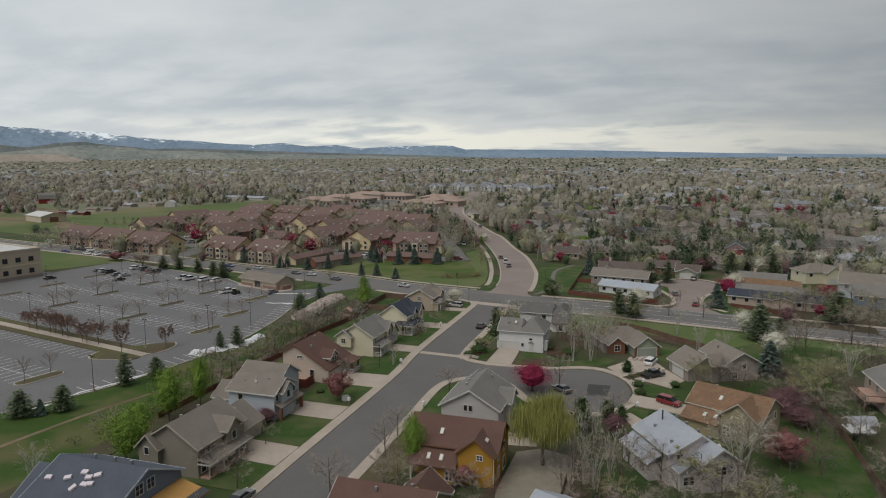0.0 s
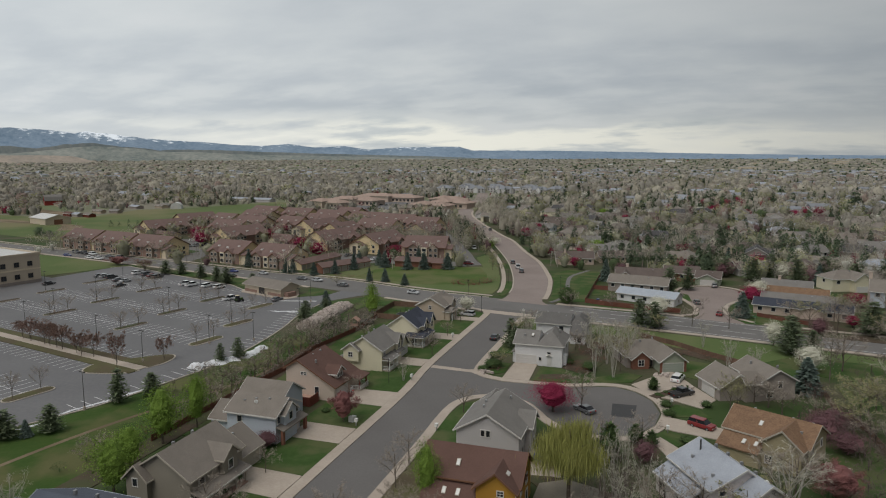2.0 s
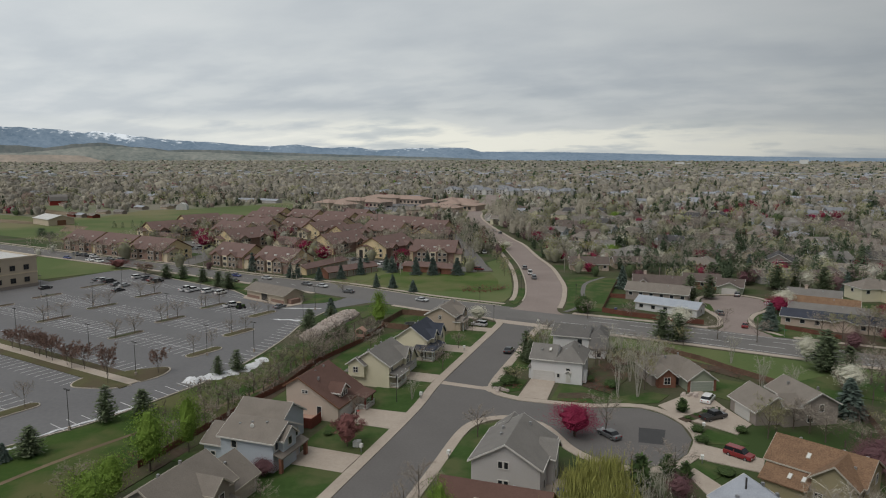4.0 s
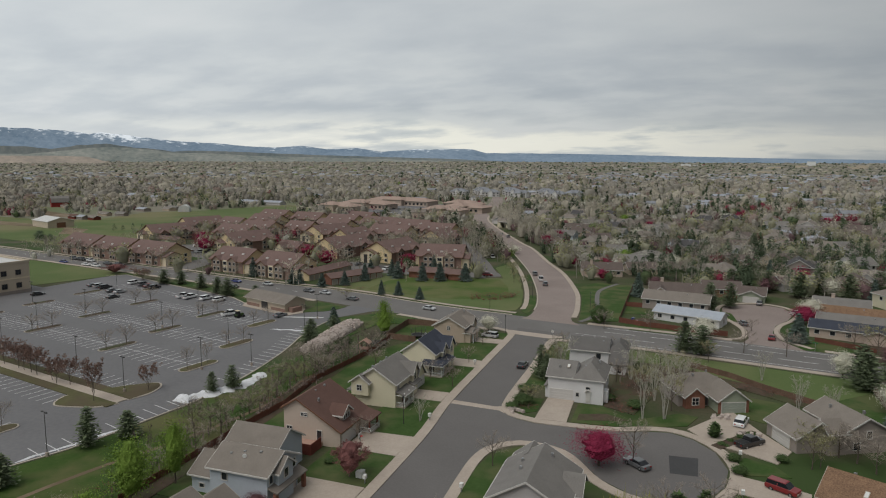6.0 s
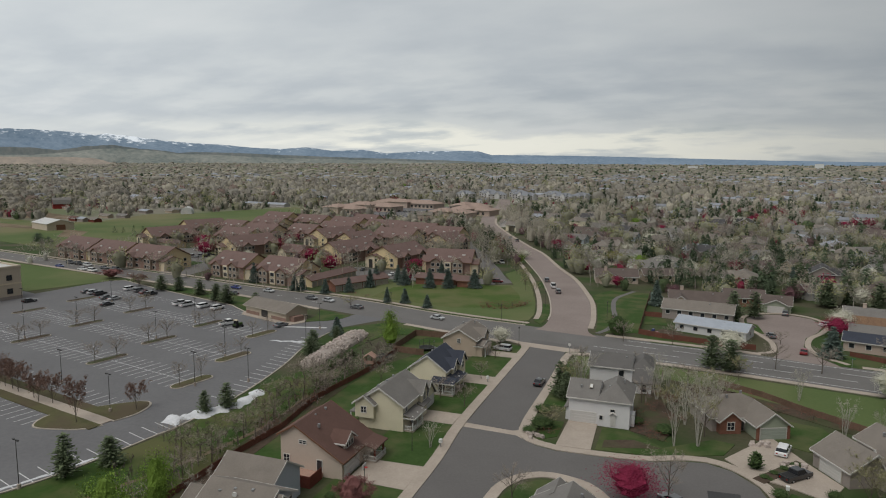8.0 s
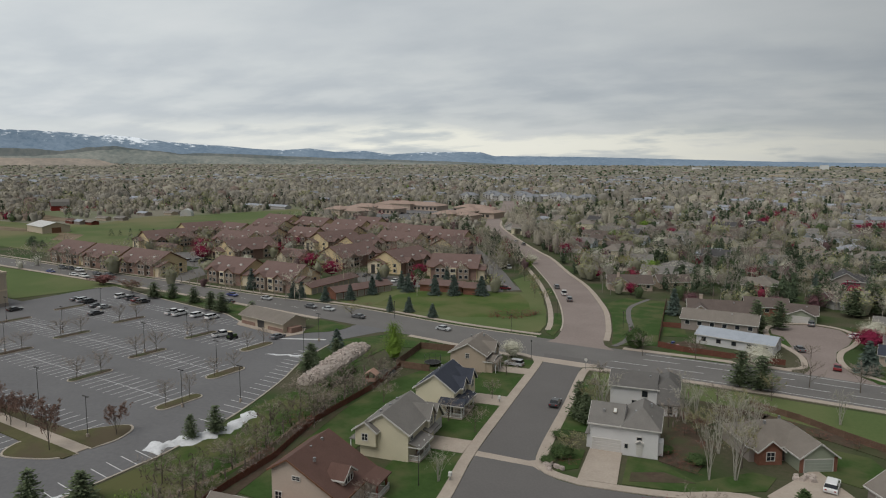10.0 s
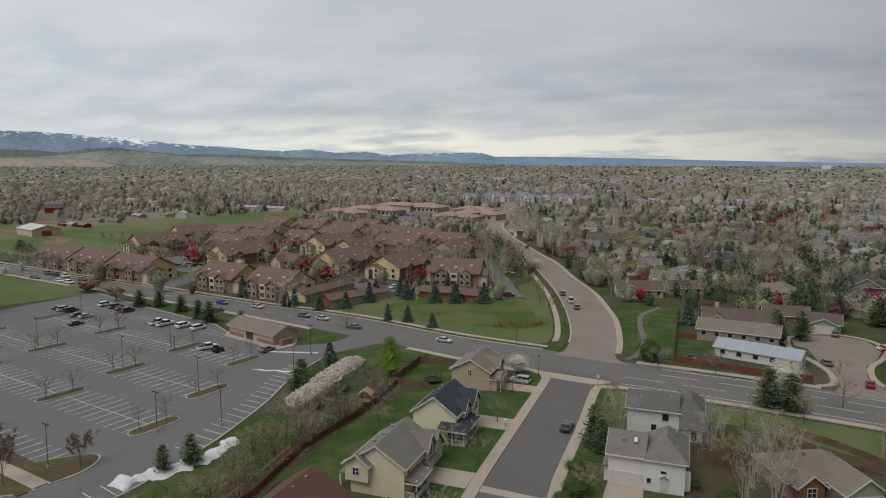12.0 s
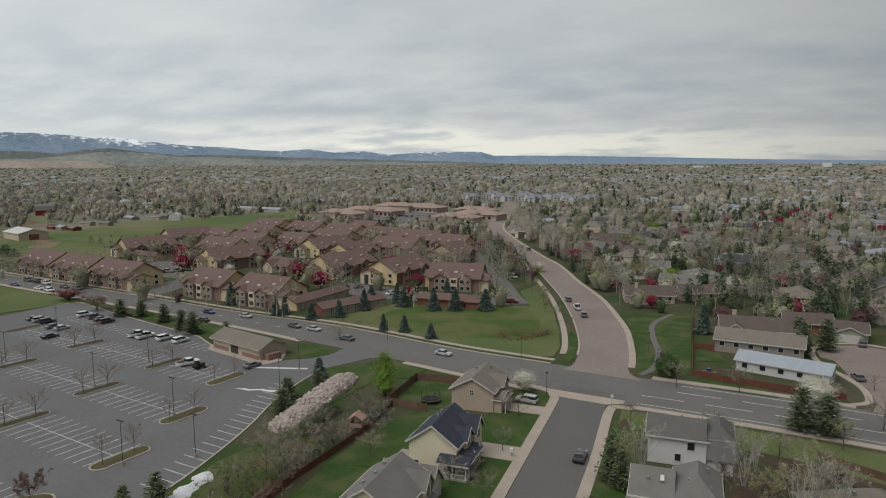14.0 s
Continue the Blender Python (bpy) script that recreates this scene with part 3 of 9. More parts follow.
for pts in ([(14, 50), (16, 44), (12.5, 44)], [(30, 8), (36, 5), (39, 16), (33, 30), (30.5, 30)], [(26, -1.5), (36, 1.5), (31, 3.8), (26, 1.8)], [(33, 30), (45, 28), (50, 38), (36, 42)], [(-34, -110), (-28, -100), (-29, -30), (-31, 12), (-36, 12), (-33, -40)],
            [(49, 38), (62, 31), (73, 22.5), (71, 19), (58, 28), (48, 34)], [(30, 88), (44, 78), (57, 74.5), (57, 78), (46, 84), (33, 92)], [(29, -45), (47, -50), (56, -66), (46, -84), (33, -66), (36, -52)], [(86, 60), (115, 54), (118, 74), (90, 80)]):
    patch("planting_bed", pts, 0.13, M["mulch"], "brown mulched planting bed", "flower bed")
field = [(-258, 200), (-300, 262), (-285, 285), (-275, 360), (-300, 470), (-362, 516), (-376, 470), (-396, 404), (-428, 376), (-420, 340), (-410, 300), (-440, 282), (-560, 300), (-700, 290), (-560, 222), (-285, 160)]
patch("pasture", field, 0.09, M["field"], "broad green pasture beyond the apartments", "field")
patch("farm_yard", [(-470, 262), (-352, 238), (-332, 212), (-344, 206), (-372, 236), (-470, 240)], 0.10, M["dirt"], "bare tan dirt yard", "yard")
patch("farm_yard_far", [(-640, 400), (-470, 330), (-440, 310), (-520, 300), (-700, 350)], 0.10, M["dirt"], "bare dirt by farm sheds", "yard")

patch("planting_bed", [(49.8, -5.2), (57.2, 4.3), (59.0, 3.2), (51.4, -6.6)], 0.19, M["mulch"], "mulched terrace between two drives", "flower bed")
patch("lawn_dull", [(14.4, -78), (14.2, -48), (20, -47), (20.4, -60), (18, -70), (18, -78)], 0.10, M["dry_grass"], "dull winter-worn lawn beside the street")
patch("gravel_yard", [(35, -64), (35.2, -50), (39, -47.5), (44, -49), (45.5, -57), (45, -66), (40, -72), (36, -70)], 0.165, M["gravel"], "pale gravel yard under a willow", "yard")
# driveways
drives = [[(-11, -66), (-0.2, -66.6), (-0.2, -59.2), (-11, -58.8)], [(-10.5, -46.6), (-0.3, -46.6), (-0.3, -39.8), (-10.5, -39.6)], [(-10, -27.8), (-0.3, -28), (-0.3, -19.6), (-10, -20)],
          [(-10, -0.8), (-1.9, -1), (-1.9, 4.6), (-10, 4.6)], [(-9, 23.6), (-2, 23.6), (-2, 29.4), (-9, 29.4)], [(-11, 46), (-2, 46), (-2, 50.5), (-11, 50.5)]] + [
          [(18.4, 9.2), (23.9, 9.2), (24.3, -3.3), (18.2, -3.5)], [(46, 1), (54.2, 14), (58.8, 4), (62.9, -3.4), (60, -9.5), (54, -6), (50.6, -5)], [(53.8, -16.2), (63.5, -19), (62.6, -24.5), (53.2, -22.5)],
          [(52.4, -26.4), (50.8, -28.4), (54, -35), (57, -38), (59, -35)], [(31.8, -38), (37, -39), (38, -47), (32, -48)]]
for i, d in enumerate(drives):
    setting("driveway", Shape().prism(d, -0.05, 0.156), M["concrete"], "pale concrete driveway", "driveway")
cul = [(60.5, 70.5), (62.5, 76), (63, 86), (60.5, 95), (57.2, 106), (57.5, 117), (62, 124), (70, 127), (77, 123), (79, 114), (76, 104), (71.5, 95), (69.6, 85), (71, 76), (76, 66.8)]
setting("dead_end_north", Shape().prism(cul, -0.1, 0.030), M["aged_road"], "pale worn concrete dead end", "road")
setting("pavement_dead_end", ribbon(Shape(), smooth_line([(58, 73), (61.8, 76), (62.6, 86), (60.2, 95), (56.8, 106), (57.2, 117), (61.8, 124.4), (70, 127.4), (77.3, 123.3), (79.4, 114), (76.4, 104), (71.9, 95), (70, 85), (71.3, 76.5), (77, 69.5)], 2), -1.5, 0, -0.05, 0.15), M["concrete"], "concrete kerb and pavement round the dead end", "pavement")

# ---- car park ----
TH = radians(-12.0)


def lot(a, b):
    """Car-park coordinates, along its rows and across them, in the world."""
    return (a * math.cos(TH) - b * math.sin(TH), a * math.sin(TH) + b * math.cos(TH))


lot_edge = [(-62.5, -63), (-57.0, -51), (-53.5, -41), (-50.6, -24), (-49.8, -18), (-50.0, 0), (-53.0, 20), (-56.6, 34), (-58.2, 46), (-58.6, 58), (-52, 70), (-48, 73.5), (-62, 76), (-64.5, 69.5), (-72.2, 60.0), (-74.6, 57.2), (-96, 65), (-108, 73), (-128, 79.5), (-150, 86.5), (-181, 98), (-186, 92), (-189, 64), (-300, 90), (-420, -60), (-160, -200), (-90, -120)]
setting("car_park", Shape().prism(lot_edge, -0.1, 0.022), M["asphalt_lot"], "large grey asphalt car park with painted bays", "car park")
strip("kerb_car_park", smooth_line(lot_edge[:10], 3), 0.0, 0.35, 0.17, M["kerb"], "concrete kerb of the car park", "kerb")
strip("kerb_car_park_north", np.array(lot_edge[15:22], float), 0.0, 0.35, 0.17, M["kerb"], "concrete kerb of the car park", "kerb")

bays = Shape()


def bay_line(a0, b0, a1, b1, w=0.15):
    p, q = lot(a0, b0), lot(a1, b1)
    ribbon(bays, np.array([p, q]), -w / 2, w / 2, 0.0, 0.028)


rows_double = {-11.5: (-63.5, -96.5, -132.5, -166), 7.0: (-71.2, -101.8, -137, -170), 27.0: (-82.5, -106, -140.5, -174), -59.0: (-62.0, -98, -134, -168)}
for bc, ends in rows_double.items():
    for e0, e1 in zip(ends, ends[1:]):
        a = e0 - 3.0
        bay_line(e0 - 1.8, bc, e1 + 1.8, bc, 0.14)
        while a > e1 + 2.6:
            bay_line(a, bc - 5.3, a, bc + 5.3)
            a -= 2.72
for b0, b1, a_hi, a_lo in ((-32.0, -26.6, -63.5, -170), (-45.2, -39.8, -70, -170), (39.6, 45.0, -107, -178), (-84, -78.6, -70, -150)):
    a = a_hi
    while a > a_lo:
        bay_line(a, b0, a, b1)
        a -= 2.72
edge = smooth_line(lot_edge[1:9], 0.5)
cum = np.concatenate([[0], np.cumsum(np.linalg.norm(np.diff(edge, axis=0), axis=1))])
for q in np.arange(3, cum[-1] - 2, 2.75):
    x, y = np.interp(q, cum, edge[:, 0]), np.interp(q, cum, edge[:, 1])
    if -20 < y < -6:
        continue
    ribbon(bays, np.array([(x - 0.2, y + 0.1), (x - 5.2, y + (0.9 if y > -8 else 1.6))]), -0.08, 0.08, 0.0, 0.028)
setting("bay_lines", bays, M["paint"], "white painted parking bay lines", "road marking")
setting("crossing_line", ribbon(Shape(), np.array([(-77.5, 52.8), (-62.0, 57.0)]), -0.55, 0.55, 0.0, 0.03), M["paint"], "broad pale stop band at the exit", "road marking")


def island(a, b0, b1, w, dry):
    """A kerbed planting island with rounded ends."""
    hw = w / 2
    ring = [(a + hw * math.cos(t), b1 - hw + hw * math.sin(t)) for t in np.linspace(0, math.pi, 7)] + [(a + hw * math.cos(t), b0 + hw + hw * math.sin(t)) for t in np.linspace(math.pi, 2 * math.pi, 7)]
    cx, cy = lot(a, (b0 + b1) / 2)
    t = thing("planting_island", "kerbed planting island with " + ("dry tan grass" if dry else "low dark green grass") + " in the car park", "planting island", cx, cy, 0, -12, group="planting islands")
    loc = [(p - a, q - (b0 + b1) / 2) for p, q in ring]
    part("kerb", Shape().prism(loc, -0.05, 0.17), M["kerb"], t)
    part("grass_bed", Shape().prism([(p * 0.8, q * 0.955) for p, q in loc], 0.1, 0.24), M["dry_grass"] if dry else M["mulch"], t)


for bc, ends in rows_double.items():
    for i, e in enumerate(ends):
        island(e - (0.6 if i == 0 else 0), bc - 5.4, bc + 5.4, 3.4 if i == 0 else 2.6, i == 0)
for a, b0, b1 in ((-127, 39.8, 45), (-160, 40, 47)):
    island(a, b0, b1, 2.4, True)
# median with a walkway between two planted strips
setting("median_walk", Shape().prism([lot(-57.5, -37.2), lot(-57.5, -34.6), lot(-200, -34.6), lot(-200, -37.2)], -0.05, 0.17), M["concrete"], "concrete walkway on the car park median", "footpath")
for nm, b0, b1 in (("median_strip_north", -34.55, -32.1), ("median_strip_south", -39.7, -37.25)):
    setting(nm, Shape().prism([lot(-57.0, b0), lot(-57.0, b1), lot(-200, b1), lot(-200, b0)], -0.05, 0.2), M["dry_grass"], "dry grass strip beside the median walkway", "verge")
for nm, pts in (("median_end", [(-57.3, -34.4), (-57.0, -30), (-59, -25.8), (-62, -25.4), (-66.5, -31.9), (-66.5, -34.4)]), ("median_end_south", [(-57.3, -37.4), (-58.4, -40), (-61, -42), (-67, -44.3), (-70, -39.9), (-66.5, -37.4)])):
    ring = smooth_line(pts, 0.8)
    mid = ring.mean(0)
    setting(nm + "_kerb", Shape().prism([lot(*(mid + (p - mid) * 1.09)) for p in ring], -0.05, 0.165), M["kerb"], "concrete kerb round the end of the median", "kerb")
    setting(nm, Shape().prism([lot(*p) for p in ring], -0.05, 0.23), M["dry_grass"], "dry planted end of the median", "verge")

# lamp posts
lp = thing("street_lamp", "slim dark steel car park lamp post", "lamp post", group="car park lamps")
part("base", Shape().tube((0, 0, 0), (0, 0, 0.8), 0.28, 0.28, 8), M["concrete"], lp)
part("pole", Shape().tube((0, 0, 0.8), (0, 0, 7.9), 0.07, 0.05), M["dark"], lp)
part("arm", Shape().box(-0.6, -0.05, 7.8, 0.6, 0.05, 7.9), M["dark"], lp)
part("lamp_head", Shape().box(-0.8, -0.13, 7.72, -0.4, 0.13, 7.92), M["dark"], lp)
part("lamp_head", Shape().box(0.4, -0.13, 7.72, 0.8, 0.13, 7.92), M["dark"], lp)
spots = [(-67.5, -18.6), (-55.1, -47.9), (-91.1, -9.2), (-53.2, 6.6), (-70.6, 21), (-100, 29), (-102.5, 48), (-63, 55), (-134, 16), (-137, 36), (-125, -2), (-160, 4), (-165, 40), (-62.5, 0), (-58.6, 40), (-150, 62), (-90, -55), (-120, -60)]
lp.matrix_basis = pose(*spots[0], 0, 0, 0, -12)
for p in spots[1:]:
    copy_thing(lp, pose(*p, 0, 0, 0, -12))

# ---- houses ----
CACHE = {}
TURN = {"S": 0, "E": 90, "N": 180, "W": 270}


def window_mesh(w, h, bars):
    key = ("w", w, h, bars)
    if key not in CACHE:
        f = Shape()
        t = 0.11
        f.box(-w / 2 - t, -0.09, -t, w / 2 + t, 0.02, 0).box(-w / 2 - t, -0.09, h, w / 2 + t, 0.02, h + t)
        f.box(-w / 2 - t, -0.09, 0, -w / 2, 0.02, h).box(w / 2, -0.09, 0, w / 2 + t, 0.02, h)
        if bars:
            f.box(-0.04, -0.07, 0, 0.04, 0.0, h).box(-w / 2, -0.065, h / 2 - 0.03, w / 2, 0.0, h / 2 + 0.03)
        CACHE[key] = (f.mesh("window"), Shape().box(-w / 2, -0.03, 0, w / 2, 0.01, h).mesh("pane"))
    return CACHE[key]


def window(h, face, x, y, z, w=1.1, ht=1.3, bars=False, trim="trim"):
    fm, pm = window_mesh(w, ht, bars)
    key = ("wt", w, ht, bars, trim)
    if key not in CACHE:
        CACHE[key] = (fm.copy(), pm.copy())
    fm, pm = CACHE[key]
    win = part("window", fm, M[trim], h, at=pose(x, y, z, 0, 0, TURN[face]))
    part("pane", pm, M["pane"], win)
    return win


def plain_window(h, face, x, y, z, w=1.1, ht=1.3, trim="trim"):
    """A window for buildings farther off: frame and pane in one mesh."""
    key = ("pw", w, ht, trim)
    if key not in CACHE:
        f = Shape().box(-w / 2 - 0.13, -0.09, -0.13, w / 2 + 0.13, 0.02, ht + 0.13).box(-w / 2, -0.12, 0, w / 2, -0.05, ht)
        me = f.mesh("window")
        me.materials.append(M[trim])
        me.materials.append(M["pane"])
        for i in range(6, 12):
            me.polygons[i].material_index = 1
        CACHE[key] = me
    return part("window", CACHE[key], M[trim], h, at=pose(x, y, z, 0, 0, TURN[face]))


def garage_door(h, face, x, y, w=4.9, ht=2.15, mat_name="gdoor"):
    key = ("g", w, ht, mat_name)
    if key not in CACHE:
        f = Shape()
        prof = [(0.02, ht), (0.02, 0.02)]
        for i in range(4):
            prof += [(-0.06, 0.02 + i * ht / 4), (-0.06, (i + 1) * ht / 4 - 0.06), (-0.02, (i + 1) * ht / 4 - 0.05), (-0.02, (i + 1) * ht / 4 - 0.02)]
        f.sweep(prof[:-2] + [(-0.06, ht)], "x", -w / 2, w / 2)
        g = Shape().sweep([(-w / 2 - 0.14, 0), (-w / 2 - 0.01, 0), (-w / 2 - 0.01, ht + 0.01), (w / 2 + 0.01, ht + 0.01), (w / 2 + 0.01, 0), (w / 2 + 0.14, 0), (w / 2 + 0.14, ht + 0.14), (-w / 2 - 0.14, ht + 0.14)], "y", -0.1, 0.02)
        CACHE[key] = (f.mesh("garage_door"), g.mesh("door_frame"))
    gd = part("garage_door", CACHE[key][0], M[mat_name], h, at=pose(x, y, 0, 0, 0, TURN[face]))
    part("door_frame", CACHE[key][1], M["trim"] if mat_name != "trim" else M["trim_tan"], gd)


def front_door(h, face, x, y, z=0.2, mat_name="trim_brown"):
    if "door" not in CACHE:
        f = Shape().box(-0.5, -0.07, 0, 0.5, 0.02, 2.05)
        for i in range(3):
            f.box(-0.36, -0.1, 0.15 + i * 0.62, 0.36, -0.06, 0.65 + i * 0.62)
        CACHE["door"] = {}
        CACHE["doorshape"] = f
    if mat_name not in CACHE["door"]:
        CACHE["door"][mat_name] = CACHE["doorshape"].mesh("door")
    part("door", CACHE["door"][mat_name], M[mat_name], h, at=pose(x, y, z, 0, 0, TURN[face]))


def block(h, x0, y0, x1, y1, eave, ridge, axis, wall, roof, trim="trim", over=0.45, mid=None, eave2=None, hip=False, z0=0.0, ends=(1, 1)):
    """One body of a house: walls up to the roof, the roof with its overhang, and the boards along its edges."""
    if hip:
        part("wall", Shape().box(x0, y0, z0, x1, y1, eave), wall, h)
        o = over
        lo = [(x0 - o, y0 - o), (x1 + o, y0 - o), (x1 + o, y1 + o), (x0 - o, y1 + o)]
        d = min(x1 - x0, y1 - y0) / 2 + o
        r = Shape()
        n = [(*p, eave - 0.05) for p in lo] + [(*p, eave + 0.03) for p in lo]
        if x1 - x0 >= y1 - y0:
            ym = (y0 + y1) / 2
            n += [(x0 - o + d, ym, ridge), (x1 + o - d, ym, ridge)]
            r.f = [(0, 3, 2, 1), (0, 1, 5, 4), (1, 2, 6, 5), (2, 3, 7, 6), (3, 0, 4, 7), (4, 5, 9, 8), (6, 7, 8, 9), (5, 6, 9), (7, 4, 8)]
        else:
            xm = (x0 + x1) / 2
            n += [(xm, y0 - o + d, ridge), (xm, y1 + o - d, ridge)]
            r.f = [(0, 3, 2, 1), (0, 1, 5, 4), (1, 2, 6, 5), (2, 3, 7, 6), (3, 0, 4, 7), (4, 5, 8), (5, 6, 9, 8), (6, 7, 9), (7, 4, 8, 9)]
        r.v = n
        rf = part("roof", r, roof, h)
        f = Shape()
        f.box(x0 - o - 0.05, y0 - o - 0.05, eave - 0.17, x1 + o + 0.05, y0 - o, eave + 0.02).box(x0 - o - 0.05, y1 + o, eave - 0.17, x1 + o + 0.05, y1 + o + 0.05, eave + 0.02)
        f.box(x0 - o - 0.05, y0 - o, eave - 0.17, x0 - o, y1 + o, eave + 0.02).box(x1 + o, y0 - o, eave - 0.17, x1 + o + 0.05, y1 + o, eave + 0.02)
        part("fascia", f, M[trim], rf)
        return rf
    a0, a1, b0, b1 = (x0, x1, y0, y1) if axis == "y" else (y0, y1, x0, x1)
    m = (a0 + a1) / 2 if mid is None else mid
    e0, e1 = eave, eave if eave2 is None else eave2
    part("wall", Shape().sweep([(a0, z0), (a1, z0), (a1, e1), (m, ridge), (a0, e0)], axis, b0, b1), wall, h)
    s0, s1 = (ridge - e0) / (m - a0) if m > a0 + 0.01 else 0, (ridge - e1) / (a1 - m) if a1 > m + 0.01 else 0
    p0, p1 = (a0 - over, e0 - s0 * over), (a1 + over, e1 - s1 * over)
    up, th = 0.02, 0.2
    top = [(p0[0], p0[1] + up + th), (m, ridge + up + th), (p1[0], p1[1] + up + th)]
    low = [(p1[0], p1[1] + up), (m, ridge + up), (p0[0], p0[1] + up)]
    rf = part("roof", Shape().sweep(top + low, axis, b0 - over * ends[0], b1 + over * ends[1]), roof, h)
    f = Shape()
    tt = [(q, z + 0.015) for q, z in top]
    ll = [(q, z - 0.07) for q, z in low]
    if ends[0]:
        f.sweep(tt + ll, axis, b0 - over - 0.06, b0 - over - 0.002)
    if ends[1]:
        f.sweep(tt + ll, axis, b1 + over + 0.002, b1 + over + 0.06)
    for (q, z), sg in ((p0, -1), (p1, 1)):
        c, d = sorted((q + sg * 0.003, q + sg * 0.09))
        if axis == "y":
            f.box(c, b0 - over, z - 0.02, d, b1 + over, z + up + th - 0.01)
        else:
            f.box(b0 - over, c, z - 0.02, b1 + over, d, z + up + th - 0.01)
    part("fascia", f, M[trim], rf)
    return rf


def vents(h, pts):
    for x, y, z in pts:
        part("roof_vent", Shape().box(x - 0.18, y - 0.18, z - 0.3, x + 0.18, y + 0.18, z + 0.28), M["metal"], h)


def skylight(h, x, y, z, slope_axis, ang):
    at = pose(x, y, z, ang if slope_axis == "x" else 0, ang if slope_axis == "y" else 0)
    s = part("skylight", Shape().box(-0.3, -0.55, 0, 0.3, 0.55, 0.13), M["trim_tan"], h, "white framed skylight", at)
    part("pane", Shape().box(-0.22, -0.46, 0.1, 0.22, 0.46, 0.15), M["lens"], s)


def porch(h, x0, y0, x1, y1, top, posts, material="rail_white", rail=True, roof=None, low=None):
    """A covered porch: floor, posts, railing and lean-to roof that falls to the east."""
    part("porch_floor", Shape().box(x0, y0, 0, x1, y1, 0.35), M["deck"] if material != "rail_white" else M["concrete"], h)
    for px, py in posts:
        part("porch_post", Shape().box(px - 0.09, py - 0.09, 0.3, px + 0.09, py + 0.09, top - 0.1), M[material], h)
    if rail:
        r = Shape()
        for ax, ay, bx, by in ((x1 - 0.06, y0, x1, y1), (x0, y0, x1, y0 + 0.06), (x0, y1 - 0.06, x1, y1)):
            r.box(ax, ay, 1.15, bx, by, 1.25).box(ax, ay, 0.45, bx, by, 0.52)
            n = int(max(bx - ax, by - ay) / 0.2)
            for i in range(n):
                cx, cy = ax + (bx - ax) * (i + 0.5) / n, ay + (by - ay) * (i + 0.5) / n
                r.box(cx - 0.02, cy - 0.02, 0.5, cx + 0.02, cy + 0.02, 1.16)
        part("railing", r, M[material], h)
    if roof:
        z0, z1 = top, low
        rf = part("porch_roof", Shape().sweep([(x0, z0 + 0.02), (x1 + 0.4, z1), (x1 + 0.4, z1 + 0.18), (x0, z0 + 0.22)], "y", y0 - 0.35, y1 + 0.35), roof, h)
        part("fascia", Shape().box(x1 + 0.403, y0 - 0.4, z1 - 0.06, x1 + 0.48, y1 + 0.4, z1 + 0.19).box(x0, y0 - 0.42, z1 - 0.04, x1 + 0.4, y0 - 0.353, z1 + 0.16), M["trim"], rf)


def rel(cx, cy):
    return lambda *v: tuple(q - (cx if i % 2 == 0 else cy) for i, q in enumerate(v))


def house_near_reroof():
    h = thing("house", "blue-grey house being re-roofed, shingle bundles and bare plywood on the roof", "house", -13, -87)
    block(h, -7.5, -7, 6.3, 6.5, 5.0, 8.1, "x", W["slate"], R["blue"], "trim_blue")
    block(h, -11, -6, -7.5, 5, 3.2, 6.6, "x", W["slate"], R["blue"], "trim_blue")
    part("roof_deck", Shape().sweep([(6.4, 3.7), (11.2, 2.5), (11.2, 2.72), (6.4, 3.92)], "y", -5, 6.2), R["ply"], h, "bare orange plywood roof decking")
    part("wall", Shape().box(6.3, -4.6, 0, 10.8, 5.8, 2.5), W["slate"], h)
    part("roof_edge_shingles", Shape().sweep([(9.9, 3.05), (11.25, 2.72), (11.25, 2.78), (9.9, 3.12)], "y", -5, 6.2), R["dark"], h)
    for y in (-1.6, 0.5):
        window(h, "E", 6.32, y, 5.2, 1.3, 1.4, True, "trim_blue")
    for x, y, a in ((-6.2, -3.8, 8), (-3.4, -3.4, 25), (-1.6, -2.3, 5), (-1.4, -4.6, 70), (-0.4, -2.9, 15), (0.6, -2.4, 30), (-0.2, -3.9, 0), (0.5, -3.7, 12)):
        b = thing("shingle_bundle", "stack of pale wrapped roof shingle bundles lying on the slope", "shingle bundle", -13 + x, -87 + y, 8.33 + (y + 0.25) * 0.46, a, group="shingle bundles")
        b.matrix_basis = pose(-13 + x, -87 + y, 8.36 + (y + 0.25) * 0.46, 24.5) @ pose(0, 0, 0, 0, 0, a)
        part("wrapper", Shape().box(-0.5, -0.3, 0, 0.5, 0.3, 0.16).box(-0.46, -0.27, 0.16, 0.5, 0.3, 0.3), M["paper"], b)
    vents(h, [(-3, 0.8, 8.2), (0, 1.2, 8.0), (3, 0.9, 8.1)])
    lad = thing("ladder", "aluminium ladder leaning on the eave", "ladder", -1.0, -83.5, 0)
    part("rail", Shape().tube((0, 0, 0.12), (-1.1, 0, 3.6), 0.04, 0.04), M["metal"], lad)
    part("rail", Shape().tube((0, 0.45, 0.12), (-1.1, 0.45, 3.6), 0.04, 0.04), M["metal"], lad)
    for i in range(10):
        q = i / 10
        part("rung", Shape().tube((-1.1 * q - 0.05, 0, 0.3 + 3.3 * q), (-1.1 * q - 0.05, 0.45, 0.3 + 3.3 * q), 0.025, 0.025, 4), M["metal"], lad)


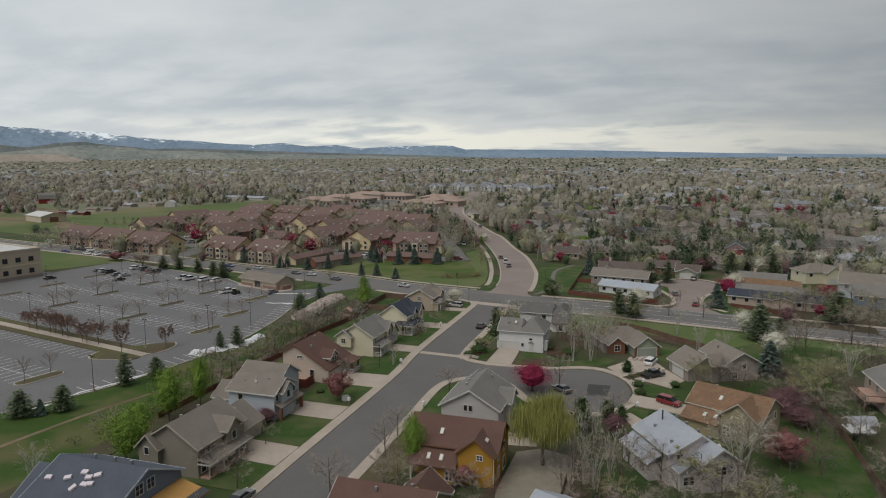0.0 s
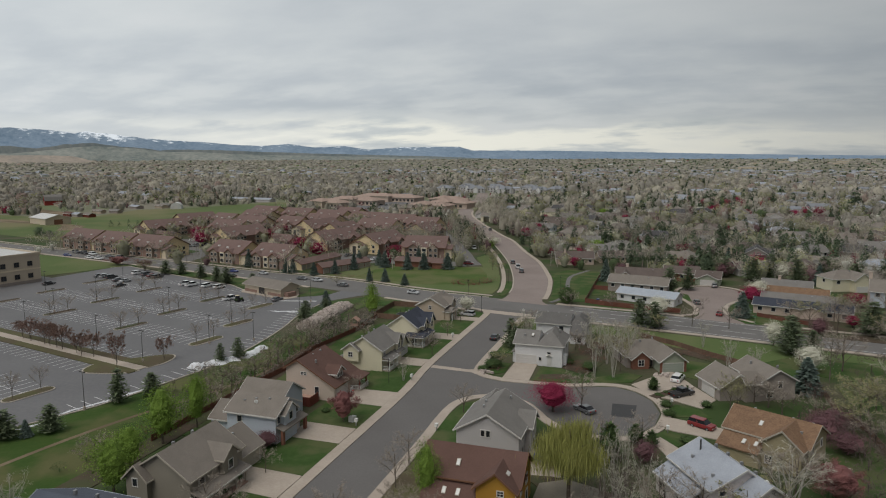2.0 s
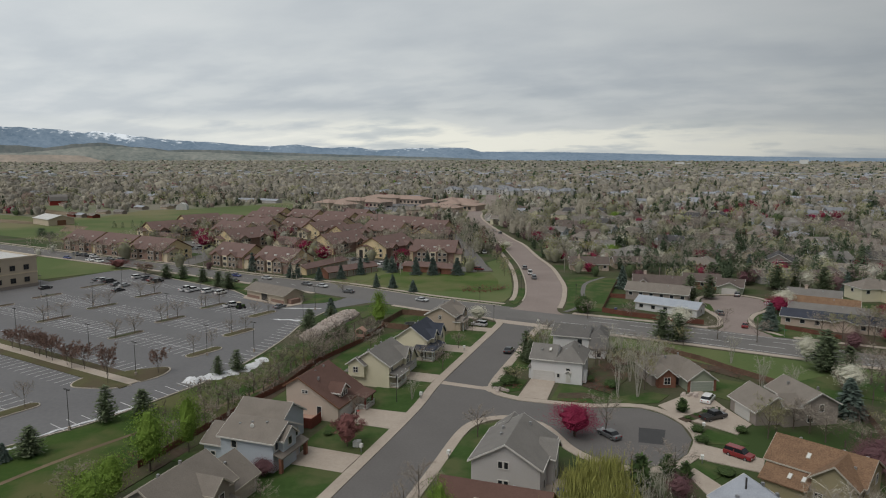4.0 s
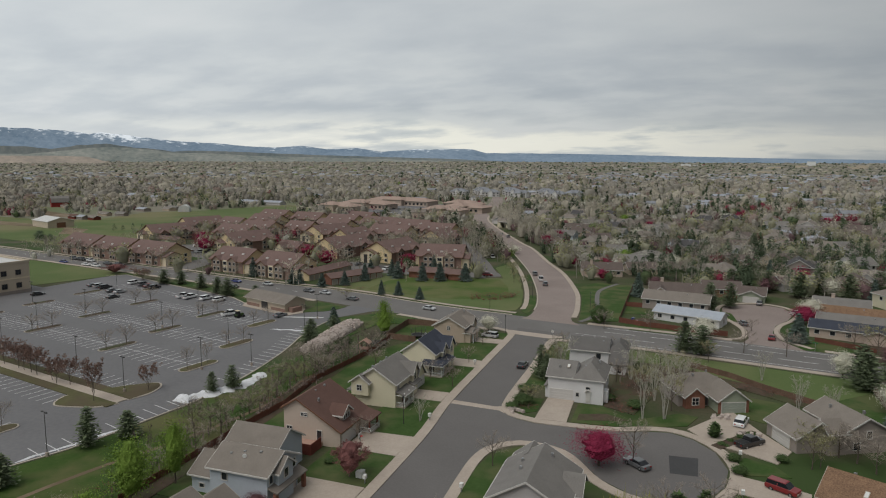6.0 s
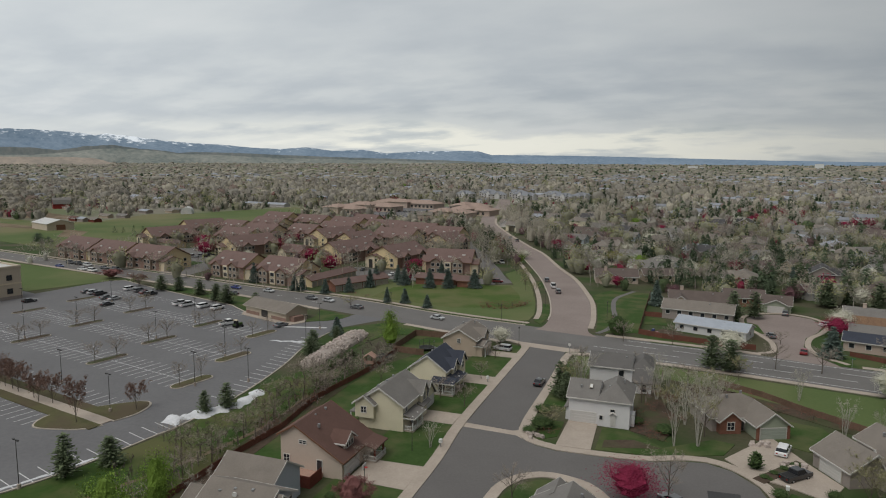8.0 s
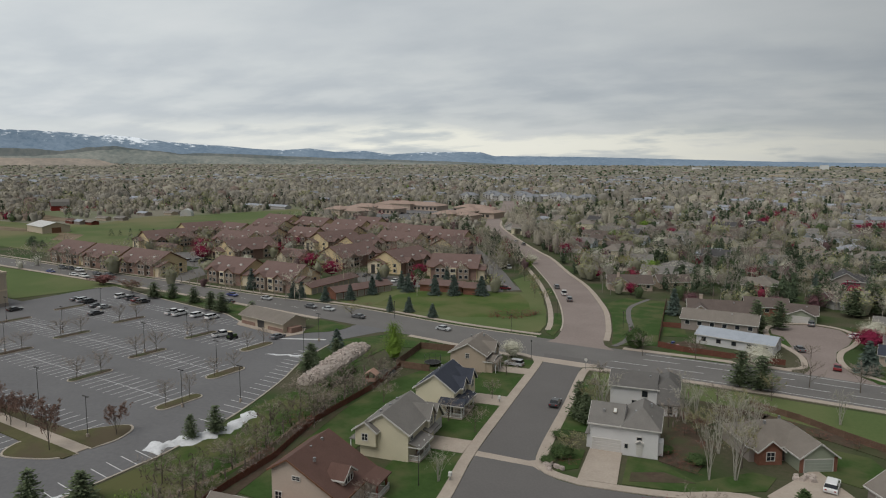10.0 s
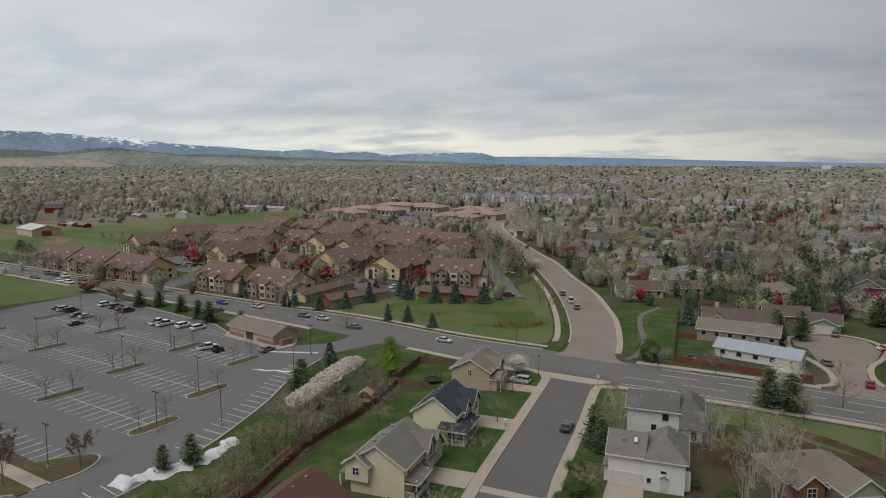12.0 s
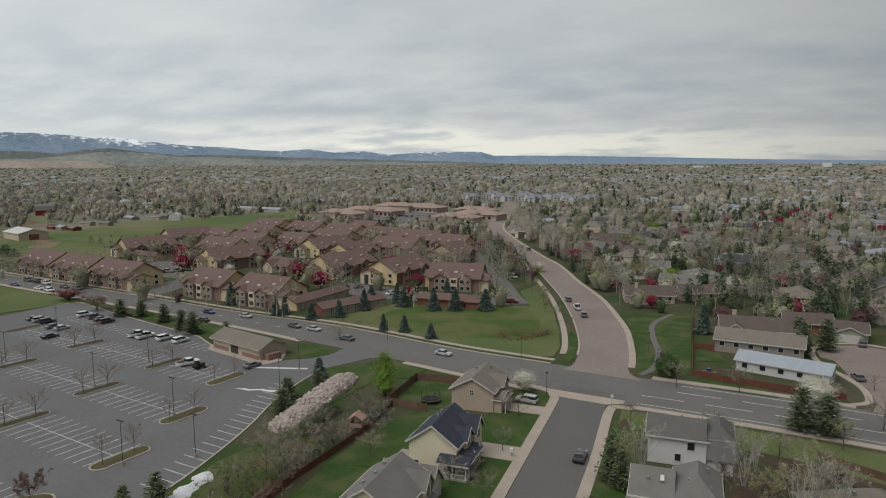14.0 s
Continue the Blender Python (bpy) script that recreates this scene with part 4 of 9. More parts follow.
def house_greige():
    h = thing("house", "grey-tan two-storey house with a weathered tan shingle roof", "house", -14, -68)
    block(h, -5, -6, 5, 6, 5.0, 8.2, "y", W["tan"], R["tan"], "trim_tan")
    block(h, -5.2, -6.9, -1.6, -5.9, 4.6, 6.4, "y", W["tan"], R["tan"], "trim_tan", ends=(1, 0))
    block(h, -4, 6, 4.2, 12.4, 2.8, 5.6, "y", W["tan"], R["tan"], "trim_tan", ends=(0, 1))
    block(h, 1.4, 0.2, 5.9, 3.6, 5.6, 7.0, "x", W["tan"], R["tan"], "trim_tan", ends=(0, 1))
    porch(h, 5, -5.8, 6.9, 4.6, 3.1, [(6.7, -5.6), (6.7, -2), (6.7, 2), (6.7, 4.4)], "trim_tan", False, R["tan"], 2.5)
    window(h, "S", -3.6, -6.92, 3.3, 0.8, 1.1)
    window(h, "E", 5.02, -3.6, 3.4, 1.2, 1.2)
    window(h, "E", 5.92, 1.9, 3.5, 1.0, 1.3)
    window(h, "E", 5.02, -4.2, 0.8, 2.2, 1.5, True)
    window(h, "E", 5.02, -0.8, 0.8, 1.4, 1.5, True)
    front_door(h, "E", 5.02, 2.6)
    garage_door(h, "E", 4.22, 9.2, 5.0, 2.2, "trim_tan")
    vents(h, [(-1.6, 3, 7.6), (-1.8, -1, 7.4), (1.2, 9, 5.2)])


def house_pale_blue():
    h = thing("house", "pale blue sided two-storey house with a tan shingle roof", "house", -15, -45)
    block(h, -5.2, -5.3, 4.6, 2.6, 5.1, 7.1, "x", W["blue"], R["tan"])
    block(h, -9.4, -4.2, -5.2, 3.2, 2.9, 5.0, "x", W["blue"], R["tan"], ends=(1, 0))
    block(h, -8.6, 2.62, 0.6, 10.6, 4.4, 6.9, "x", W["blue"], R["tan"])
    block(h, 3.4, -3.6, 5.4, 0.2, 5.1, 6.6, "x", W["blue"], R["tan"], ends=(0, 1))
    part("porch_roof", Shape().sweep([(4.6, 3.1), (6.2, 2.5), (6.2, 2.68), (4.6, 3.3)], "y", -5.3, 3.0), R["tan"], h)
    part("pier", Shape().box(5.5, -5.2, 0, 6.0, -4.6, 2.6), W["brick"], h)
    part("pier", Shape().box(5.5, 2.2, 0, 6.0, 2.8, 2.6), W["brick"], h)
    garage_door(h, "E", 4.62, -0.6, 4.9)
    window(h, "S", -2.6, -5.32, 3.4, 0.9, 1.1)
    window(h, "S", -2.9, -5.32, 1.0, 0.6, 0.8)
    window(h, "S", -7.6, -4.22, 0.9, 0.8, 0.6)
    window(h, "E", 5.42, -1.7, 3.6, 1.0, 1.3)
    window(h, "E", 4.62, -4.4, 3.6, 0.8, 1.2)
    window(h, "E", 4.62, 1.5, 3.6, 1.0, 1.2)
    vents(h, [(-3, -3, 6.3), (-1, -2.4, 6.6), (1.6, -2.2, 6.8), (-6, 0, 4.9)])
    dish = part("dish", Shape().tube((0, 0, 0), (0.05, -0.12, 0.08), 0.32, 0.32, 10), M["rail_white"], h, "small white satellite dish", pose(-0.4, -3.4, 6.6, 40))


def house_blush():
    h = thing("house", "blush beige house with a big sweeping brown shingle roof", "house", -17, -22)
    block(h, -4.7, -6.3, 6.4, 4.8, 6.2, 7.9, "y", W["pink"], R["brown"], "trim_brown", mid=-1.9, eave2=3.1)
    block(h, 2.6, -3.6, 5.4, -0.4, 5.0, 6.2, "x", W["pink"], R["brown"], "trim", ends=(0, 1))
    for y in (-2.8, -2.0, -1.2):
        window(h, "E", 5.43, y, 3.9, 0.6, 0.9)
    window(h, "S", -0.6, -6.32, 5.0, 1.2, 0.55, True)
    window(h, "S", -3.6, -6.32, 1.6, 1.0, 1.2, True)
    window(h, "S", 2.4, -6.32, 0.9, 0.9, 1.8)
    garage_door(h, "E", 6.42, -3.2, 4.9, 2.15, "gdoor")
    porch(h, 6.4, 0.8, 8.8, 4.8, 3.0, [(8.4, 1.2), (8.4, 4.5)], "rail_white", True)
    part("deck", Shape().box(-5.2, -10.4, 0.0, 3.0, -6.32, 0.8), M["deck"], h)
    s = Shape()
    for ax, ay, bx, by in ((-5.3, -10.5, 3.1, -10.4), (-5.3, -10.4, -5.2, -7), (3.0, -10.4, 3.1, -6.9)):
        s.box(ax, ay, 0.0, bx, by, 1.9)
    part("deck_screen", s, W["redwood"], h, "dark red board deck screen")
    for px, py in ((8.4, 1.2), (8.4, 4.5)):
        part("porch_beam_post", Shape().box(px - 0.14, py - 0.14, 0.3, px + 0.14, py + 0.14, 2.9), W["redwood"], h)
    rf = part("porch_roof", Shape().sweep([(6.3, 3.15), (9.0, 2.6), (9.0, 2.8), (6.3, 3.4)], "y", 0.4, 5.2), R["brown"], h)
    vents(h, [(-1.2, 2, 7.75), (-1.4, -1, 7.6), (0.8, -3.6, 7.2)])
    bb = thing("basketball_hoop", "basketball hoop on a dark post beside a driveway", "basketball hoop", -6.6, -28.6)
    part("post", Shape().tube((0, 0, 0), (0, 0, 3.2), 0.06, 0.06), M["dark"], bb)
    part("backboard", Shape().box(-0.05, -0.6, 2.8, 0.0, 0.6, 3.6), M["rail_white"], bb)
    part("hoop", Shape().box(0.05, -0.22, 3.0, 0.5, 0.22, 3.04), M["red_sign"], bb)


def house_cream():
    h = thing("house", "cream yellow two-storey house with a grey shingle roof", "house", -13.6, -2)
    block(h, -4.5, -5.6, 4.4, 6.0, 5.1, 7.9, "y", W["cream"], R["grey"], mid=-0.2)
    block(h, -5.0, -6.4, -1.2, -5.5, 5.0, 6.4, "y", W["cream"], R["grey"], ends=(1, 0), z0=2.2)
    block(h, 1.0, 2.0, 5.0, 4.8, 5.3, 7.0, "x", W["cream"], R["grey"], ends=(0, 1))
    block(h, -3.6, 6.0, 4.2, 11, 2.7, 5.4, "x", W["cream"], R["grey"])
    porch(h, 4.4, -5.2, 6.3, -0.2, 3.3, [(6.1, -5.0), (6.1, -2.6), (6.1, -0.4)], "rail_white", True, R["grey"], 2.7)
    part("porch_roof", Shape().sweep([(4.4, 3.2), (5.9, 2.7), (5.9, 2.88), (4.4, 3.42)], "y", 1.0, 5.4), R["grey"], h)
    part("porch_roof", Shape().box(-6.6, -5.6, 2.6, -4.5, -2.6, 2.8), R["grey"], h)
    part("porch_post", Shape().box(-6.5, -5.5, 0, -6.3, -5.3, 2.6), M["rail_white"], h)
    window(h, "S", -3.2, -6.42, 3.2, 1.0, 1.1, True)
    window(h, "E", 4.42, -4.2, 3.5, 0.9, 1.4, True)
    window(h, "E", 5.02, 3.4, 3.4, 1.1, 1.6, True)
    window(h, "E", 4.42, 1.4, 0.8, 0.9, 1.5)
    garage_door(h, "E", 4.22, 8.4, 4.6)
    front_door(h, "E", 4.42, -1.6)
    vents(h, [(-1.4, 3, 7.5), (-1.4, 0, 7.4), (-2, -2.5, 7.1)])


def house_navy_roof():
    h = thing("house", "pale yellow two-storey house with a dark navy shingle roof", "house", -13, 20)
    block(h, -4.2, -5.0, 4.0, 5.6, 5.1, 8.0, "y", W["yellow"], R["navy"])
    block(h, 0.0, 1.6, 5.0, 5.6, 5.1, 7.2, "x", W["yellow"], R["navy"], ends=(0, 1))
    block(h, 1.6, -2.0, 4.6, 1.0, 5.2, 6.6, "x", W["yellow"], R["navy"], ends=(0, 1))
    porch(h, 1.6, -6.6, 6.2, -5.0, 3.3, [(6.0, -6.4), (3.8, -6.4), (1.8, -6.4)], "rail_white", True)
    porch(h, 4.0, -5.0, 6.2, 1.4, 3.5, [(6.0, -4.8), (6.0, -1.8), (6.0, 1.2)], "rail_white", False, R["navy"], 2.7)
    part("porch_roof", Shape().sweep([(-5.0, 3.5), (-7.0, 2.7), (-7.0, 2.9), (-5.0, 3.7)], "x", 1.2, 6.6), R["navy"], h)
    part("fascia", Shape().box(1.1, -7.09, 2.66, 6.7, -7.003, 2.9), M["trim"], h)
    window(h, "E", 5.02, 3.6, 3.6, 1.2, 1.3, True)
    window(h, "E", 4.62, -0.6, 3.6, 0.9, 1.3, True)
    window(h, "E", 5.02, 4.4, 0.8, 1.1, 1.4)
    window(h, "S", 3.0, -5.02, 0.9, 1.0, 1.3)
    window(h, "S", -2.9, -5.02, 0.6, 0.7, 1.3)
    front_door(h, "S", 4.9 - 1.6, -5.02, 0.35, "dark")
    vents(h, [(-1.4, 1, 7.4), (-1.6, 3.4, 7.3)])
    part("deck", Shape().box(-7.6, -5.2, 0, -4.2, 0, 1.0), M["boulder"], h)


def house_tan_corner():
    h = thing("house", "tan two-storey corner house with a weathered brown-grey roof", "house", -15.5, 49.5)
    block(h, -4.5, -5.6, 4.4, 6.0, 4.3, 6.7, "y", W["brown"], R["tan"])
    block(h, 4.0, -5.4, 6.0, 1.5, 2.7, 3.4, "x", W["brown"], R["tan"], ends=(0, 1), over=0.3)
    block(h, 1.5, -1.0, 5.0, 2.6, 4.5, 6.0, "x", W["brown"], R["tan"], ends=(0, 1))
    window(h, "S", -0.2, -5.62, 3.3, 0.8, 1.0, True)
    window(h, "E", 5.02, 0.8, 3.4, 1.0, 1.2, True)
    window(h, "E", 4.42, -3.6, 3.2, 0.9, 1.2)
    for py in (-5.2, -3, -0.8):
        part("porch_post", Shape().box(6.7, py - 0.08, 0.1, 6.86, py + 0.08, 2.6), M["rail_white"], h)
    part("porch_roof", Shape().sweep([(4.4, 3.2), (7.1, 2.6), (7.1, 2.78), (4.4, 3.4)], "y", -5.8, 0.2), R["tan"], h)
    window(h, "E", 6.02, -3.0, 0.8, 1.2, 1.3)
    garage_door(h, "E", 4.42, 4.2, 3.6)
    vents(h, [(1.2, 3.6, 6.9), (-1.2, 1, 7.0)])


def house_white():
    h = thing("house", "white two-storey house with a grey shingle roof and double garage", "house", 24, 13)
    block(h, -5.6, -4.0, 0.0, 4.6, 5.0, 7.2, "x", W["white"], R["grey"], ends=(1, 0))
    block(h, 0.0, -4.5, 5.8, 6.0, 5.1, 8.0, "x", W["white"], R["grey"], hip=True)
    part("porch_roof", Shape().sweep([(-4.0, 3.0), (-6.6, 2.4), (-6.6, 2.6), (-4.0, 3.2)], "y", -3.6, 3.4), R["grey"], h)
    part("wall", Shape().box(-6.3, -3.2, 0, -5.6, 3, 2.5), W["white"], h)
    garage_door(h, "S", -2.8, -4.02, 4.6, 2.2)
    window(h, "S", 0.6, -4.52, 1.3, 0.55, 0.8)
    window(h, "S", 2.7, -4.52, 3.0, 0.8, 0.5)
    front_door(h, "S", 2.8, -4.52, 0.3, "trim")
    part("door_hood", Shape().sweep([(2.1, 2.5), (2.8, 2.95), (3.5, 2.5), (3.5, 2.6), (2.8, 3.07), (2.1, 2.6)], "y", -5.0, -4.5), M["trim"], h)
    window(h, "E", 5.82, -2.2, 3.2, 0.9, 1.4)
    window(h, "E", 5.82, 2.0, 3.2, 0.9, 1.4)
    part("bay", Shape().box(5.8, -3.4, 0.3, 6.6, -1.2, 2.6), W["white"], h)
    skylight(h, -1.7, -1.6, 6.65, "x", 24)
    vents(h, [(1.8, -1.5, 6.9), (4.4, -2, 6.4), (4.2, 2, 7.2), (-3.6, -1.8, 6.5)])


def house_white_back():
    h = thing("house", "white house with a dark grey shingle roof behind the first", "house", 24.5, 36)
    block(h, -5.2, -4.4, 4.0, 4.4, 4.8, 6.7, "x", W["white"], R["ash"], ends=(1, 0))
    block(h, 4.0, -3.0, 8.0, 5.0, 4.8, 6.6, "y", W["white"], R["ash"], hip=True)
    part("porch_roof", Shape().sweep([(-6.4, 2.3), (-3.0, 5.0), (-3.0, 5.2), (-6.4, 2.5)], "x", 4.0, 8.4), R["ash"], h)
    part("wall", Shape().box(4.2, -6.0, 0, 8.0, -3.0, 2.4), W["white"], h)
    window(h, "S", 1.6, -4.42, 2.9, 1.1, 1.3)
    window(h, "S", -0.4, -4.42, 0.8, 0.9, 1.2)
    window(h, "S", 6.6, -6.02, 0.5, 0.9, 1.6)
    window(h, "E", 8.22, 0.5, 3.2, 0.9, 1.4)
    vents(h, [(-3, 0.8, 6.6), (0, 1.0, 6.5), (2.4, -1.2, 6.3)])


def house_brick_hip():
    h = thing("house", "single-storey tan house with red brick front and weathered roof", "house", 49.5, 17.5, 0, 24)
    block(h, -6.5, -1.8, 6.0, 7.6, 2.7, 5.6, "x", W["taupe"], R["tan"], hip=True)
    block(h, -0.2, -6.2, 5.8, 0.5, 2.7, 4.9, "y", W["sage"], R["tan"], ends=(1, 0))
    block(h, -5.6, -3.2, -1.6, 0.5, 2.6, 4.2, "y", W["brick"], R["tan"], ends=(1, 0))
    part("pier", Shape().box(-0.3, -6.3, 0, 0.2, -6.0, 2.6), W["brick"], h)
    part("pier", Shape().box(5.4, -6.3, 0, 5.95, -6.0, 2.6), W["brick"], h)
    garage_door(h, "S", 2.8, -6.22, 4.8, 2.15, "gdoor_sage")
    window(h, "S", -3.6, -3.22, 0.8, 1.3, 1.4, True)
    front_door(h, "S", -0.9, -1.82, 0.2, "dark")
    vents(h, [(-2, 2, 5.4), (2, 4.4, 5.3)])


def house_two_gables():
    h = thing("house", "taupe house with white garage door and weathered grey roof", "house", 69.0, 3.6, 0, -63)
    block(h, -4.5, -8.2, 4.0, 0, 2.8, 5.4, "x", W["taupe"], R["tan"])
    block(h, -5.2, 0, 5.2, 7.6, 4.1, 6.2, "x", W["taupe"], R["tan"])
    block(h, 1.4, -3.4, 5.4, 0.0, 4.0, 5.6, "y", W["taupe"], R["tan"], ends=(1, 0))
    garage_door(h, "S", -0.3, -8.22, 5.0, 2.2, "trim")
    window(h, "E", 5.22, 4.2, 2.6, 0.9, 1.3)
    window(h, "E", 5.22, 2.0, 0.7, 1.2, 1.2)
    window(h, "S", 3.4, -3.42, 2.4, 1.4, 1.2)
    vents(h, [(-2, 2.2, 5.9), (2, 5.6, 6.0)])


def house_orange_roof():
    h = thing("house", "khaki two-storey house with an orange-brown shingle roof and skylights", "house", 70.6, -27.2, 0, -27)
    block(h, -6.6, -4.6, 6.4, 4.2, 4.3, 6.8, "x", W["olive"], R["orange"], "trim_tan")
    block(h, 0.2, -6.4, 6.0, 0.2, 4.4, 6.7, "y", W["olive"], R["orange"], "trim_tan", ends=(1, 0))
    part("porch_roof", Shape().sweep([(-8.2, 2.3), (-4.6, 3.9), (-4.6, 4.1), (-8.2, 2.5)], "x", -6.6, 0.2), R["orange"], h)
    part("wall", Shape().box(-6.2, -7.8, 0, 0.2, -4.6, 2.4), W["olive"], h)
    skylight(h, -1.5, -2.6, 5.62, "x", 30)
    skylight(h, 0.2 - 2.9, -6.4, 3.3, "x", 24)
    skylight(h, -0.8, -6.3, 3.35, "x", 24)
    window(h, "S", 1.2, -6.42, 0.9, 1.0, 1.2, True)
    window(h, "E", 6.42, -2.8, 2.9, 1.1, 1.4, True)
    window(h, "E", 6.42, 1.5, 2.9, 0.8, 1.3)
    garage_door(h, "W", -6.62, 1.0, 5.0, 2.2, "trim_brown")
    vents(h, [(2, 1.6, 6.1), (5, 1.8, 6.0), (-4, 1.4, 6.3), (4.6, -2.5, 5.7)])
    part("deck", Shape().box(7.2, -5.5, 0.0, 11, 2, 0.4), M["concrete"], h)


def house_pale_roof():
    h = thing("house", "blush white two-storey house with a light blue-grey shingle roof", "house", 60.5, -48.8, 0, -60)
    block(h, -6.2, -4.0, 4.2, 4.4, 5.0, 7.4, "x", W["blush"], R["pale"], mid=0.9)
    block(h, 3.6, -0.4, 7.4, 5.2, 4.6, 6.5, "x", W["blush"], R["pale"])
    block(h, 4.2, -3.4, 6.2, -0.5, 3.0, 4.0, "x", W["blush"], R["pale"], ends=(0, 1), over=0.3)
    part("lower_roof", Shape().sweep([(-6.6, 2.75), (-4.05, 4.25), (-4.05, 4.45), (-6.6, 2.95)], "x", -6.6, 2.6), R["pale"], h)
    part("wall", Shape().box(-6.2, -6.2, 0, 2.2, -4.0, 2.8), W["blush"], h)
    part("fascia", Shape().box(-6.6, -6.7, 2.7, 2.6, -6.61, 2.96), M["trim"], h)
    block(h, -8.0, -2.2, -6.2, 3.6, 2.6, 3.8, "x", W["blush"], R["pale"], ends=(1, 0))
    window(h, "E", 7.42, 2.4, 2.6, 1.6, 1.2, True)
    window(h, "E", 6.22, -2.0, 0.9, 1.7, 1.3, True)
    window(h, "E", 4.22, -2.4, 4.1, 0.9, 0.7)
    window(h, "S", -4.2, -6.22, 0.9, 1.4, 1.2, True)
    window(h, "S", 0.2, -6.22, 0.9, 1.4, 1.2, True)
    for x in (-5, -1.5, 2):
        window(h, "S", x, -4.02, 4.5, 0.9, 0.4)
    vents(h, [(-5, 2.6, 6.7), (-2, 2.5, 6.75), (1, 2.6, 6.7), (4, 2.6, 6.7), (-3.4, -2.2, 6.2), (2.2, -2.6, 6.0)])
    part("stove_pipe", Shape().tube((-4.0, -0.6, 6.6), (-4.0, -0.6, 8.4), 0.13, 0.13), M["dark"], h)
    part("dish", Shape().tube((0, 0, 0), (0.05, -0.12, 0.08), 0.36, 0.36, 10), M["rail_white"], h, "small white satellite dish", pose(6.4, 2.6, 6.55, 40))


def house_bottom():
    h = thing("house", "house with a light blue-grey shingle roof", "house", 49.5, -79, 0, -24)
    block(h, -6.5, -6.5, 6.5, 6.0, 4.4, 7.6, "x", W["grey"], R["pale"])
    block(h, 3.0, -2, 10, 6.6, 4.0, 6.2, "x", W["grey"], R["pale"])
    vents(h, [(-1, 1.4, 7.2), (1, 1.5, 7.2), (3, 1.4, 7.2)])


def house_light_grey():
    h = thing("house", "light grey two-storey house with a grey shingle roof", "house", 25.8, -39)
    block(h, -5.2, -6.4, 5.2, 5.8, 5.1, 8.1, "y", W["grey"], R["grey"])
    block(h, -4.8, 4.5, 0.4, 8.6, 5.0, 7.0, "y", W["grey"], R["grey"], ends=(0, 1))
    block(h, 1.0, 4.5, 4.6, 7.6, 2.6, 4.4, "y", W["grey"], R["grey"], ends=(0, 1))
    block(h, 3.6, -1.4, 6.2, 3.4, 4.9, 6.7, "x", W["grey"], R["grey"], ends=(0, 1))
    for x in (-0.75, 0.15):
        window(h, "S", x, -6.42, 4.4, 0.6, 1.0)
        window(h, "S", x, -6.42, 1.4, 0.6, 1.1)
    for y in (-3.5, 0.5, 3.5):
        window(h, "E", 6.22 if -1.4 < y < 3.4 else 5.22, y, 3.3, 0.9, 1.3)
    for y in (-3.5, 0.8):
        window(h, "E", 6.22 if y > 0 else 5.22, y, 0.7, 1.2, 1.5)
    vents(h, [(-2.4, 2, 7.1), (-2, -1, 7.3), (1.5, 4, 7.6)])
    part("deck", Shape().box(5.2, -5, 0, 8.8, 1, 0.5), M["concrete"], h)
    g = thing("barbecue", "covered barbecue with a blue cover on a patio", "barbecue", 33.6, -43, 0.5)
    part("cover", Shape().prism([(-0.6, -0.35), (0.6, -0.35), (0.6, 0.35), (-0.6, 0.35)], 0, 1.0), CAR["blue"], g)


def house_mustard():
    h = thing("house", "mustard yellow house with a brown shingle roof and skylights", "house", 27.5, -58)
    block(h, -7.0, -3.6, 7.0, 4.6, 5.1, 8.0, "x", W["mustard"], R["brown"], "trim_brown")
    block(h, 1.4, -5.2, 6.8, 0.5, 5.0, 7.2, "y", W["mustard"], R["brown"], "trim_brown", ends=(1, 0))
    part("porch_roof", Shape().sweep([(-6.4, 2.5), (-3.4, 4.6), (-3.4, 4.8), (-6.4, 2.7)], "x", -6.4, 1.4), R["brown"], h)
    part("wall", Shape().box(-3.0, -5.8, 0, 1.4, -3.6, 2.6), W["mustard"], h)
    part("porch_post", Shape().box(-6.0, -5.9, 0, -5.8, -5.7, 2.5), M["rail_white"], h)
    skylight(h, -2.0, -2.0, 6.52, "x", 35)
    skylight(h, -3.2, -5.0, 3.66, "x", 35)
    skylight(h, -1.2, -5.0, 3.66, "x", 35)
    skylight(h, 5.3, -2.9, 6.35, "y", 36)
    window(h, "S", 4.8, -5.22, 4.1, 0.8, 0.7, True)
    window(h, "S", 0.2, -5.82, 0.6, 1.0, 1.4, True)
    window(h, "E", 7.02, -2.4, 3.3, 0.9, 1.5, True)
    window(h, "E", 7.02, -2.4, 0.6, 0.9, 1.6, True)
    window(h, "E", 7.02, 1.4, 3.3, 0.9, 1.4)
    window(h, "E", 7.02, 1.4, 0.4, 1.4, 1.9)
    part("drain_pipe", Shape().tube((6.95, -5.3, 0), (6.95, -5.3, 4.9), 0.06, 0.06), M["rail_white"], h)
    vents(h, [(2.2, 1.4, 7.5), (-3, 1, 7.6)])
    s = thing("yard_shed", "small mustard yellow lean-to with a flat brown roof", "shed", 21.6, -54.6)
    part("wall", Shape().box(-1.8, -1.2, 0, 1.8, 1.2, 2.4), W["mustard"], s)
    part("roof", Shape().box(-2.1, -1.5, 2.42, 2.1, 1.5, 2.6), R["brown"], s)


def house_brown_bottom():
    h = thing("house", "house with a dark brown shingle roof", "house", 25, -79)
    block(h, -7.5, -6, 5.6, 6.2, 3.2, 6.6, "x", W["olive"], R["brown"])
    block(h, -1.0, 3.0, 5.2, 8.0, 3.0, 5.6, "y", W["olive"], R["brown"], ends=(0, 1))
    vents(h, [(-2, -1, 6.5), (2, 1.6, 6.2)])


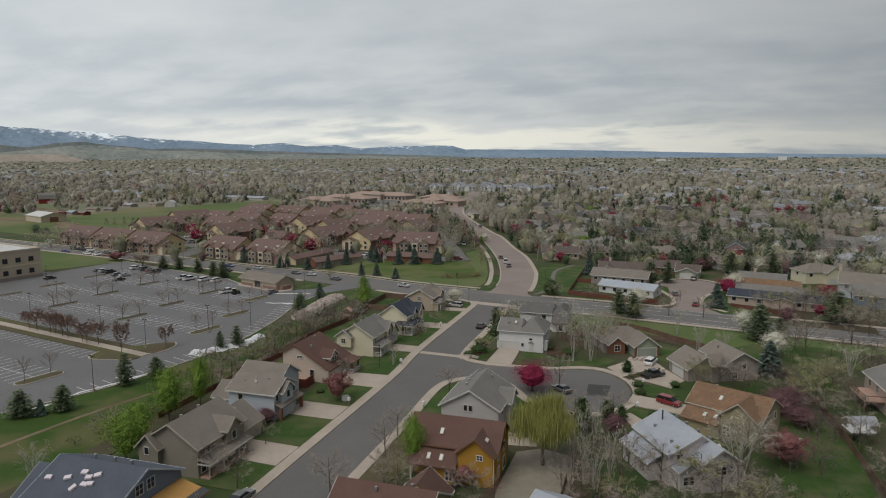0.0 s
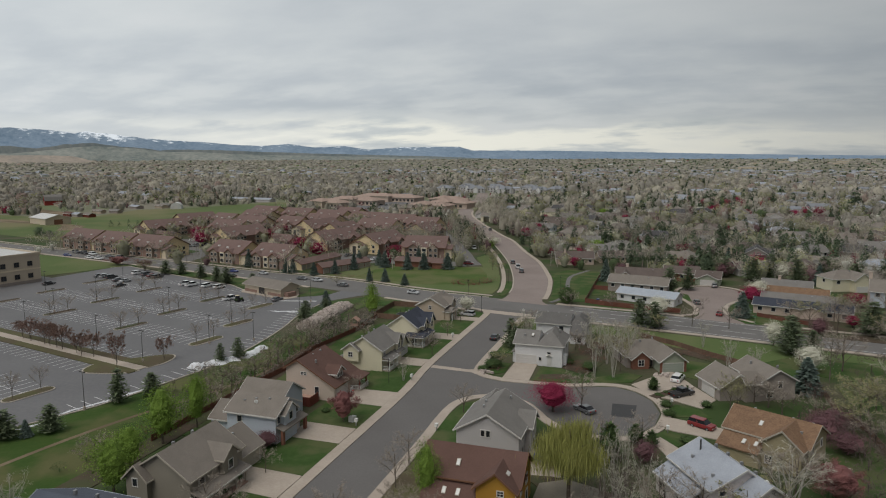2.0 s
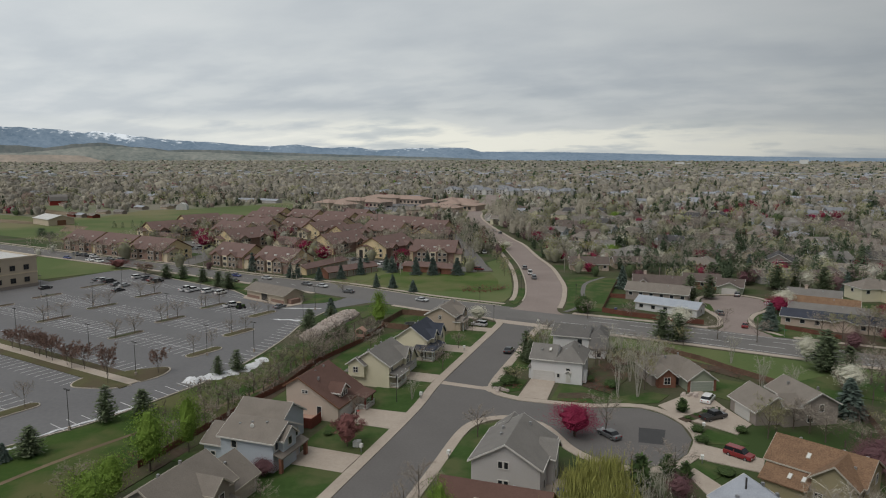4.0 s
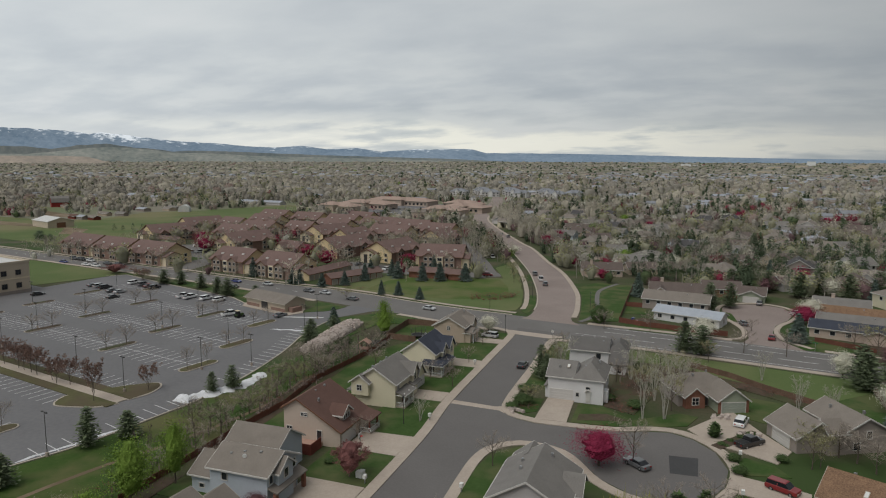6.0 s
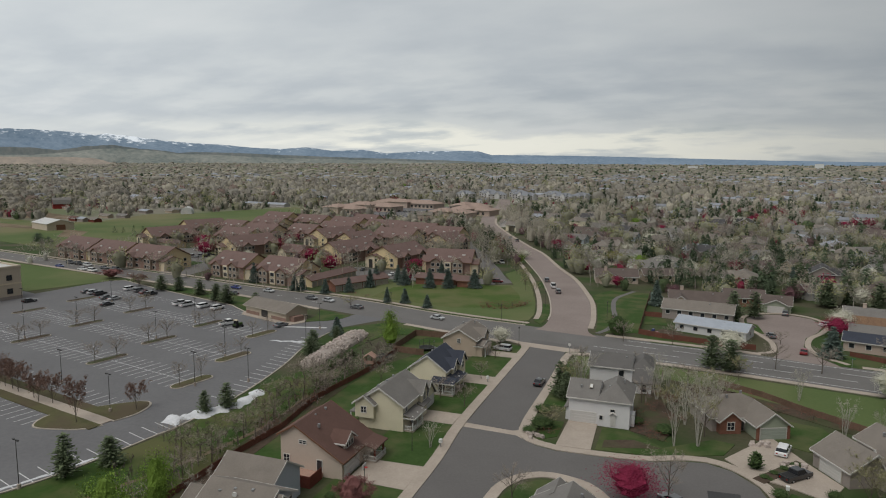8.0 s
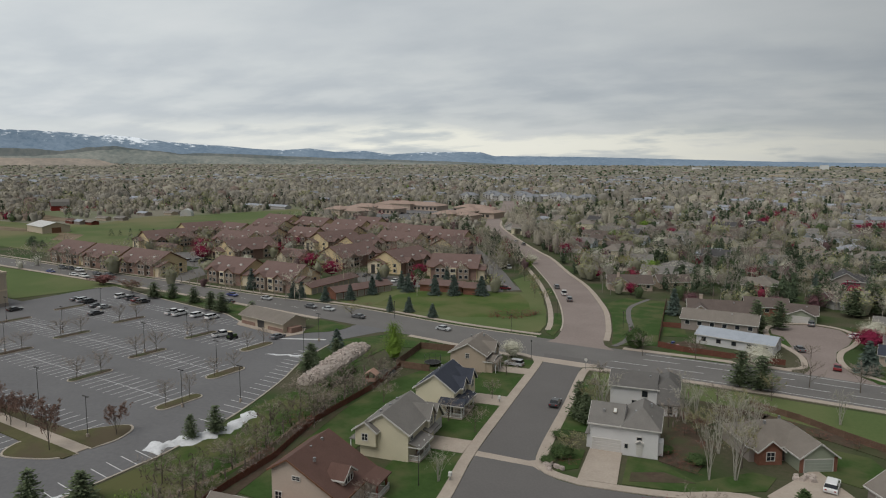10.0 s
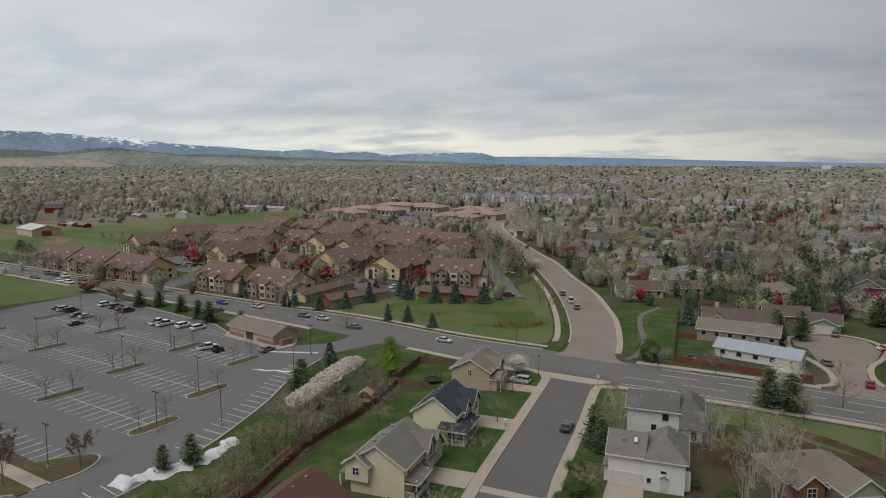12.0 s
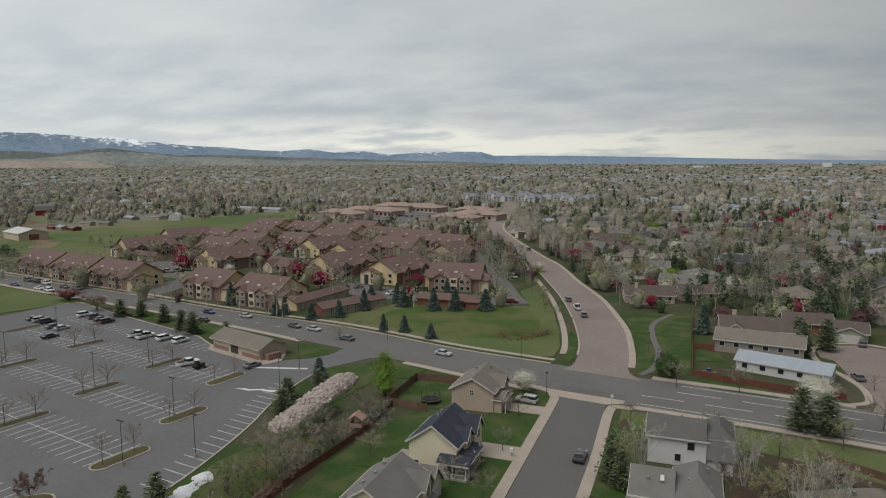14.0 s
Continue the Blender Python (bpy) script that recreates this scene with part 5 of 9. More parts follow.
def house_east():
    h = thing("house", "beige two-storey house with a grey roof and rear deck", "house", 104.5, -11, 0, 4)
    block(h, -6.2, -13, 6, 10, 4.9, 7.6, "y", W["rose"], R["grey"])
    block(h, -7.6, -14.5, -2, -8.5, 4.6, 6.6, "x", W["rose"], R["grey"])
    for y in (-6, -2, 3, 7):
        window(h, "W", -6.22, y, 3.0, 1.1, 1.3, True)
    window(h, "S", -5, -14.52, 2.8, 1.1, 1.2, True)
    part("deck", Shape().box(-9.8, -1, 2.2, -6.2, 7, 2.5), M["deck"], h)
    for py in (-0.8, 3, 6.8):
        part("deck_post", Shape().box(-9.7, py - 0.1, 0, -9.5, py + 0.1, 3.4), M["fence"], h)
    r = Shape().box(-9.8, -1, 3.3, -9.68, 7, 3.45).box(-9.8, -1, 2.75, -9.7, 7, 2.9).box(-9.7, -1, 3.3, -6.2, -0.9, 3.45)
    part("deck_rail", r, M["fence"], h)
    g = thing("garden_canopy", "garden shelter with a white sheet roof", "shelter", 90.4, -27.6, 0, 16)
    part("roof", Shape().sweep([(-1.6, 2.0), (1.6, 2.25), (1.6, 2.33), (-1.6, 2.08)], "x", -2.2, 2.2), R["white"], g)
    for px in (-2, 2):
        for py in (-1.4, 1.4):
            part("post", Shape().box(px - 0.06, py - 0.06, 0, px + 0.06, py + 0.06, 2.0), M["fence"], g)
    s = thing("garden_shed", "small grey garden shed with a pitched roof", "shed", 91.6, -23.4, 0, 16)
    block(s, -2.2, -1.4, 2.2, 1.4, 1.9, 2.8, "x", W["taupe"], R["pale"], over=0.25)


for build in (house_near_reroof, house_greige, house_pale_blue, house_blush, house_cream, house_navy_roof, house_tan_corner, house_white, house_white_back, house_brick_hip,
              house_two_gables, house_orange_roof, house_pale_roof, house_bottom, house_light_grey, house_mustard, house_brown_bottom, house_east):
    build()


def ranch(x, y, rz, lx, ly, eave, ridge, wall, roof, label, gar=None, hip=False, wing=None, trim="trim", win=None):
    """A low detached house, its long side to the south."""
    h = thing("house", label, "house", x, y, 0, rz)
    block(h, -lx / 2, -ly / 2, lx / 2, ly / 2, eave, ridge, "x", W[wall], R[roof], trim, hip=hip)
    if wing:
        wx, ww, wd = wing
        block(h, wx - ww / 2, -ly / 2 - wd, wx + ww / 2, 0, eave, ridge - 0.5, "y", W[wall], R[roof], trim, ends=(1, 0))
        if gar:
            garage_door(h, "S", wx, -ly / 2 - wd - 0.02, gar, 2.1)
    elif gar:
        garage_door(h, "S", lx / 2 - gar / 2 - 0.8, -ly / 2 - 0.02, gar, 2.1)
    n = int(lx / 3.4)
    for i in range(n):
        wx = -lx / 2 + lx * (i + 0.5) / n
        if wing and abs(wx - wing[0]) < wing[1] / 2 + 0.6 or (gar and not wing and wx > lx / 2 - gar - 1.6):
            continue
        (win or window)(h, "S", wx, -ly / 2 - 0.02, eave - 1.7, 1.2, 1.15)
    for s in (-1, 1):
        (win or window)(h, "E" if s > 0 else "W", s * (lx / 2 + 0.02), 0.3, eave - 1.7, 1.1, 1.1)
    vents(h, [(-lx * 0.2, ly * 0.1, ridge - 0.35), (lx * 0.16, -ly * 0.12, ridge - 0.4)])
    return h


ranch(47, 92.2, -19, 20, 8, 2.6, 4.1, "white", "metal", "white ranch house with a pale blue metal roof")
ranch(43, 110.5, -9, 21, 9, 3.4, 5.6, "taupe", "tan", "grey-tan split-level house with weathered roof")
ranch(44, 125.5, 3, 21, 11, 3.6, 6.2, "brown", "umber", "brown roofed tan house with white trim", wing=(-7, 6, 3))
ranch(68.2, 135, -8, 9, 10, 2.7, 4.8, "sage", "umber", "sage green house with a white garage door", gar=4.9, wing=(0, 7, 1.2))
ranch(58, 140, 2, 13, 9, 3.2, 5.4, "brick", "umber", "red-brown house with a brown roof")
ranch(93, 85.5, -14, 27, 8, 2.8, 4.4, "rose", "navy", "beige ranch house with a dark navy roof", wing=(3, 6, 2))
ranch(94, 96.5, -12, 22, 8, 2.7, 4.5, "grey", "grey", "grey house with a grey shingle roof")
ranch(94, 108.5, -12, 21, 8, 2.7, 4.6, "olive", "orange", "khaki house with a light brown roof")
ranch(94, 122, -12, 16, 8, 2.9, 4.9, "grey", "grey", "grey roofed house with a pale chimney")
ranch(124, 110, -14, 13, 11, 5.2, 8.2, "blue", "tan", "pale blue two-storey house with a tan roof")
ranch(126, 93, -14, 16, 9, 4.2, 6.8, "slate", "grey", "slate blue house with a grey roof")
ranch(145, 98, -14, 14, 10, 5.0, 7.6, "cream", "tan", "cream house with a tan roof")
ranch(11, 171, 12, 17, 10, 2.9, 5.5, "rose", "umber", "pale stucco ranch house with a dark brown roof", wing=(-3.5, 7, 2.5))
ranch(27, 181, 20, 13, 9, 2.8, 5.0, "brown", "umber", "tan house with a brown roof")
ranch(-6, 233, 10, 9, 9, 2.8, 4.9, "blue", "grey", "pale blue house with a double garage", gar=4.9, wing=(0, 7, 1.5))
ranch(11, 241, 10, 10, 9, 2.8, 5.0, "white", "grey", "white house with a double garage", gar=4.9, wing=(0, 7, 1.5))
ranch(29, 223, 30, 14, 9, 3.0, 5.4, "blue", "grey", "pale blue house with a grey hip roof", hip=True)
setting("driveway_court", Shape().prism([(-12, 227), (16, 233), (18, 222), (-6, 212), (-18, 214)], -0.05, 0.12), M["concrete"], "pale concrete driveway court", "driveway")
for x, y, rz, e, r in ((118.5, 115.5, -14, 5.0, 10.2), (37.5, 127, 3, 5.0, 7.4), (7, 168.5, 12, 4.5, 6.6), (91.5, 122.5, -12, 5, 6.2), (18.5, 175.5, 12, 4.2, 6.8)):
    c = thing("chimney", "pale brick chimney on a ridge", "chimney", x, y, 0, rz)
    part("stack", Shape().box(-0.5, -0.4, 0.0, 0.5, 0.4, r), W["rose"], c)
    part("cap", Shape().box(-0.6, -0.5, r, 0.6, 0.5, r + 0.15), M["concrete"], c)

# ---- apartments ----
def apartment(lx, ly, label, wing):
    h = thing("apartment_building", label, "apartment building", group="apartment buildings")
    eave, ridge = 5.5, 10.0
    block(h, -lx / 2, -ly / 2, lx / 2, ly / 2, eave, ridge, "x", W["brickbrown"], R["apt"], "trim_brown", over=0.9)
    drop = 0.35
    for s in (-1, 1):
        hw = ly / 2 - 0.15
        part("gable_wall", Shape().sweep([(-hw, 0), (hw, 0), (hw, eave - 0.1), (0, ridge - drop), (-hw, eave - 0.1)], "x", *sorted((s * (lx / 2 + 0.02), s * (lx / 2 + 0.3)))), W["stucco"], h, "gold stucco gable wall")
        n = 4 if lx > 22 else 3
        for i in range(n):
            x = -lx / 2 + lx * (i + 0.5) / n
            y0, y1 = sorted((s * (ly / 2), s * (ly / 2 + 1.0)))
            off = 0.02
            if min(abs(x + lx * 0.27), abs(x - lx * 0.23)) < 3.6:
                continue
            if i % 2 == wing:
                part("balcony_bay", Shape().box(x - 1.5, y0, 0, x + 1.5, y1, 5.3), W["stucco_pale"], h)
                off = 1.02
            for z in (0.8, 3.4):
                if s < 0:
                    plain_window(h, "S", x, -ly / 2 - off, z, 1.9, 1.3)
        for x in (-lx * 0.27, lx * 0.23):
            ya, yb = sorted((s * (ly / 2 + 1.1), s * ly * 0.1))
            block(h, x - 2.4, ya, x + 2.4, yb, 5.3, 6.9, "y", W["apt_front_shaded"], R["apt"], "trim_brown", over=0.45, ends=(s < 0, s > 0))
            for z in (0.8, 3.4) if s < 0 else ():
                for dx in (-1.2, 1.2):
                    plain_window(h, "S", x + dx, -ly / 2 - 1.12, z, 1.3, 1.3)
        # a lower stair gable against each end wall
        x0, x1 = sorted((s * (lx / 2 + 0.32), s * (lx / 2 + 3.4)))
        ya, yb = (-ly * 0.46, ly * 0.04) if s > 0 else (-ly * 0.04, ly * 0.46)
        block(h, x0, ya, x1, yb, 4.6, 6.3, "x", W["stucco_pale"], R["apt"], "trim_brown", over=0.5, ends=(s < 0, s > 0))
        f = "E" if s > 0 else "W"
        ym = (ya + yb) / 2
        for z in (0.8, 3.2):
            plain_window(h, f, s * (lx / 2 + 3.42), ym - 1.9, z, 1.1, 1.2)
            plain_window(h, f, s * (lx / 2 + 0.32), ly * 0.3 * s, z, 1.3, 1.3)
        e0, e1 = sorted((s * (lx / 2 + 3.38), s * (lx / 2 + 3.46)))
        # flat dark panel drawn for the shade inside the stairway
        part("stair_opening", Shape().box(e0, ym + 0.1, 0, e1, ym + 2.2, 4.0), M["dark"], h)
    for x, y in ((-lx * 0.3, -0.3), (lx * 0.02, -0.34), (lx * 0.33, -0.26), (-lx * 0.1, 0.3), (lx * 0.25, 0.3)):
        z = ridge - abs(y) * 2 * (ridge - eave) + 0.2
        part("roof_vent", Shape().box(x - 0.7, y * ly - 0.35, z - 0.4, x + 0.7, y * ly + 0.35, z + 0.42), M["trim"], h)
    return h


apt_long = apartment(26, 17, "two-storey apartment block with maroon-brown roof and gold stucco gables", 0)
apt_short = apartment(20, 16, "short apartment block with maroon-brown roof and gold gables", 1)
apt_sites = [(apt_long, -252.4, 146.3, -13), (apt_long, -223.7, 139.6, -13), (apt_long, -195, 133, -13), (apt_short, -144, 127.5, -12), (apt_short, -116.5, 121.5, -12),
             (apt_long, -123, 186, 74), (apt_long, -93, 182, 79), (apt_short, -62.5, 172, 8), (apt_long, -256, 209, 66), (apt_long, -271, 258, 66), (apt_long, -184, 188, 70),
             (apt_long, -212, 219, -14), (apt_long, -214, 246, -14), (apt_short, -246, 262, -16), (apt_long, -240, 293, -14), (apt_long, -260, 335, -14), (apt_short, -188, 254, -14),
             (apt_long, -176, 276, -14), (apt_long, -222, 322, -14), (apt_long, -188, 312, -14), (apt_short, -187, 340, -14), (apt_long, -155, 303, -12), (apt_long, -126, 292, -12),
             (apt_short, -100, 274, -12), (apt_long, -124, 252, -12), (apt_short, -138, 226, 75), (apt_long, -162, 241, 74), (apt_short, -88, 238, 80)]
used = set()
for proto, x, y, rz in apt_sites:
    if proto in used:
        copy_thing(proto, pose(x, y, 0, 0, 0, rz))
    else:
        proto.matrix_basis = pose(x, y, 0, 0, 0, rz)
        used.add(proto)
club = ranch(-153, 186, -12, 15, 11, 3.2, 6.2, "stucco_pale", "apt", "clubhouse with an arched entrance and maroon-brown roof", wing=(-2, 6, 3), trim="trim_brown")


def garage_row(x, y, rz, lx, wall, label):
    h = thing("garage_block", label, "garage", x, y, 0, rz, group="garage blocks")
    block(h, -lx / 2, -3.3, lx / 2, 3.3, 2.7, 4.2, "x", W[wall], R["apt"], "trim_brown")
    n = int(lx / 3.1)
    for i in range(n):
        garage_door(h, "S", -lx / 2 + lx * (i + 0.5) / n, -3.32, 2.5, 2.1, "trim_tan")


garage_row(-101, 127.5, 82, 30, "stucco", "row of gold stucco garages with a brown roof")
garage_row(-84, 120.5, 64, 26, "brick", "row of red-brown garages with a brown roof")
garage_row(-242, 194, -14, 20, "stucco", "row of gold stucco garages with a brown roof")
garage_row(-56.5, 138.5, 182, 17, "brick", "row of red brick garages backing on the lawn")
garage_row(-43.5, 137.5, 182, 7, "brick", "short red brick garage backing on the lawn")
setting("apartment_drive", ribbon(Shape(), smooth_line([(-30, 150), (-36, 157), (-48, 186), (-66, 226), (-86, 268), (-112, 330)], 5), -4, 4, -0.05, 0.026), M["asphalt"], "grey access drive of the apartments", "road")
for pts in ([(-112, 148), (-82, 141), (-34, 145), (-37, 156), (-60, 158), (-108, 166)], [(-222, 160), (-180, 150), (-176, 160), (-190, 172), (-222, 196), (-232, 190)], [(-181, 117), (-164, 113), (-172, 170), (-184, 172)],
            [(-250, 225), (-150, 205), (-152, 215), (-250, 238)], [(-230, 275), (-90, 250), (-92, 262), (-230, 285)]):
    setting("apartment_yard", Shape().prism(pts, -0.05, 0.018), M["asphalt"], "grey asphalt parking yard between apartment blocks", "car park")

# ---- service building, office, commercial blocks, farm ----
pump = thing("service_building", "tan service building with a grey-tan roof in the car park", "building", -85.3, 65.8, 0, -18.5)
block(pump, -10.2, -4.2, 10.2, 4.2, 3.0, 4.8, "x", W["office"], R["tan"], "trim_tan", over=0.7)
part("brick_base", Shape().box(-10.0, -4.32, 0, -3.2, -4.21, 1.2).box(3.0, -4.32, 0, 10.0, -4.21, 1.2), W["brickbrown"], pump)
# dark sheet on the wall face paints the shade of a set-back entrance
part("recess", Shape().box(-2.0, -4.3, 0, 1.2, -4.21, 2.5), M["dark"], pump)
part("enclosure", Shape().box(10.4, -3.0, 0, 12.4, 1.0, 1.7), W["brickbrown"], pump)
setting("service_apron", Shape().prism([(-98.5, 67), (-96.5, 62.8), (-74.2, 55.2), (-71.6, 60.4), (-74, 66), (-94, 72)], -0.05, 0.16), M["concrete"], "concrete apron round the service building", "pavement")

office = thing("office_building", "tan flat-roofed office with dark square windows", "office", -206, 47, 0, -13)
part("wall", Shape().box(-26, -22, 0, 17, 14, 11.2), W["office"], office)
part("plinth", Shape().box(-26.15, -22.15, 0, 17.15, 14.15, 1.2), W["taupe"], office)
part("parapet", Shape().box(-26.2, -22.2, 11.2, 17.2, -21.7, 12).box(-26.2, 13.7, 11.2, 17.2, 14.2, 12).box(-26.2, -21.7, 11.2, -25.7, 13.7, 12).box(16.7, -21.7, 11.2, 17.2, 13.7, 12), W["office"], office)
part("roof", Shape().box(-25.6, -21.6, 11.22, 16.6, 13.6, 11.4), R["white"], office)
part("band", Shape().box(17.0, -22.0, 5.4, 17.12, 14.0, 5.9).box(-26, -22.12, 5.4, 17, -22.0, 5.9), W["stucco_pale"], office)
for y in range(-20, 14, 5):
    for z in (2.2, 7.0):
        window(office, "E", 17.05, y, z, 1.7, 1.7, True, "dark")
for x in range(-24, 16, 5):
    for z in (2.2, 7.0):
        window(office, "S", x, -22.05, z, 1.7, 1.7, True, "dark")


def commercial(x, y, rz, lx, ly, label):
    h = thing("commercial_building", label, "building", x, y, 0, rz)
    block(h, -lx / 2, -ly / 2, lx / 2, ly / 2, 5.2, 8.6, "x", W["rose"], R["rose"], "trim_tan", hip=True, over=1.2)
    block(h, -lx * 0.2, -ly / 2 - 5, lx * 0.12, 0, 6.4, 9.6, "y", W["rose"], R["rose"], "trim_tan", hip=True, over=1.0)
    for i in range(int(lx / 5)):
        wx = -lx / 2 + 2.5 + i * 5
        if -lx * 0.2 - 1.5 < wx < lx * 0.12 + 1.5:
            continue
        window(h, "S", wx, -ly / 2 - 0.02, 1.2, 2.6, 2.4, True, "trim_tan")
    return h


for a in ((-272, 462, -20, 46, 18), (-262, 505, -14, 60, 20), (-250, 566, -12, 80, 22), (-160, 452, -8, 40, 20), (-152, 492, -10, 44, 22), (-170, 540, -20, 40, 20)):
    commercial(*a, "low rose stucco commercial building with a rose tile roof")
setting("commercial_yard", Shape().prism([(-255, 425), (-185, 425), (-185, 570), (-215, 590), (-255, 540)], -0.05, 0.02), M["asphalt_lot"], "grey asphalt yard of the commercial buildings", "car park")


def farm():
    b = thing("metal_barn", "big pale metal farm building with a low roof", "barn", -393, 245, 0, -20)
    block(b, -14, -9, 14, 9, 4.6, 7.2, "x", W["office"], R["white"], over=0.4)
    part("door", Shape().box(14.02, -3, 0, 14.2, 3, 3.8), M["trim_brown"], b)
    q = thing("round_shed", "white round-roofed storage shed in a field", "shed", -403, 397, 0, 30)
    prof = [(5 * math.cos(t), 6.4 * math.sin(t) ** 0.7 if 0 < t < math.pi else 0) for t in np.linspace(0, math.pi, 13)]
    part("shell", Shape().sweep(prof, "y", -6, 6), R["white"], q)
    part("end_door", Shape().box(-1.6, -6.12, 0, 1.6, -6.0, 3.6), M["gdoor"], q)
    r = thing("red_barn", "red gambrel barn with white trim", "barn", -566, 402, 0, -35)
    g = [(-6, 0), (6, 0), (6, 5), (4.2, 8.4), (0, 10.5), (-4.2, 8.4), (-6, 5)]
    part("wall", Shape().sweep(g, "y", -8, 8), W["barn"], r)
    part("roof", Shape().sweep([(6.5, 4.6), (4.4, 8.6), (0, 10.8), (-4.4, 8.6), (-6.5, 4.6), (-6.5, 4.9), (-4.5, 8.9), (0, 11.1), (4.5, 8.9), (6.5, 4.9)], "y", -8.5, 8.5), R["grey"], r)
    part("trim_board", Shape().box(-1.8, -8.1, 0, -1.5, -8.0, 4).box(1.5, -8.1, 0, 1.8, -8.0, 4).box(-1.5, -8.1, 3.7, 1.5, -8.0, 4), M["trim"], r)
    for x, y, rz, lx, ly, w, rr in ((-433, 300, -20, 13, 6, "redwood", "brown"), (-421, 297, -20, 11, 6, "taupe", "pale"), (-409, 297, -20, 11, 6, "redwood", "tan"), (-433, 331, -10, 13, 5, "brown", "tan"),
                                    (-419, 336, -10, 12, 5, "taupe", "grey"), (-442, 386, -20, 15, 7, "taupe", "pale"), (-424, 400, -20, 13, 7, "brown", "tan"), (-428, 412, -25, 18, 8, "taupe", "grey"), (-545, 392, -30, 20, 8, "brown", "brown")):
        s = thing("farm_shed", "weathered farm shed with a low roof", "shed", x, y, 0, rz, group="farm sheds")
        block(s, -lx / 2, -ly / 2, lx / 2, ly / 2, 2.4, 3.6, "x", W[w], R[rr])
    for x, y, rz, lx, ly in ((-416, 520, -10, 26, 9), (-385, 516, -8, 30, 10)):
        s = thing("greenhouse", "long pale low greenhouse by the trees", "greenhouse", x, y, 0, rz, group="greenhouses")
        block(s, -lx / 2, -ly / 2, lx / 2, ly / 2, 2.6, 4.2, "x", W["grey"], R["pale"])


farm()


# ---- fences ----
def fence(pts, h, material, label, every=2.4):
    """A board fence along a line: posts, and panels of upright boards between two rails."""
    pts = [np.array(p, float) for p in pts]
    t = thing("fence", label, "fence", *pts[0], 0)
    base = pts[0]
    for a, b in zip(pts, pts[1:]):
        n = max(1, round(np.linalg.norm(b - a) / every))
        ang = math.degrees(math.atan2(*(b - a)[::-1]))
        step = np.linalg.norm(b - a) / n
        key = ("f", round(step, 2), h, material)
        if key not in CACHE:
            s = Shape()
            k = int(step / 0.3)
            front, back = [], []
            for i in range(k):
                o = 0.02 if i % 2 else -0.02
                front += [(step * i / k, o - 0.02), (step * (i + 1) / k, o - 0.02)]
                back += [(step * i / k, o + 0.02), (step * (i + 1) / k, o + 0.02)]
            s.prism(front + back[::-1], 0.05, h)
            CACHE[key] = (s.mesh("panel"), Shape().box(-0.06, -0.06, 0, 0.06, 0.06, h + 0.1).mesh("post"))
        pm, qm = CACHE[key]
        for i in range(n):
            p = a + (b - a) * i / n - base
            part("panel", pm, M[material], t, at=pose(p[0], p[1], 0, 0, 0, ang))
            part("post", qm, M[material], t, at=pose(p[0], p[1], 0, 0, 0, ang))


fence([(-31.8, -56), (-31.6, -25.6), (-30.9, -14), (-33, 2), (-31, 25), (-32, 41)], 1.3, "fence_red", "weathered brown board fence behind the gardens")
fence([(-33, 41), (-33.5, 58), (-24, 58.5), (-20, 55.5)], 1.8, "fence", "dark brown board fence round a corner garden")
fence([(-24, 40), (-33, 41)], 1.7, "fence", "dark board fence between gardens")
fence([(26.4, 83.4), (33, 80.2), (45, 77.8), (57, 76.2)], 1.6, "fence_red", "red-brown board fence along the main road")
fence([(26.4, 84), (26.3, 112), (26.3, 149)], 1.5, "fence", "brown board fence beside a lawn")
fence([(26.6, 108), (32, 108)], 1.6, "fence_red", "red-brown board fence between two gardens")
fence([(79.5, 79), (92.5, 71)], 1.3, "fence_red", "red-stained low fence by a front garden")
fence([(46.5, 42), (55, 36.5), (61.5, 30.1), (72, 21.4)], 1.4, "fence", "dark weathered garden fence")
fence([(84, 46), (84, 12), (84.6, -6), (87.5, -12), (88.2, -30), (89, -60)], 1.5, "fence", "weathered brown fence between gardens")
fence([(38, 27), (33.5, 30)], 1.4, "fence", "low dark garden fence")
fence([(29, -63), (29, -72)], 1.5, "fence", "brown board fence beside a patio")
fence([(44.5, -58), (44.5, -70)], 1.5, "fence", "brown board fence beside a patio")

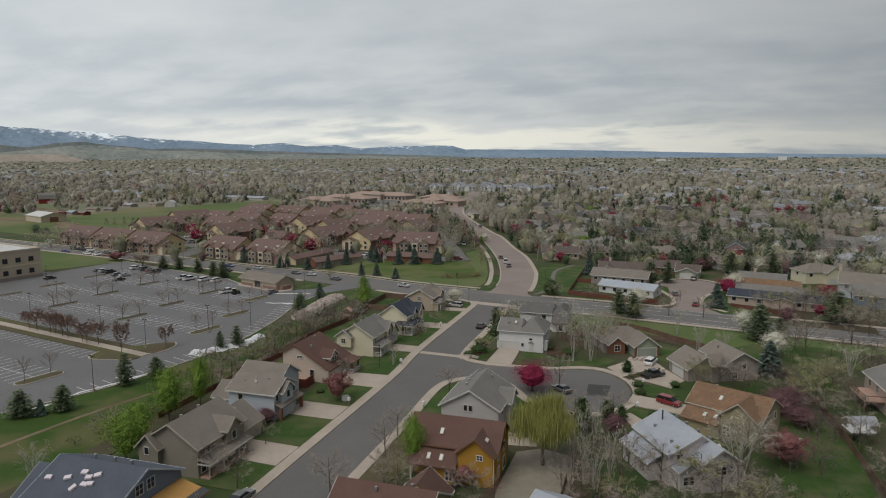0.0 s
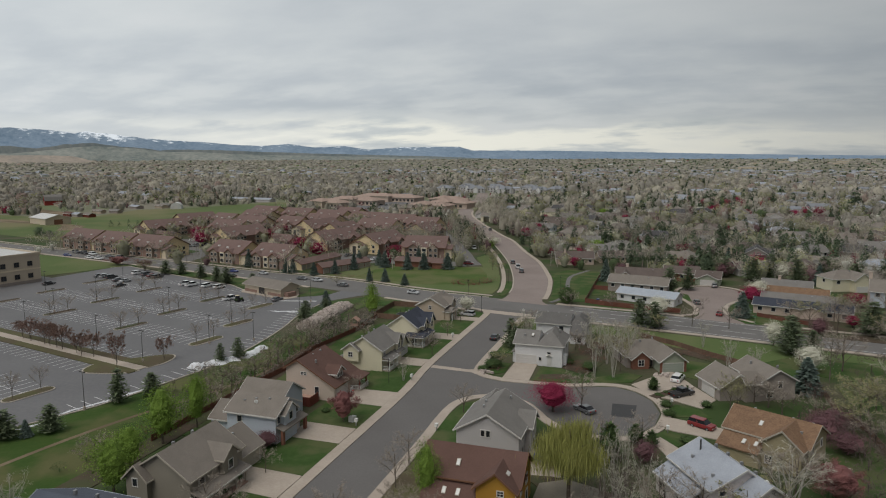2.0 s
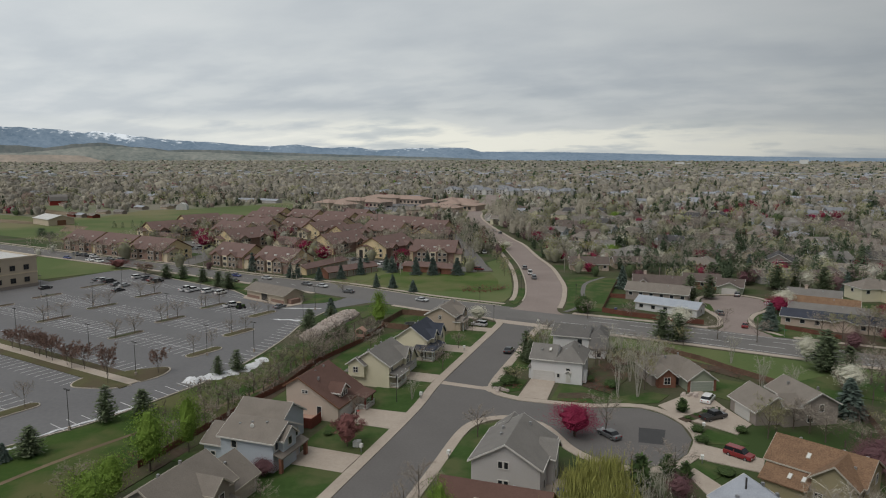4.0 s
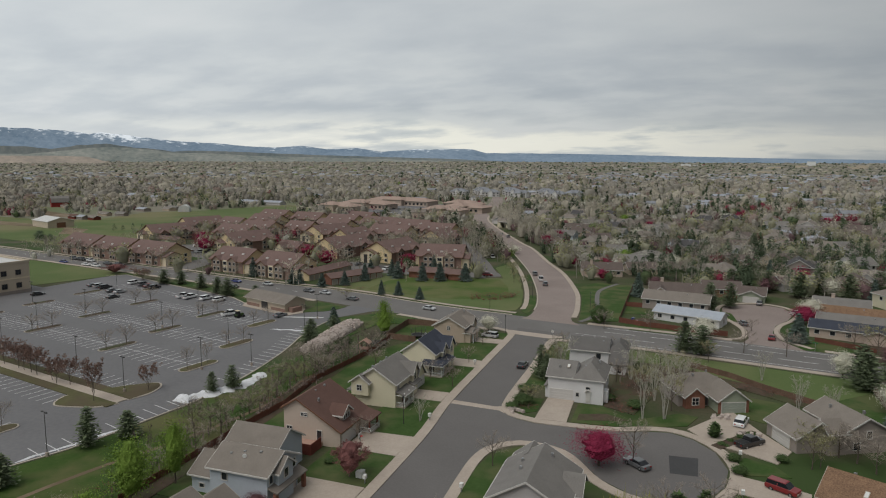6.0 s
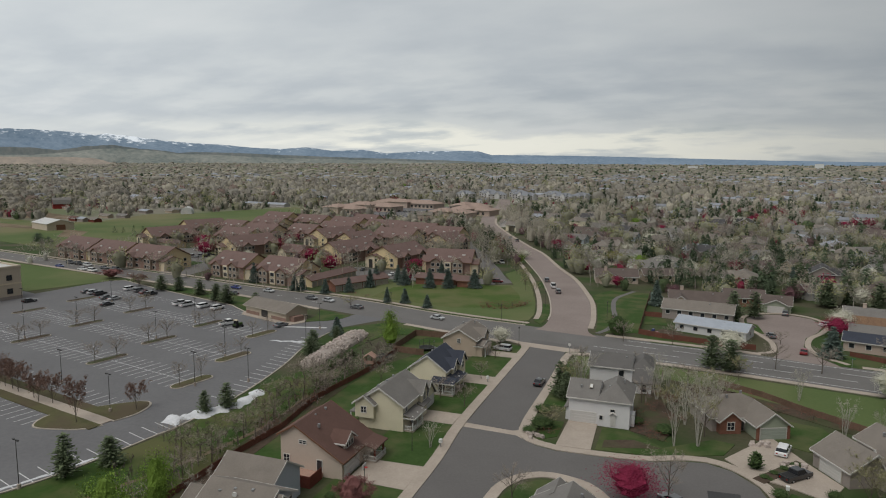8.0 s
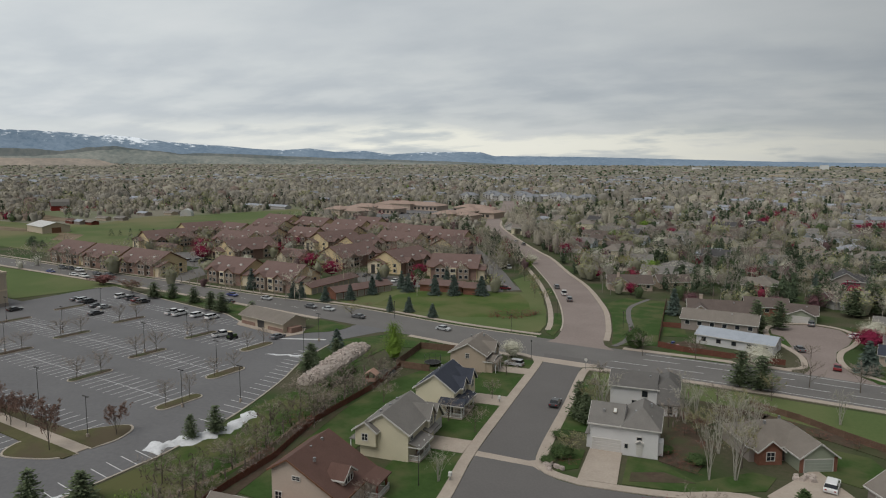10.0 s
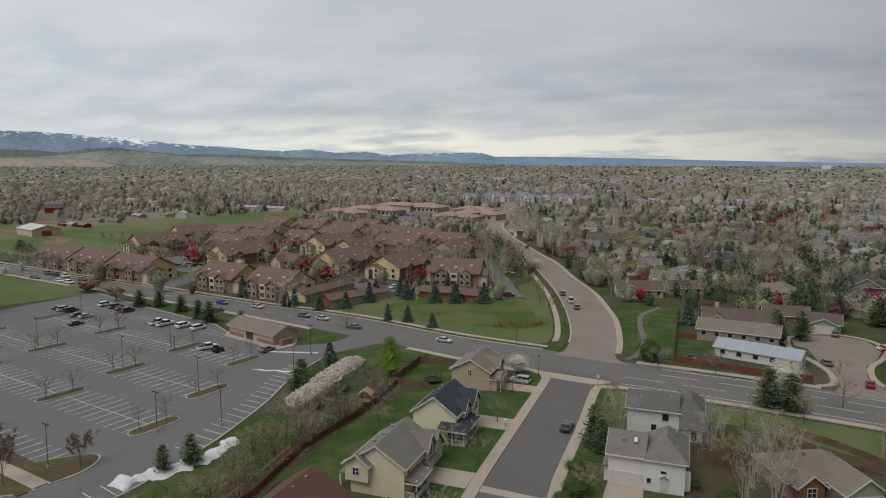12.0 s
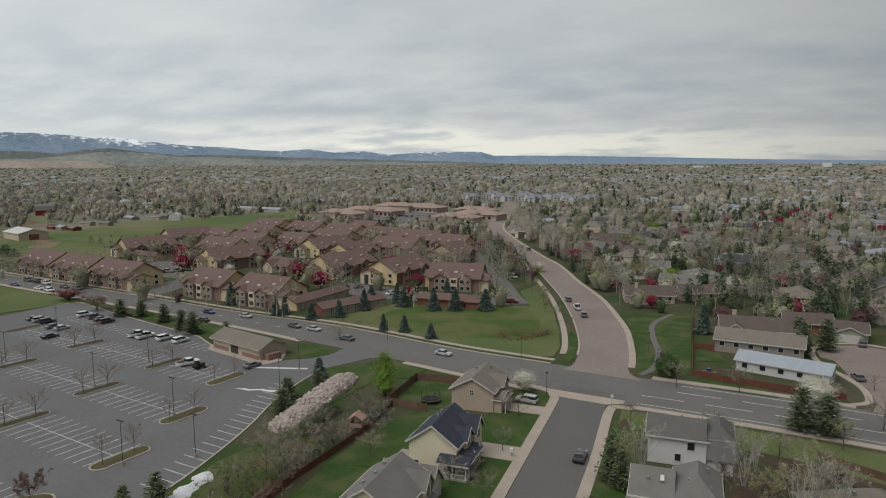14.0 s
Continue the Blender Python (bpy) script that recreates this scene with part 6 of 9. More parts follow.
# ---- vehicles ----
def car(kind, colour, label, full=True):
    t = thing("car" if kind != "pickup" else "pickup_truck", label, "car" if kind != "pickup" else "pickup")
    p = CAR[colour]
    if kind == "sedan":
        ln, w, belt, top = 4.7, 1.84, 0.92, 1.42
        side = [(-2.3, 0.32), (2.3, 0.32), (2.35, 0.6), (2.2, 0.78), (1.0, belt), (-1.5, belt + 0.02), (-2.25, 0.9), (-2.35, 0.6)]
        cab, roof = (-1.75, 1.15), (-1.0, 0.35)
    elif kind == "suv":
        ln, w, belt, top = 4.8, 1.95, 1.08, 1.75
        side = [(-2.35, 0.38), (2.35, 0.38), (2.4, 0.7), (2.3, 0.95), (1.15, belt), (-2.25, belt + 0.02), (-2.4, 0.8)]
        cab, roof = (-2.25, 1.3), (-2.05, 0.55)
    else:
        ln, w, belt, top = 5.7, 2.0, 1.1, 1.85
        side = [(-2.8, 0.45), (2.8, 0.45), (2.85, 0.8), (2.75, 1.02), (1.6, belt), (-0.7, belt), (-0.72, 1.12), (-2.8, 1.12)]
        cab, roof = (-0.75, 1.65), (-0.6, 0.9)
    hw = w / 2
    s = Shape()
    k = len(side)
    rings = [(-hw, 0.9), (-hw * 0.93, 1.0), (hw * 0.93, 1.0), (hw, 0.9)]
    for y, q in rings:
        s.v += [(x * (0.985 if q < 1 else 1), y, 0.32 + (z - 0.32) * (0.93 if q < 1 else 1)) for x, z in side]
    for r in range(3):
        for i in range(k):
            j = (i + 1) % k
            s.f.append((r * k + i, r * k + j, (r + 1) * k + j, (r + 1) * k + i))
    s.f += [tuple(range(k))[::-1], tuple(range(3 * k, 4 * k))]
    body = part("body", s, p, t)
    if kind == "pickup":
        part("bed", Shape().box(-2.7, -hw + 0.14, 1.0, -0.85, hw - 0.14, 1.13), M["tyre"], t, "open black load bed")
    b0, b1, r0, r1 = cab[0], cab[1], roof[0], roof[1]
    part("window_band", Shape().solid([(b0, -hw * 0.93, belt), (b1, -hw * 0.93, belt - 0.03), (b1, hw * 0.93, belt - 0.03), (b0, hw * 0.93, belt)],
                                  [(r0, -hw * 0.78, top - 0.04), (r1, -hw * 0.78, top - 0.04), (r1, hw * 0.78, top - 0.04), (r0, hw * 0.78, top - 0.04)]), M["car_glass"], t)
    part("roof", Shape().solid([(r0 - 0.05, -hw * 0.8, top - 0.06), (r1 + 0.08, -hw * 0.8, top - 0.06), (r1 + 0.08, hw * 0.8, top - 0.06), (r0 - 0.05, hw * 0.8, top - 0.06)],
                               [(r0 + 0.05, -hw * 0.7, top + 0.02), (r1 - 0.08, -hw * 0.7, top + 0.02), (r1 - 0.08, hw * 0.7, top + 0.02), (r0 + 0.05, hw * 0.7, top + 0.02)]), p, t)
    if kind == "suv":
        for x in (-0.55,):
            part("pillar", Shape().box(x - 0.06, -hw * 0.93, belt, x + 0.06, hw * 0.93, top - 0.3), p, t)
    for x in (-ln * 0.29, ln * 0.30):
        for sy in (-1, 1):
            wl = part("wheel", Shape().tube((x, sy * (hw - 0.24), 0.34), (x, sy * (hw + 0.01), 0.34), 0.34, 0.34, 12), M["tyre"], t)
            if full:
                part("rim", Shape().tube((x, sy * (hw + 0.005), 0.34), (x, sy * (hw + 0.03), 0.34), 0.2, 0.18, 8), M["rim"], wl)
    xf, xb = max(q[0] for q in side), min(q[0] for q in side)
    for sy in (-0.62, 0.62) if full else ():
        part("headlight", Shape().box(xf - 0.12, sy - 0.16, 0.62, xf + 0.02, sy + 0.16, 0.78), M["lens"], t)
        part("tail_light", Shape().box(xb - 0.02, sy - 0.14, 0.68, xb + 0.1, sy + 0.14, 0.86), M["lens_red"], t)
    return t


WORD = {"white": "white", "black": "black", "grey": "dark grey", "silver": "silver", "red": "bright red", "blue": "deep blue", "maroon": "maroon"}
PROTO = {}


def park_car(kind, colour, x, y, rz, where="parked in a car park bay", full=True):
    key = (kind, colour, full)
    label = f"{WORD[colour]} {'estate' if kind == 'suv' else 'saloon' if kind == 'sedan' else 'pickup'} {'car' if kind != 'pickup' else 'truck'} {where}"
    m = pose(x, y, 0.03 if abs(x) < 200 else 0.03, 0, 0, rz)
    if key not in PROTO:
        PROTO[key] = car(kind, colour, label, full)
        PROTO[key].matrix_basis = m
        return PROTO[key]
    c = copy_thing(PROTO[key], m)
    return tagged(c, label)


ne = 78.0
for kind, colour, x, y in (("pickup", "white", -125.0, 67.5), ("pickup", "white", -121.5, 66.8), ("suv", "white", -114.8, 67.0), ("suv", "white", -108.6, 66.4), ("suv", "white", -161.5, 82), ("suv", "grey", -155.5, 80.6), ("sedan", "maroon", -151.2, 79.0),
                           ("suv", "black", -146.8, 77.0), ("sedan", "grey", -172.5, 72.5), ("suv", "silver", -168.5, 71.6), ("suv", "black", -164.5, 70.6), ("sedan", "grey", -157, 66.5), ("sedan", "silver", -152.8, 66.0), ("sedan", "black", -147.5, 57.5),
                           ("pickup", "white", -91.5, 49.5), ("sedan", "grey", -75.5, 53.5)):
    park_car(kind, colour, x, y, ne if (x, y) != (-91.5, 49.5) else 65)
park_car("sedan", "black", -177, 52, 78)
for kind, colour, x, y, rz in (("sedan", "blue", -125.9, 99.5, -13), ("sedan", "black", -119.5, 89.0, 167), ("sedan", "silver", -110.4, 98.6, -13), ("sedan", "grey", -88.1, 92.3, -13), ("sedan", "silver", -80.3, 90.8, -13),
                               ("sedan", "grey", -65.8, 84.4, 167), ("sedan", "silver", -34.8, 79.4, -13), ("sedan", "blue", -235.4, 114.5, -11), ("suv", "grey", -239.7, 124.2, -11), ("suv", "black", -233, 123, -11), ("suv", "white", -226, 121.6, -11), ("sedan", "grey", -212, 118.0, -11),
                               ("suv", "grey", -203, 116.2, -11), ("sedan", "white", -218.4, 111.8, -11), ("suv", "white", -210.8, 110.2, -11), ("suv", "grey", -7.0, 137.0, 105), ("pickup", "white", -10.8, 147.5, 106), ("suv", "grey", -16, 160, 108), ("sedan", "silver", -70, 310, 115), ("suv", "grey", -62, 296, 115)):
    park_car(kind, colour, x, y, rz, "beside the kerb of the road")
for kind, colour, x, y, rz in (("sedan", "black", 8.6, 28.4, 88), ("suv", "red", 59.5, -19.4, -30), ("pickup", "black", 56.2, -2.9, 45), ("suv", "white", 55.6, 7.0, 74), ("sedan", "red", 68.6, 77.5, 80), ("sedan", "grey", 62.4, 93, 100),
                               ("suv", "silver", -6.2, 52.2, 170), ("sedan", "grey", 0.9, -77.6, 88), ("suv", "grey", 70, 126.4, 80), ("sedan", "white", 80, 114, 30), ("sedan", "grey", 38.2, -18, 140)):
    park_car(kind, colour, x, y, rz, "parked by a house")
rng = random.Random(5)
for x, y, rz in ((-201, 163, 70), (-198, 166, 70), (-195, 169, 70), (-187, 160, 160), (-219, 190, 30), (-216, 186, 30), (-34.5, 150, 10), (-44, 165, 110), (-47, 203, 115), (-50, 208, 115), (-53, 213, 115), (-58.6, 227, 115), (-76, 148, -10), (-82, 150, 80), (-105, 156, 80), (-170, 155, 60), (-100, 158, 75)):
    park_car(rng.choice(("sedan", "suv", "pickup")), rng.choice(("white", "grey", "silver", "maroon", "black")), x, y, rz, "parked by the apartments", False)
for i in range(22):
    park_car(rng.choice(("sedan", "suv")), rng.choice(("white", "grey", "silver", "black")), -250 + 62 * (i % 11) / 10, 445 + 60 * (i // 11) + rng.uniform(-2, 2) - 1.2 * (i % 11), 80, "parked at the commercial yard", False)
tr = thing("compact_tractor", "small olive utility tractor standing in a bay", "tractor", -87.0, 48.2, 0.03, 70)
part("body", Shape().box(-0.3, -0.4, 0.5, 1.4, 0.4, 1.3).box(-1.2, -0.7, 0.6, -0.3, 0.7, 1.1), L["dark"], tr)
part("cab", Shape().solid([(-1.1, -0.65, 1.1), (-0.1, -0.65, 1.1), (-0.1, 0.65, 1.1), (-1.1, 0.65, 1.1)], [(-1.0, -0.6, 2.2), (-0.25, -0.6, 2.2), (-0.25, 0.6, 2.2), (-1.0, 0.6, 2.2)]), M["car_glass"], tr)
part("cab_roof", Shape().box(-1.15, -0.7, 2.2, -0.1, 0.7, 2.32), W["stucco_pale"], tr)
for x, r in ((-0.8, 0.6), (1.0, 0.42)):
    for sy in (-1, 1):
        part("wheel", Shape().tube((x, sy * 0.6, r), (x, sy * 0.9, r), r, r, 12), M["tyre"], tr)

# ---- trees and shrubs ----
def tri_soup(p, a, b):
    """Thin quads: centre p, half axes a and b, all of shape (n, 3)."""
    n = len(p)
    v = np.stack([p - a, p - b, p + a, p + b], 1).reshape(-1, 3)
    f = np.arange(4 * n).reshape(-1, 4)
    return v, f


def unit(v):
    return v / np.maximum(np.linalg.norm(v, axis=1, keepdims=True), 1e-6)


def leafy_soup(r, h, w, clumps, per, size, base=0.25, cone=False):
    """A crown of clumps of small leaves filling a rounded or conical outline, 1 piece per leaf."""
    d = unit(r.normal(size=(clumps, 3)))
    rad = r.uniform(0.35, 1.0, (clumps, 1)) ** 0.5
    c = d * rad * np.array([w * 0.42, w * 0.42, h * (1 - base) * 0.44])
    c[:, 2] += h * (base + (1 - base) * 0.5)
    if cone:
        k = np.clip(1.25 - (c[:, 2:3] - h * base) / (h * (1 - base)), 0.08, 1.0)
        c[:, :2] *= k * 1.15
    cs = w * 0.17 * r.uniform(0.6, 1.3, (clumps, 1, 1))
    p = (c[:, None, :] + r.normal(size=(clumps, per, 3)) * cs * np.array([0.62, 0.62, 0.5])).reshape(-1, 3)
    n = len(p)
    a = unit(r.normal(size=(n, 3)))
    b = unit(np.cross(a, r.normal(size=(n, 3))))
    s = size * r.uniform(0.6, 1.4, (n, 1))
    return tri_soup(p, a * s, b * s * 0.6)


def conifer_soup(r, h, w, levels, around, droop, rnd, size):
    P, A, B = [], [], []
    for i in range(levels):
        q = (i + r.uniform(0, 0.6)) / levels
        z = h * (0.06 + 0.92 * q)
        rad = w / 2 * (1 - q) ** (0.5 if rnd else 0.9) * (0.75 + 0.25 * min(1, q * 8)) + 0.12
        m = max(5, int(around * (0.35 + 0.65 * (1 - q))))
        for j in range(m):
            t = 2 * math.pi * (j + r.uniform(0, 1)) / m
            out = np.array([math.cos(t), math.sin(t), 0])
            rr = rad * (r.uniform(0.45, 1.25) if rnd else r.uniform(0.72, 1.12))
            for f in (0.45, 0.72, 0.97):
                c = out * rr * f + np.array([0, 0, z - droop * rr * f * f + r.uniform(-0.1, 0.1)])
                ax = out * size * (1.1 if f > 0.9 else 1.3) + np.array([0, 0, -droop * size * 0.8]) + r.normal(size=3) * 0.06
                sd = np.array([-out[1], out[0], 0]) * size * r.uniform(0.45, 0.8) + r.normal(size=3) * 0.1
                P.append(c), A.append(ax), B.append(sd)
    return tri_soup(np.array(P), np.array(A), np.array(B))


def core_shape(r, h, w, base, cone):
    """The dense inside of a crown: an uneven closed body."""
    s = Shape()
    rings, around = 7, 11
    rows = []
    for i in range(rings):
        q = i / (rings - 1)
        z = h * (base + (1 - base) * (0.04 + 0.9 * q))
        rad = w / 2 * ((1 - q) ** 0.8 * min(1, 0.55 + q * 3) if cone else math.sin(math.pi * (0.12 + 0.80 * q)) ** 0.8)
        rows.append([(rad * k * math.cos(2 * math.pi * j / around + i * 0.3), rad * k * math.sin(2 * math.pi * j / around + i * 0.3), z + float(r.uniform(-0.2, 0.2))) for j in range(around) for k in (float(r.uniform(0.72, 1.12)),)])
    for a, b in zip(rows, rows[1:]):
        n = len(s.v)
        s.v += a + b
        s.f += [(n + j, n + (j + 1) % around, n + around + (j + 1) % around, n + around + j) for j in range(around)]
    return s.poly(rows[0][::-1]).poly(rows[-1])


def branches(r, h, w, trunk_frac, limbs, subs, twigs, fine, lift, thick=1.0):
    """Limbs as tapered tubes and lists of thin twigs for a leafless tree."""
    wood = Shape()
    wood.tube((0, 0, 0), (0.05, 0, h * trunk_frac), h * 0.014, h * 0.010)
    wood.tube((0.05, 0, h * trunk_frac), (0.0, 0.15, h * 0.78), h * 0.010, h * 0.003, 5)
    P, A, B = [], [], []

    def twig(p, q, wd):
        p, q = np.array(p), np.array(q)
        d = q - p
        s = np.cross(d, r.normal(size=3))
        s = s / (np.linalg.norm(s) + 1e-6) * wd * thick
        P.append((p + q) / 2), A.append(d / 2), B.append(s)

    for i in range(limbs):
        t = 2 * math.pi * (i * 0.618 + r.uniform(-0.06, 0.06))
        q = i / limbs
        z0 = h * (trunk_frac * 0.8 + (0.62 - trunk_frac * 0.6) * q)
        ln = (w / 2) * (1.12 - 0.55 * q) * r.uniform(0.85, 1.12)
        rise = lift * ln * r.uniform(0.8, 1.3) + 0.12 * h * (1 - q)
        p0 = np.array([0, 0, z0])
        pm = np.array([math.cos(t) * ln * 0.5, math.sin(t) * ln * 0.5, z0 + rise * 0.62])
        p1 = np.array([math.cos(t + 0.15) * ln, math.sin(t + 0.15) * ln, min(h * 0.98, z0 + rise)])
        wood.tube(p0, pm, h * 0.0052, h * 0.0034, 4)
        wood.tube(pm, p1, h * 0.0034, h * 0.0014, 4)
        for j in range(subs):
            f = 0.3 + 0.7 * (j + r.uniform(0, 1)) / subs
            b0 = pm + (p1 - pm) * (f - 0.5) * 2 if f > 0.5 else p0 + (pm - p0) * f * 2
            dr = unit(np.array([[math.cos(t) * 0.6, math.sin(t) * 0.6, 0.75]]) + r.normal(size=(1, 3)) * 0.55)[0]
            bl = ln * r.uniform(0.32, 0.55) * (1.15 - 0.4 * f)
            b1 = b0 + dr * bl
            twig(b0, b1, 0.020)
            for k in range(twigs):
                c0 = b0 + (b1 - b0) * r.uniform(0.25, 1.0)
                d2 = unit(dr[None] * 0.8 + r.normal(size=(1, 3)) * 0.6 + np.array([[0, 0, 0.25]]))[0]
                c1 = c0 + d2 * bl * r.uniform(0.35, 0.6)
                twig(c0, c1, 0.013)
                for m in range(fine):
                    e0 = c0 + (c1 - c0) * r.uniform(0.2, 1.0)
                    d3 = unit(d2[None] + r.normal(size=(1, 3)) * 0.7)[0]
                    twig(e0, e0 + d3 * bl * r.uniform(0.25, 0.5), 0.0105)
    return wood, tri_soup(np.array(P), np.array(A), np.array(B)), np.array(P)


TREE = {}


def grow(kind, seed):
    """A prototype tree about ten metres high: trunk and crown, parts of one thing."""
    r = np.random.default_rng(seed)
    h, w = 10.0, 7.0
    names = {"spruce": ("spruce_tree", "blue-green spruce with layered drooping branches"), "pine": ("pine_tree", "dark green pine with a dense rounded crown"), "red": ("crabapple_tree", "crimson-leaved ornamental tree in full colour"),
             "white": ("pear_tree", "round ornamental tree covered in white blossom"), "fresh": ("leafy_tree", "tree in bright fresh spring leaf"), "willow": ("willow_tree", "weeping willow hung with yellow-green strands"),
             "birch": ("aspen_tree", "leafless pale-barked tree with thin upright twigs"), "bare": ("bare_tree", "leafless grey-brown tree with fine twigs"), "bud": ("budding_tree", "tree just budding in pale olive"),
             "plum": ("plum_tree", "dull purple-leaved ornamental tree"), "coral": ("budding_tree", "rounded tree with coral red buds"), "cone": ("leafy_tree", "tall conical tree in bright green leaf"),
             "shrub": ("shrub", "dense dark green shrub"), "russet": ("shrub", "low russet shrub without leaves"), "rust": ("bare_tree", "small upright tree with rust-brown leaves"), "juniper": ("juniper", "dark upright juniper shrub")}
    nm, label = names[kind]
    t = thing(nm, label, "shrub" if nm in ("shrub", "juniper") else "tree")
    trunk = Shape().tube((0, 0, -0.1), (0.05, 0.02, h * 0.35), 0.2, 0.15, 7).tube((0.05, 0.02, h * 0.35), (0, 0, h * 0.8), 0.15, 0.04, 6)
    for i in range(6):
        a = i * 1.05
        trunk.tube((0, 0, h * (0.25 + 0.07 * i)), (math.cos(a) * 1.9, math.sin(a) * 1.9, h * (0.42 + 0.07 * i)), 0.09, 0.03, 4)
    bark, cover = M["bark"], None
    if kind in ("bare", "birch", "coral", "rust", "bud", "russet"):
        spec = {"bare": (0.2, 9, 8, 6, 4, 0.8), "birch": (0.14, 11, 6, 5, 2, 1.9), "coral": (0.08, 12, 9, 8, 5, 0.8), "rust": (0.12, 10, 7, 6, 3, 1.4), "bud": (0.2, 10, 7, 6, 2, 0.95), "russet": (0.05, 10, 6, 6, 2, 0.8)}[kind]
        trunk, soup, ctr = branches(r, h, w, *spec, {"birch": 2.0, "bare": 1.35, "rust": 1.8}.get(kind, 1.2))
        bark = M["bark_pale"] if kind == "birch" else M["bark"]
        if kind == "birch":
            for ax, ay in ((1.1, 0.5), (-0.8, 0.9), (0.1, -1.1)):
                trunk.tube((ax * 0.2, ay * 0.2, 0), (ax * 0.8, ay * 0.8, h * 0.45), 0.13, 0.09, 5).tube((ax * 0.8, ay * 0.8, h * 0.45), (ax * 1.2, ay * 1.2, h * 0.86), 0.09, 0.03, 5)
        cover = L[{"bare": "twig", "birch": "twig_pale", "coral": "coral", "rust": "twig_red", "bud": "twig", "russet": "redgrass"}[kind]]
        if kind in ("bud", "coral", "rust"):
            pick = np.repeat(ctr, 2 if kind == "coral" else 1, 0)
            p = pick + r.normal(size=pick.shape) * 0.16
            a = unit(r.normal(size=p.shape))
            b = unit(np.cross(a, r.normal(size=p.shape)))
            s = r.uniform(0.04, 0.085, (len(p), 1)) * {"coral": 1.0, "rust": 2.2}.get(kind, 1.35)
            leaves = arrays("foliage", *tri_soup(p, a * s, b * s))
            part("foliage", leaves, L[{"bud": "bud", "coral": "coral", "rust": "rust"}[kind]], t)
        nm2 = "crown"
    elif kind in ("spruce", "pine"):
        soup = conifer_soup(r, h, 5.4, 20, 20, 0.42, False, 0.42) if kind == "spruce" else conifer_soup(r, h, 6.8, 19, 19, -0.12, True, 0.4)
        cover, nm2 = L[kind], "crown"
    elif kind == "juniper":
        soup = conifer_soup(r, h, 6.0, 14, 16, -0.5, True, 0.6)
        cover, nm2 = L["dark"], "crown"
    elif kind == "willow":
        n, boughs = 8000, 30
        d = unit(r.normal(size=(boughs, 3)) * np.array([1, 1, 0.6]))
        d[:, 2] = np.abs(d[:, 2])
        c = d * np.array([w * 0.40, w * 0.40, h * 0.36]) * r.uniform(0.35, 1.1, (boughs, 1)) + np.array([0, 0, h * 0.55])
        p = c[r.integers(0, boughs, n)] + r.normal(size=(n, 3)) * np.array([0.62, 0.62, 0.4])
        ln = r.uniform(0.3, 2.3, (n, 1)) * np.clip(p[:, 2:3] / h, 0.15, 1)
        p[:, 2:3] -= ln
        p[:, 2] = np.maximum(p[:, 2], 0.9)
        soup = tri_soup(p, np.concatenate([r.normal(0, 0.12, (n, 2)), -ln], 1), unit(r.normal(size=(n, 3)) * np.array([1, 1, 0.1])) * 0.026)
        cover, nm2 = L["willow"], "crown"
    else:
        base = {"fresh": 0.16, "cone": 0.08, "shrub": 0.0, "plum": 0.14}.get(kind, 0.2)
        soup = leafy_soup(r, h, w, 100, 18 if kind == "shrub" else 44 if kind in ("fresh", "cone") else 64, 0.12 if kind in ("fresh", "cone") else 0.095 if kind != "shrub" else 0.22, base, kind == "cone")
        cover, nm2 = L[{"cone": "fresh", "shrub": "dark"}.get(kind, kind)], "crown"
    size = {"red": 0.60, "white": 0.64, "plum": 0.6, "cone": 0.72, "shrub": 0.8, "fresh": 0.55, "pine": 0.42, "spruce": 0.6, "juniper": 0.7, "coral": 0.62}.get(kind)
    if size:
        low = {"coral": 0.16, "rust": 0.22, "russet": 0.05, "pine": 0.05, "spruce": 0.04, "shrub": 0.0, "juniper": 0.0, "cone": 0.08}.get(kind, 0.2)
        wide = {"spruce": 5.4, "pine": 6.8, "juniper": 6.0}.get(kind, w)
        part("inner_crown", core_shape(r, h * 0.93, wide * size, low, kind in ("spruce", "pine", "cone")), cover, t)
    part("trunk", trunk, bark, t)
    part(nm2, arrays(nm2, *soup), cover, t)
    return t


COUNT = {}


def tree(kind, x, y, h, w, rz=None):
    """Sets a tree of that height and width, taking turns between two grown forms."""
    i = COUNT.get(kind, 0)
    COUNT[kind] = i + 1
    key = (kind, i % 2)
    nom = {"spruce": 5.4, "pine": 6.8, "juniper": 6.0}.get(kind, 7.0)
    m = pose(x, y, 0, 0, 0, (i * 77) % 360 if rz is None else rz) @ Matrix.Diagonal((w / nom, w / nom, h / 10.0, 1))
    if key not in TREE:
        TREE[key] = grow(kind, 11 + len(TREE))
        TREE[key].matrix_basis = m
        return TREE[key]
    ob = copy_thing(TREE[key], pose(0, 0, 0))
    ob.matrix_basis = m
    return ob


def plant(kind, *spots):
    """Sets trees of one kind, each at x, y with its height and width."""
    for x, y, h, w in spots:
        tree(kind, x, y, h, w)


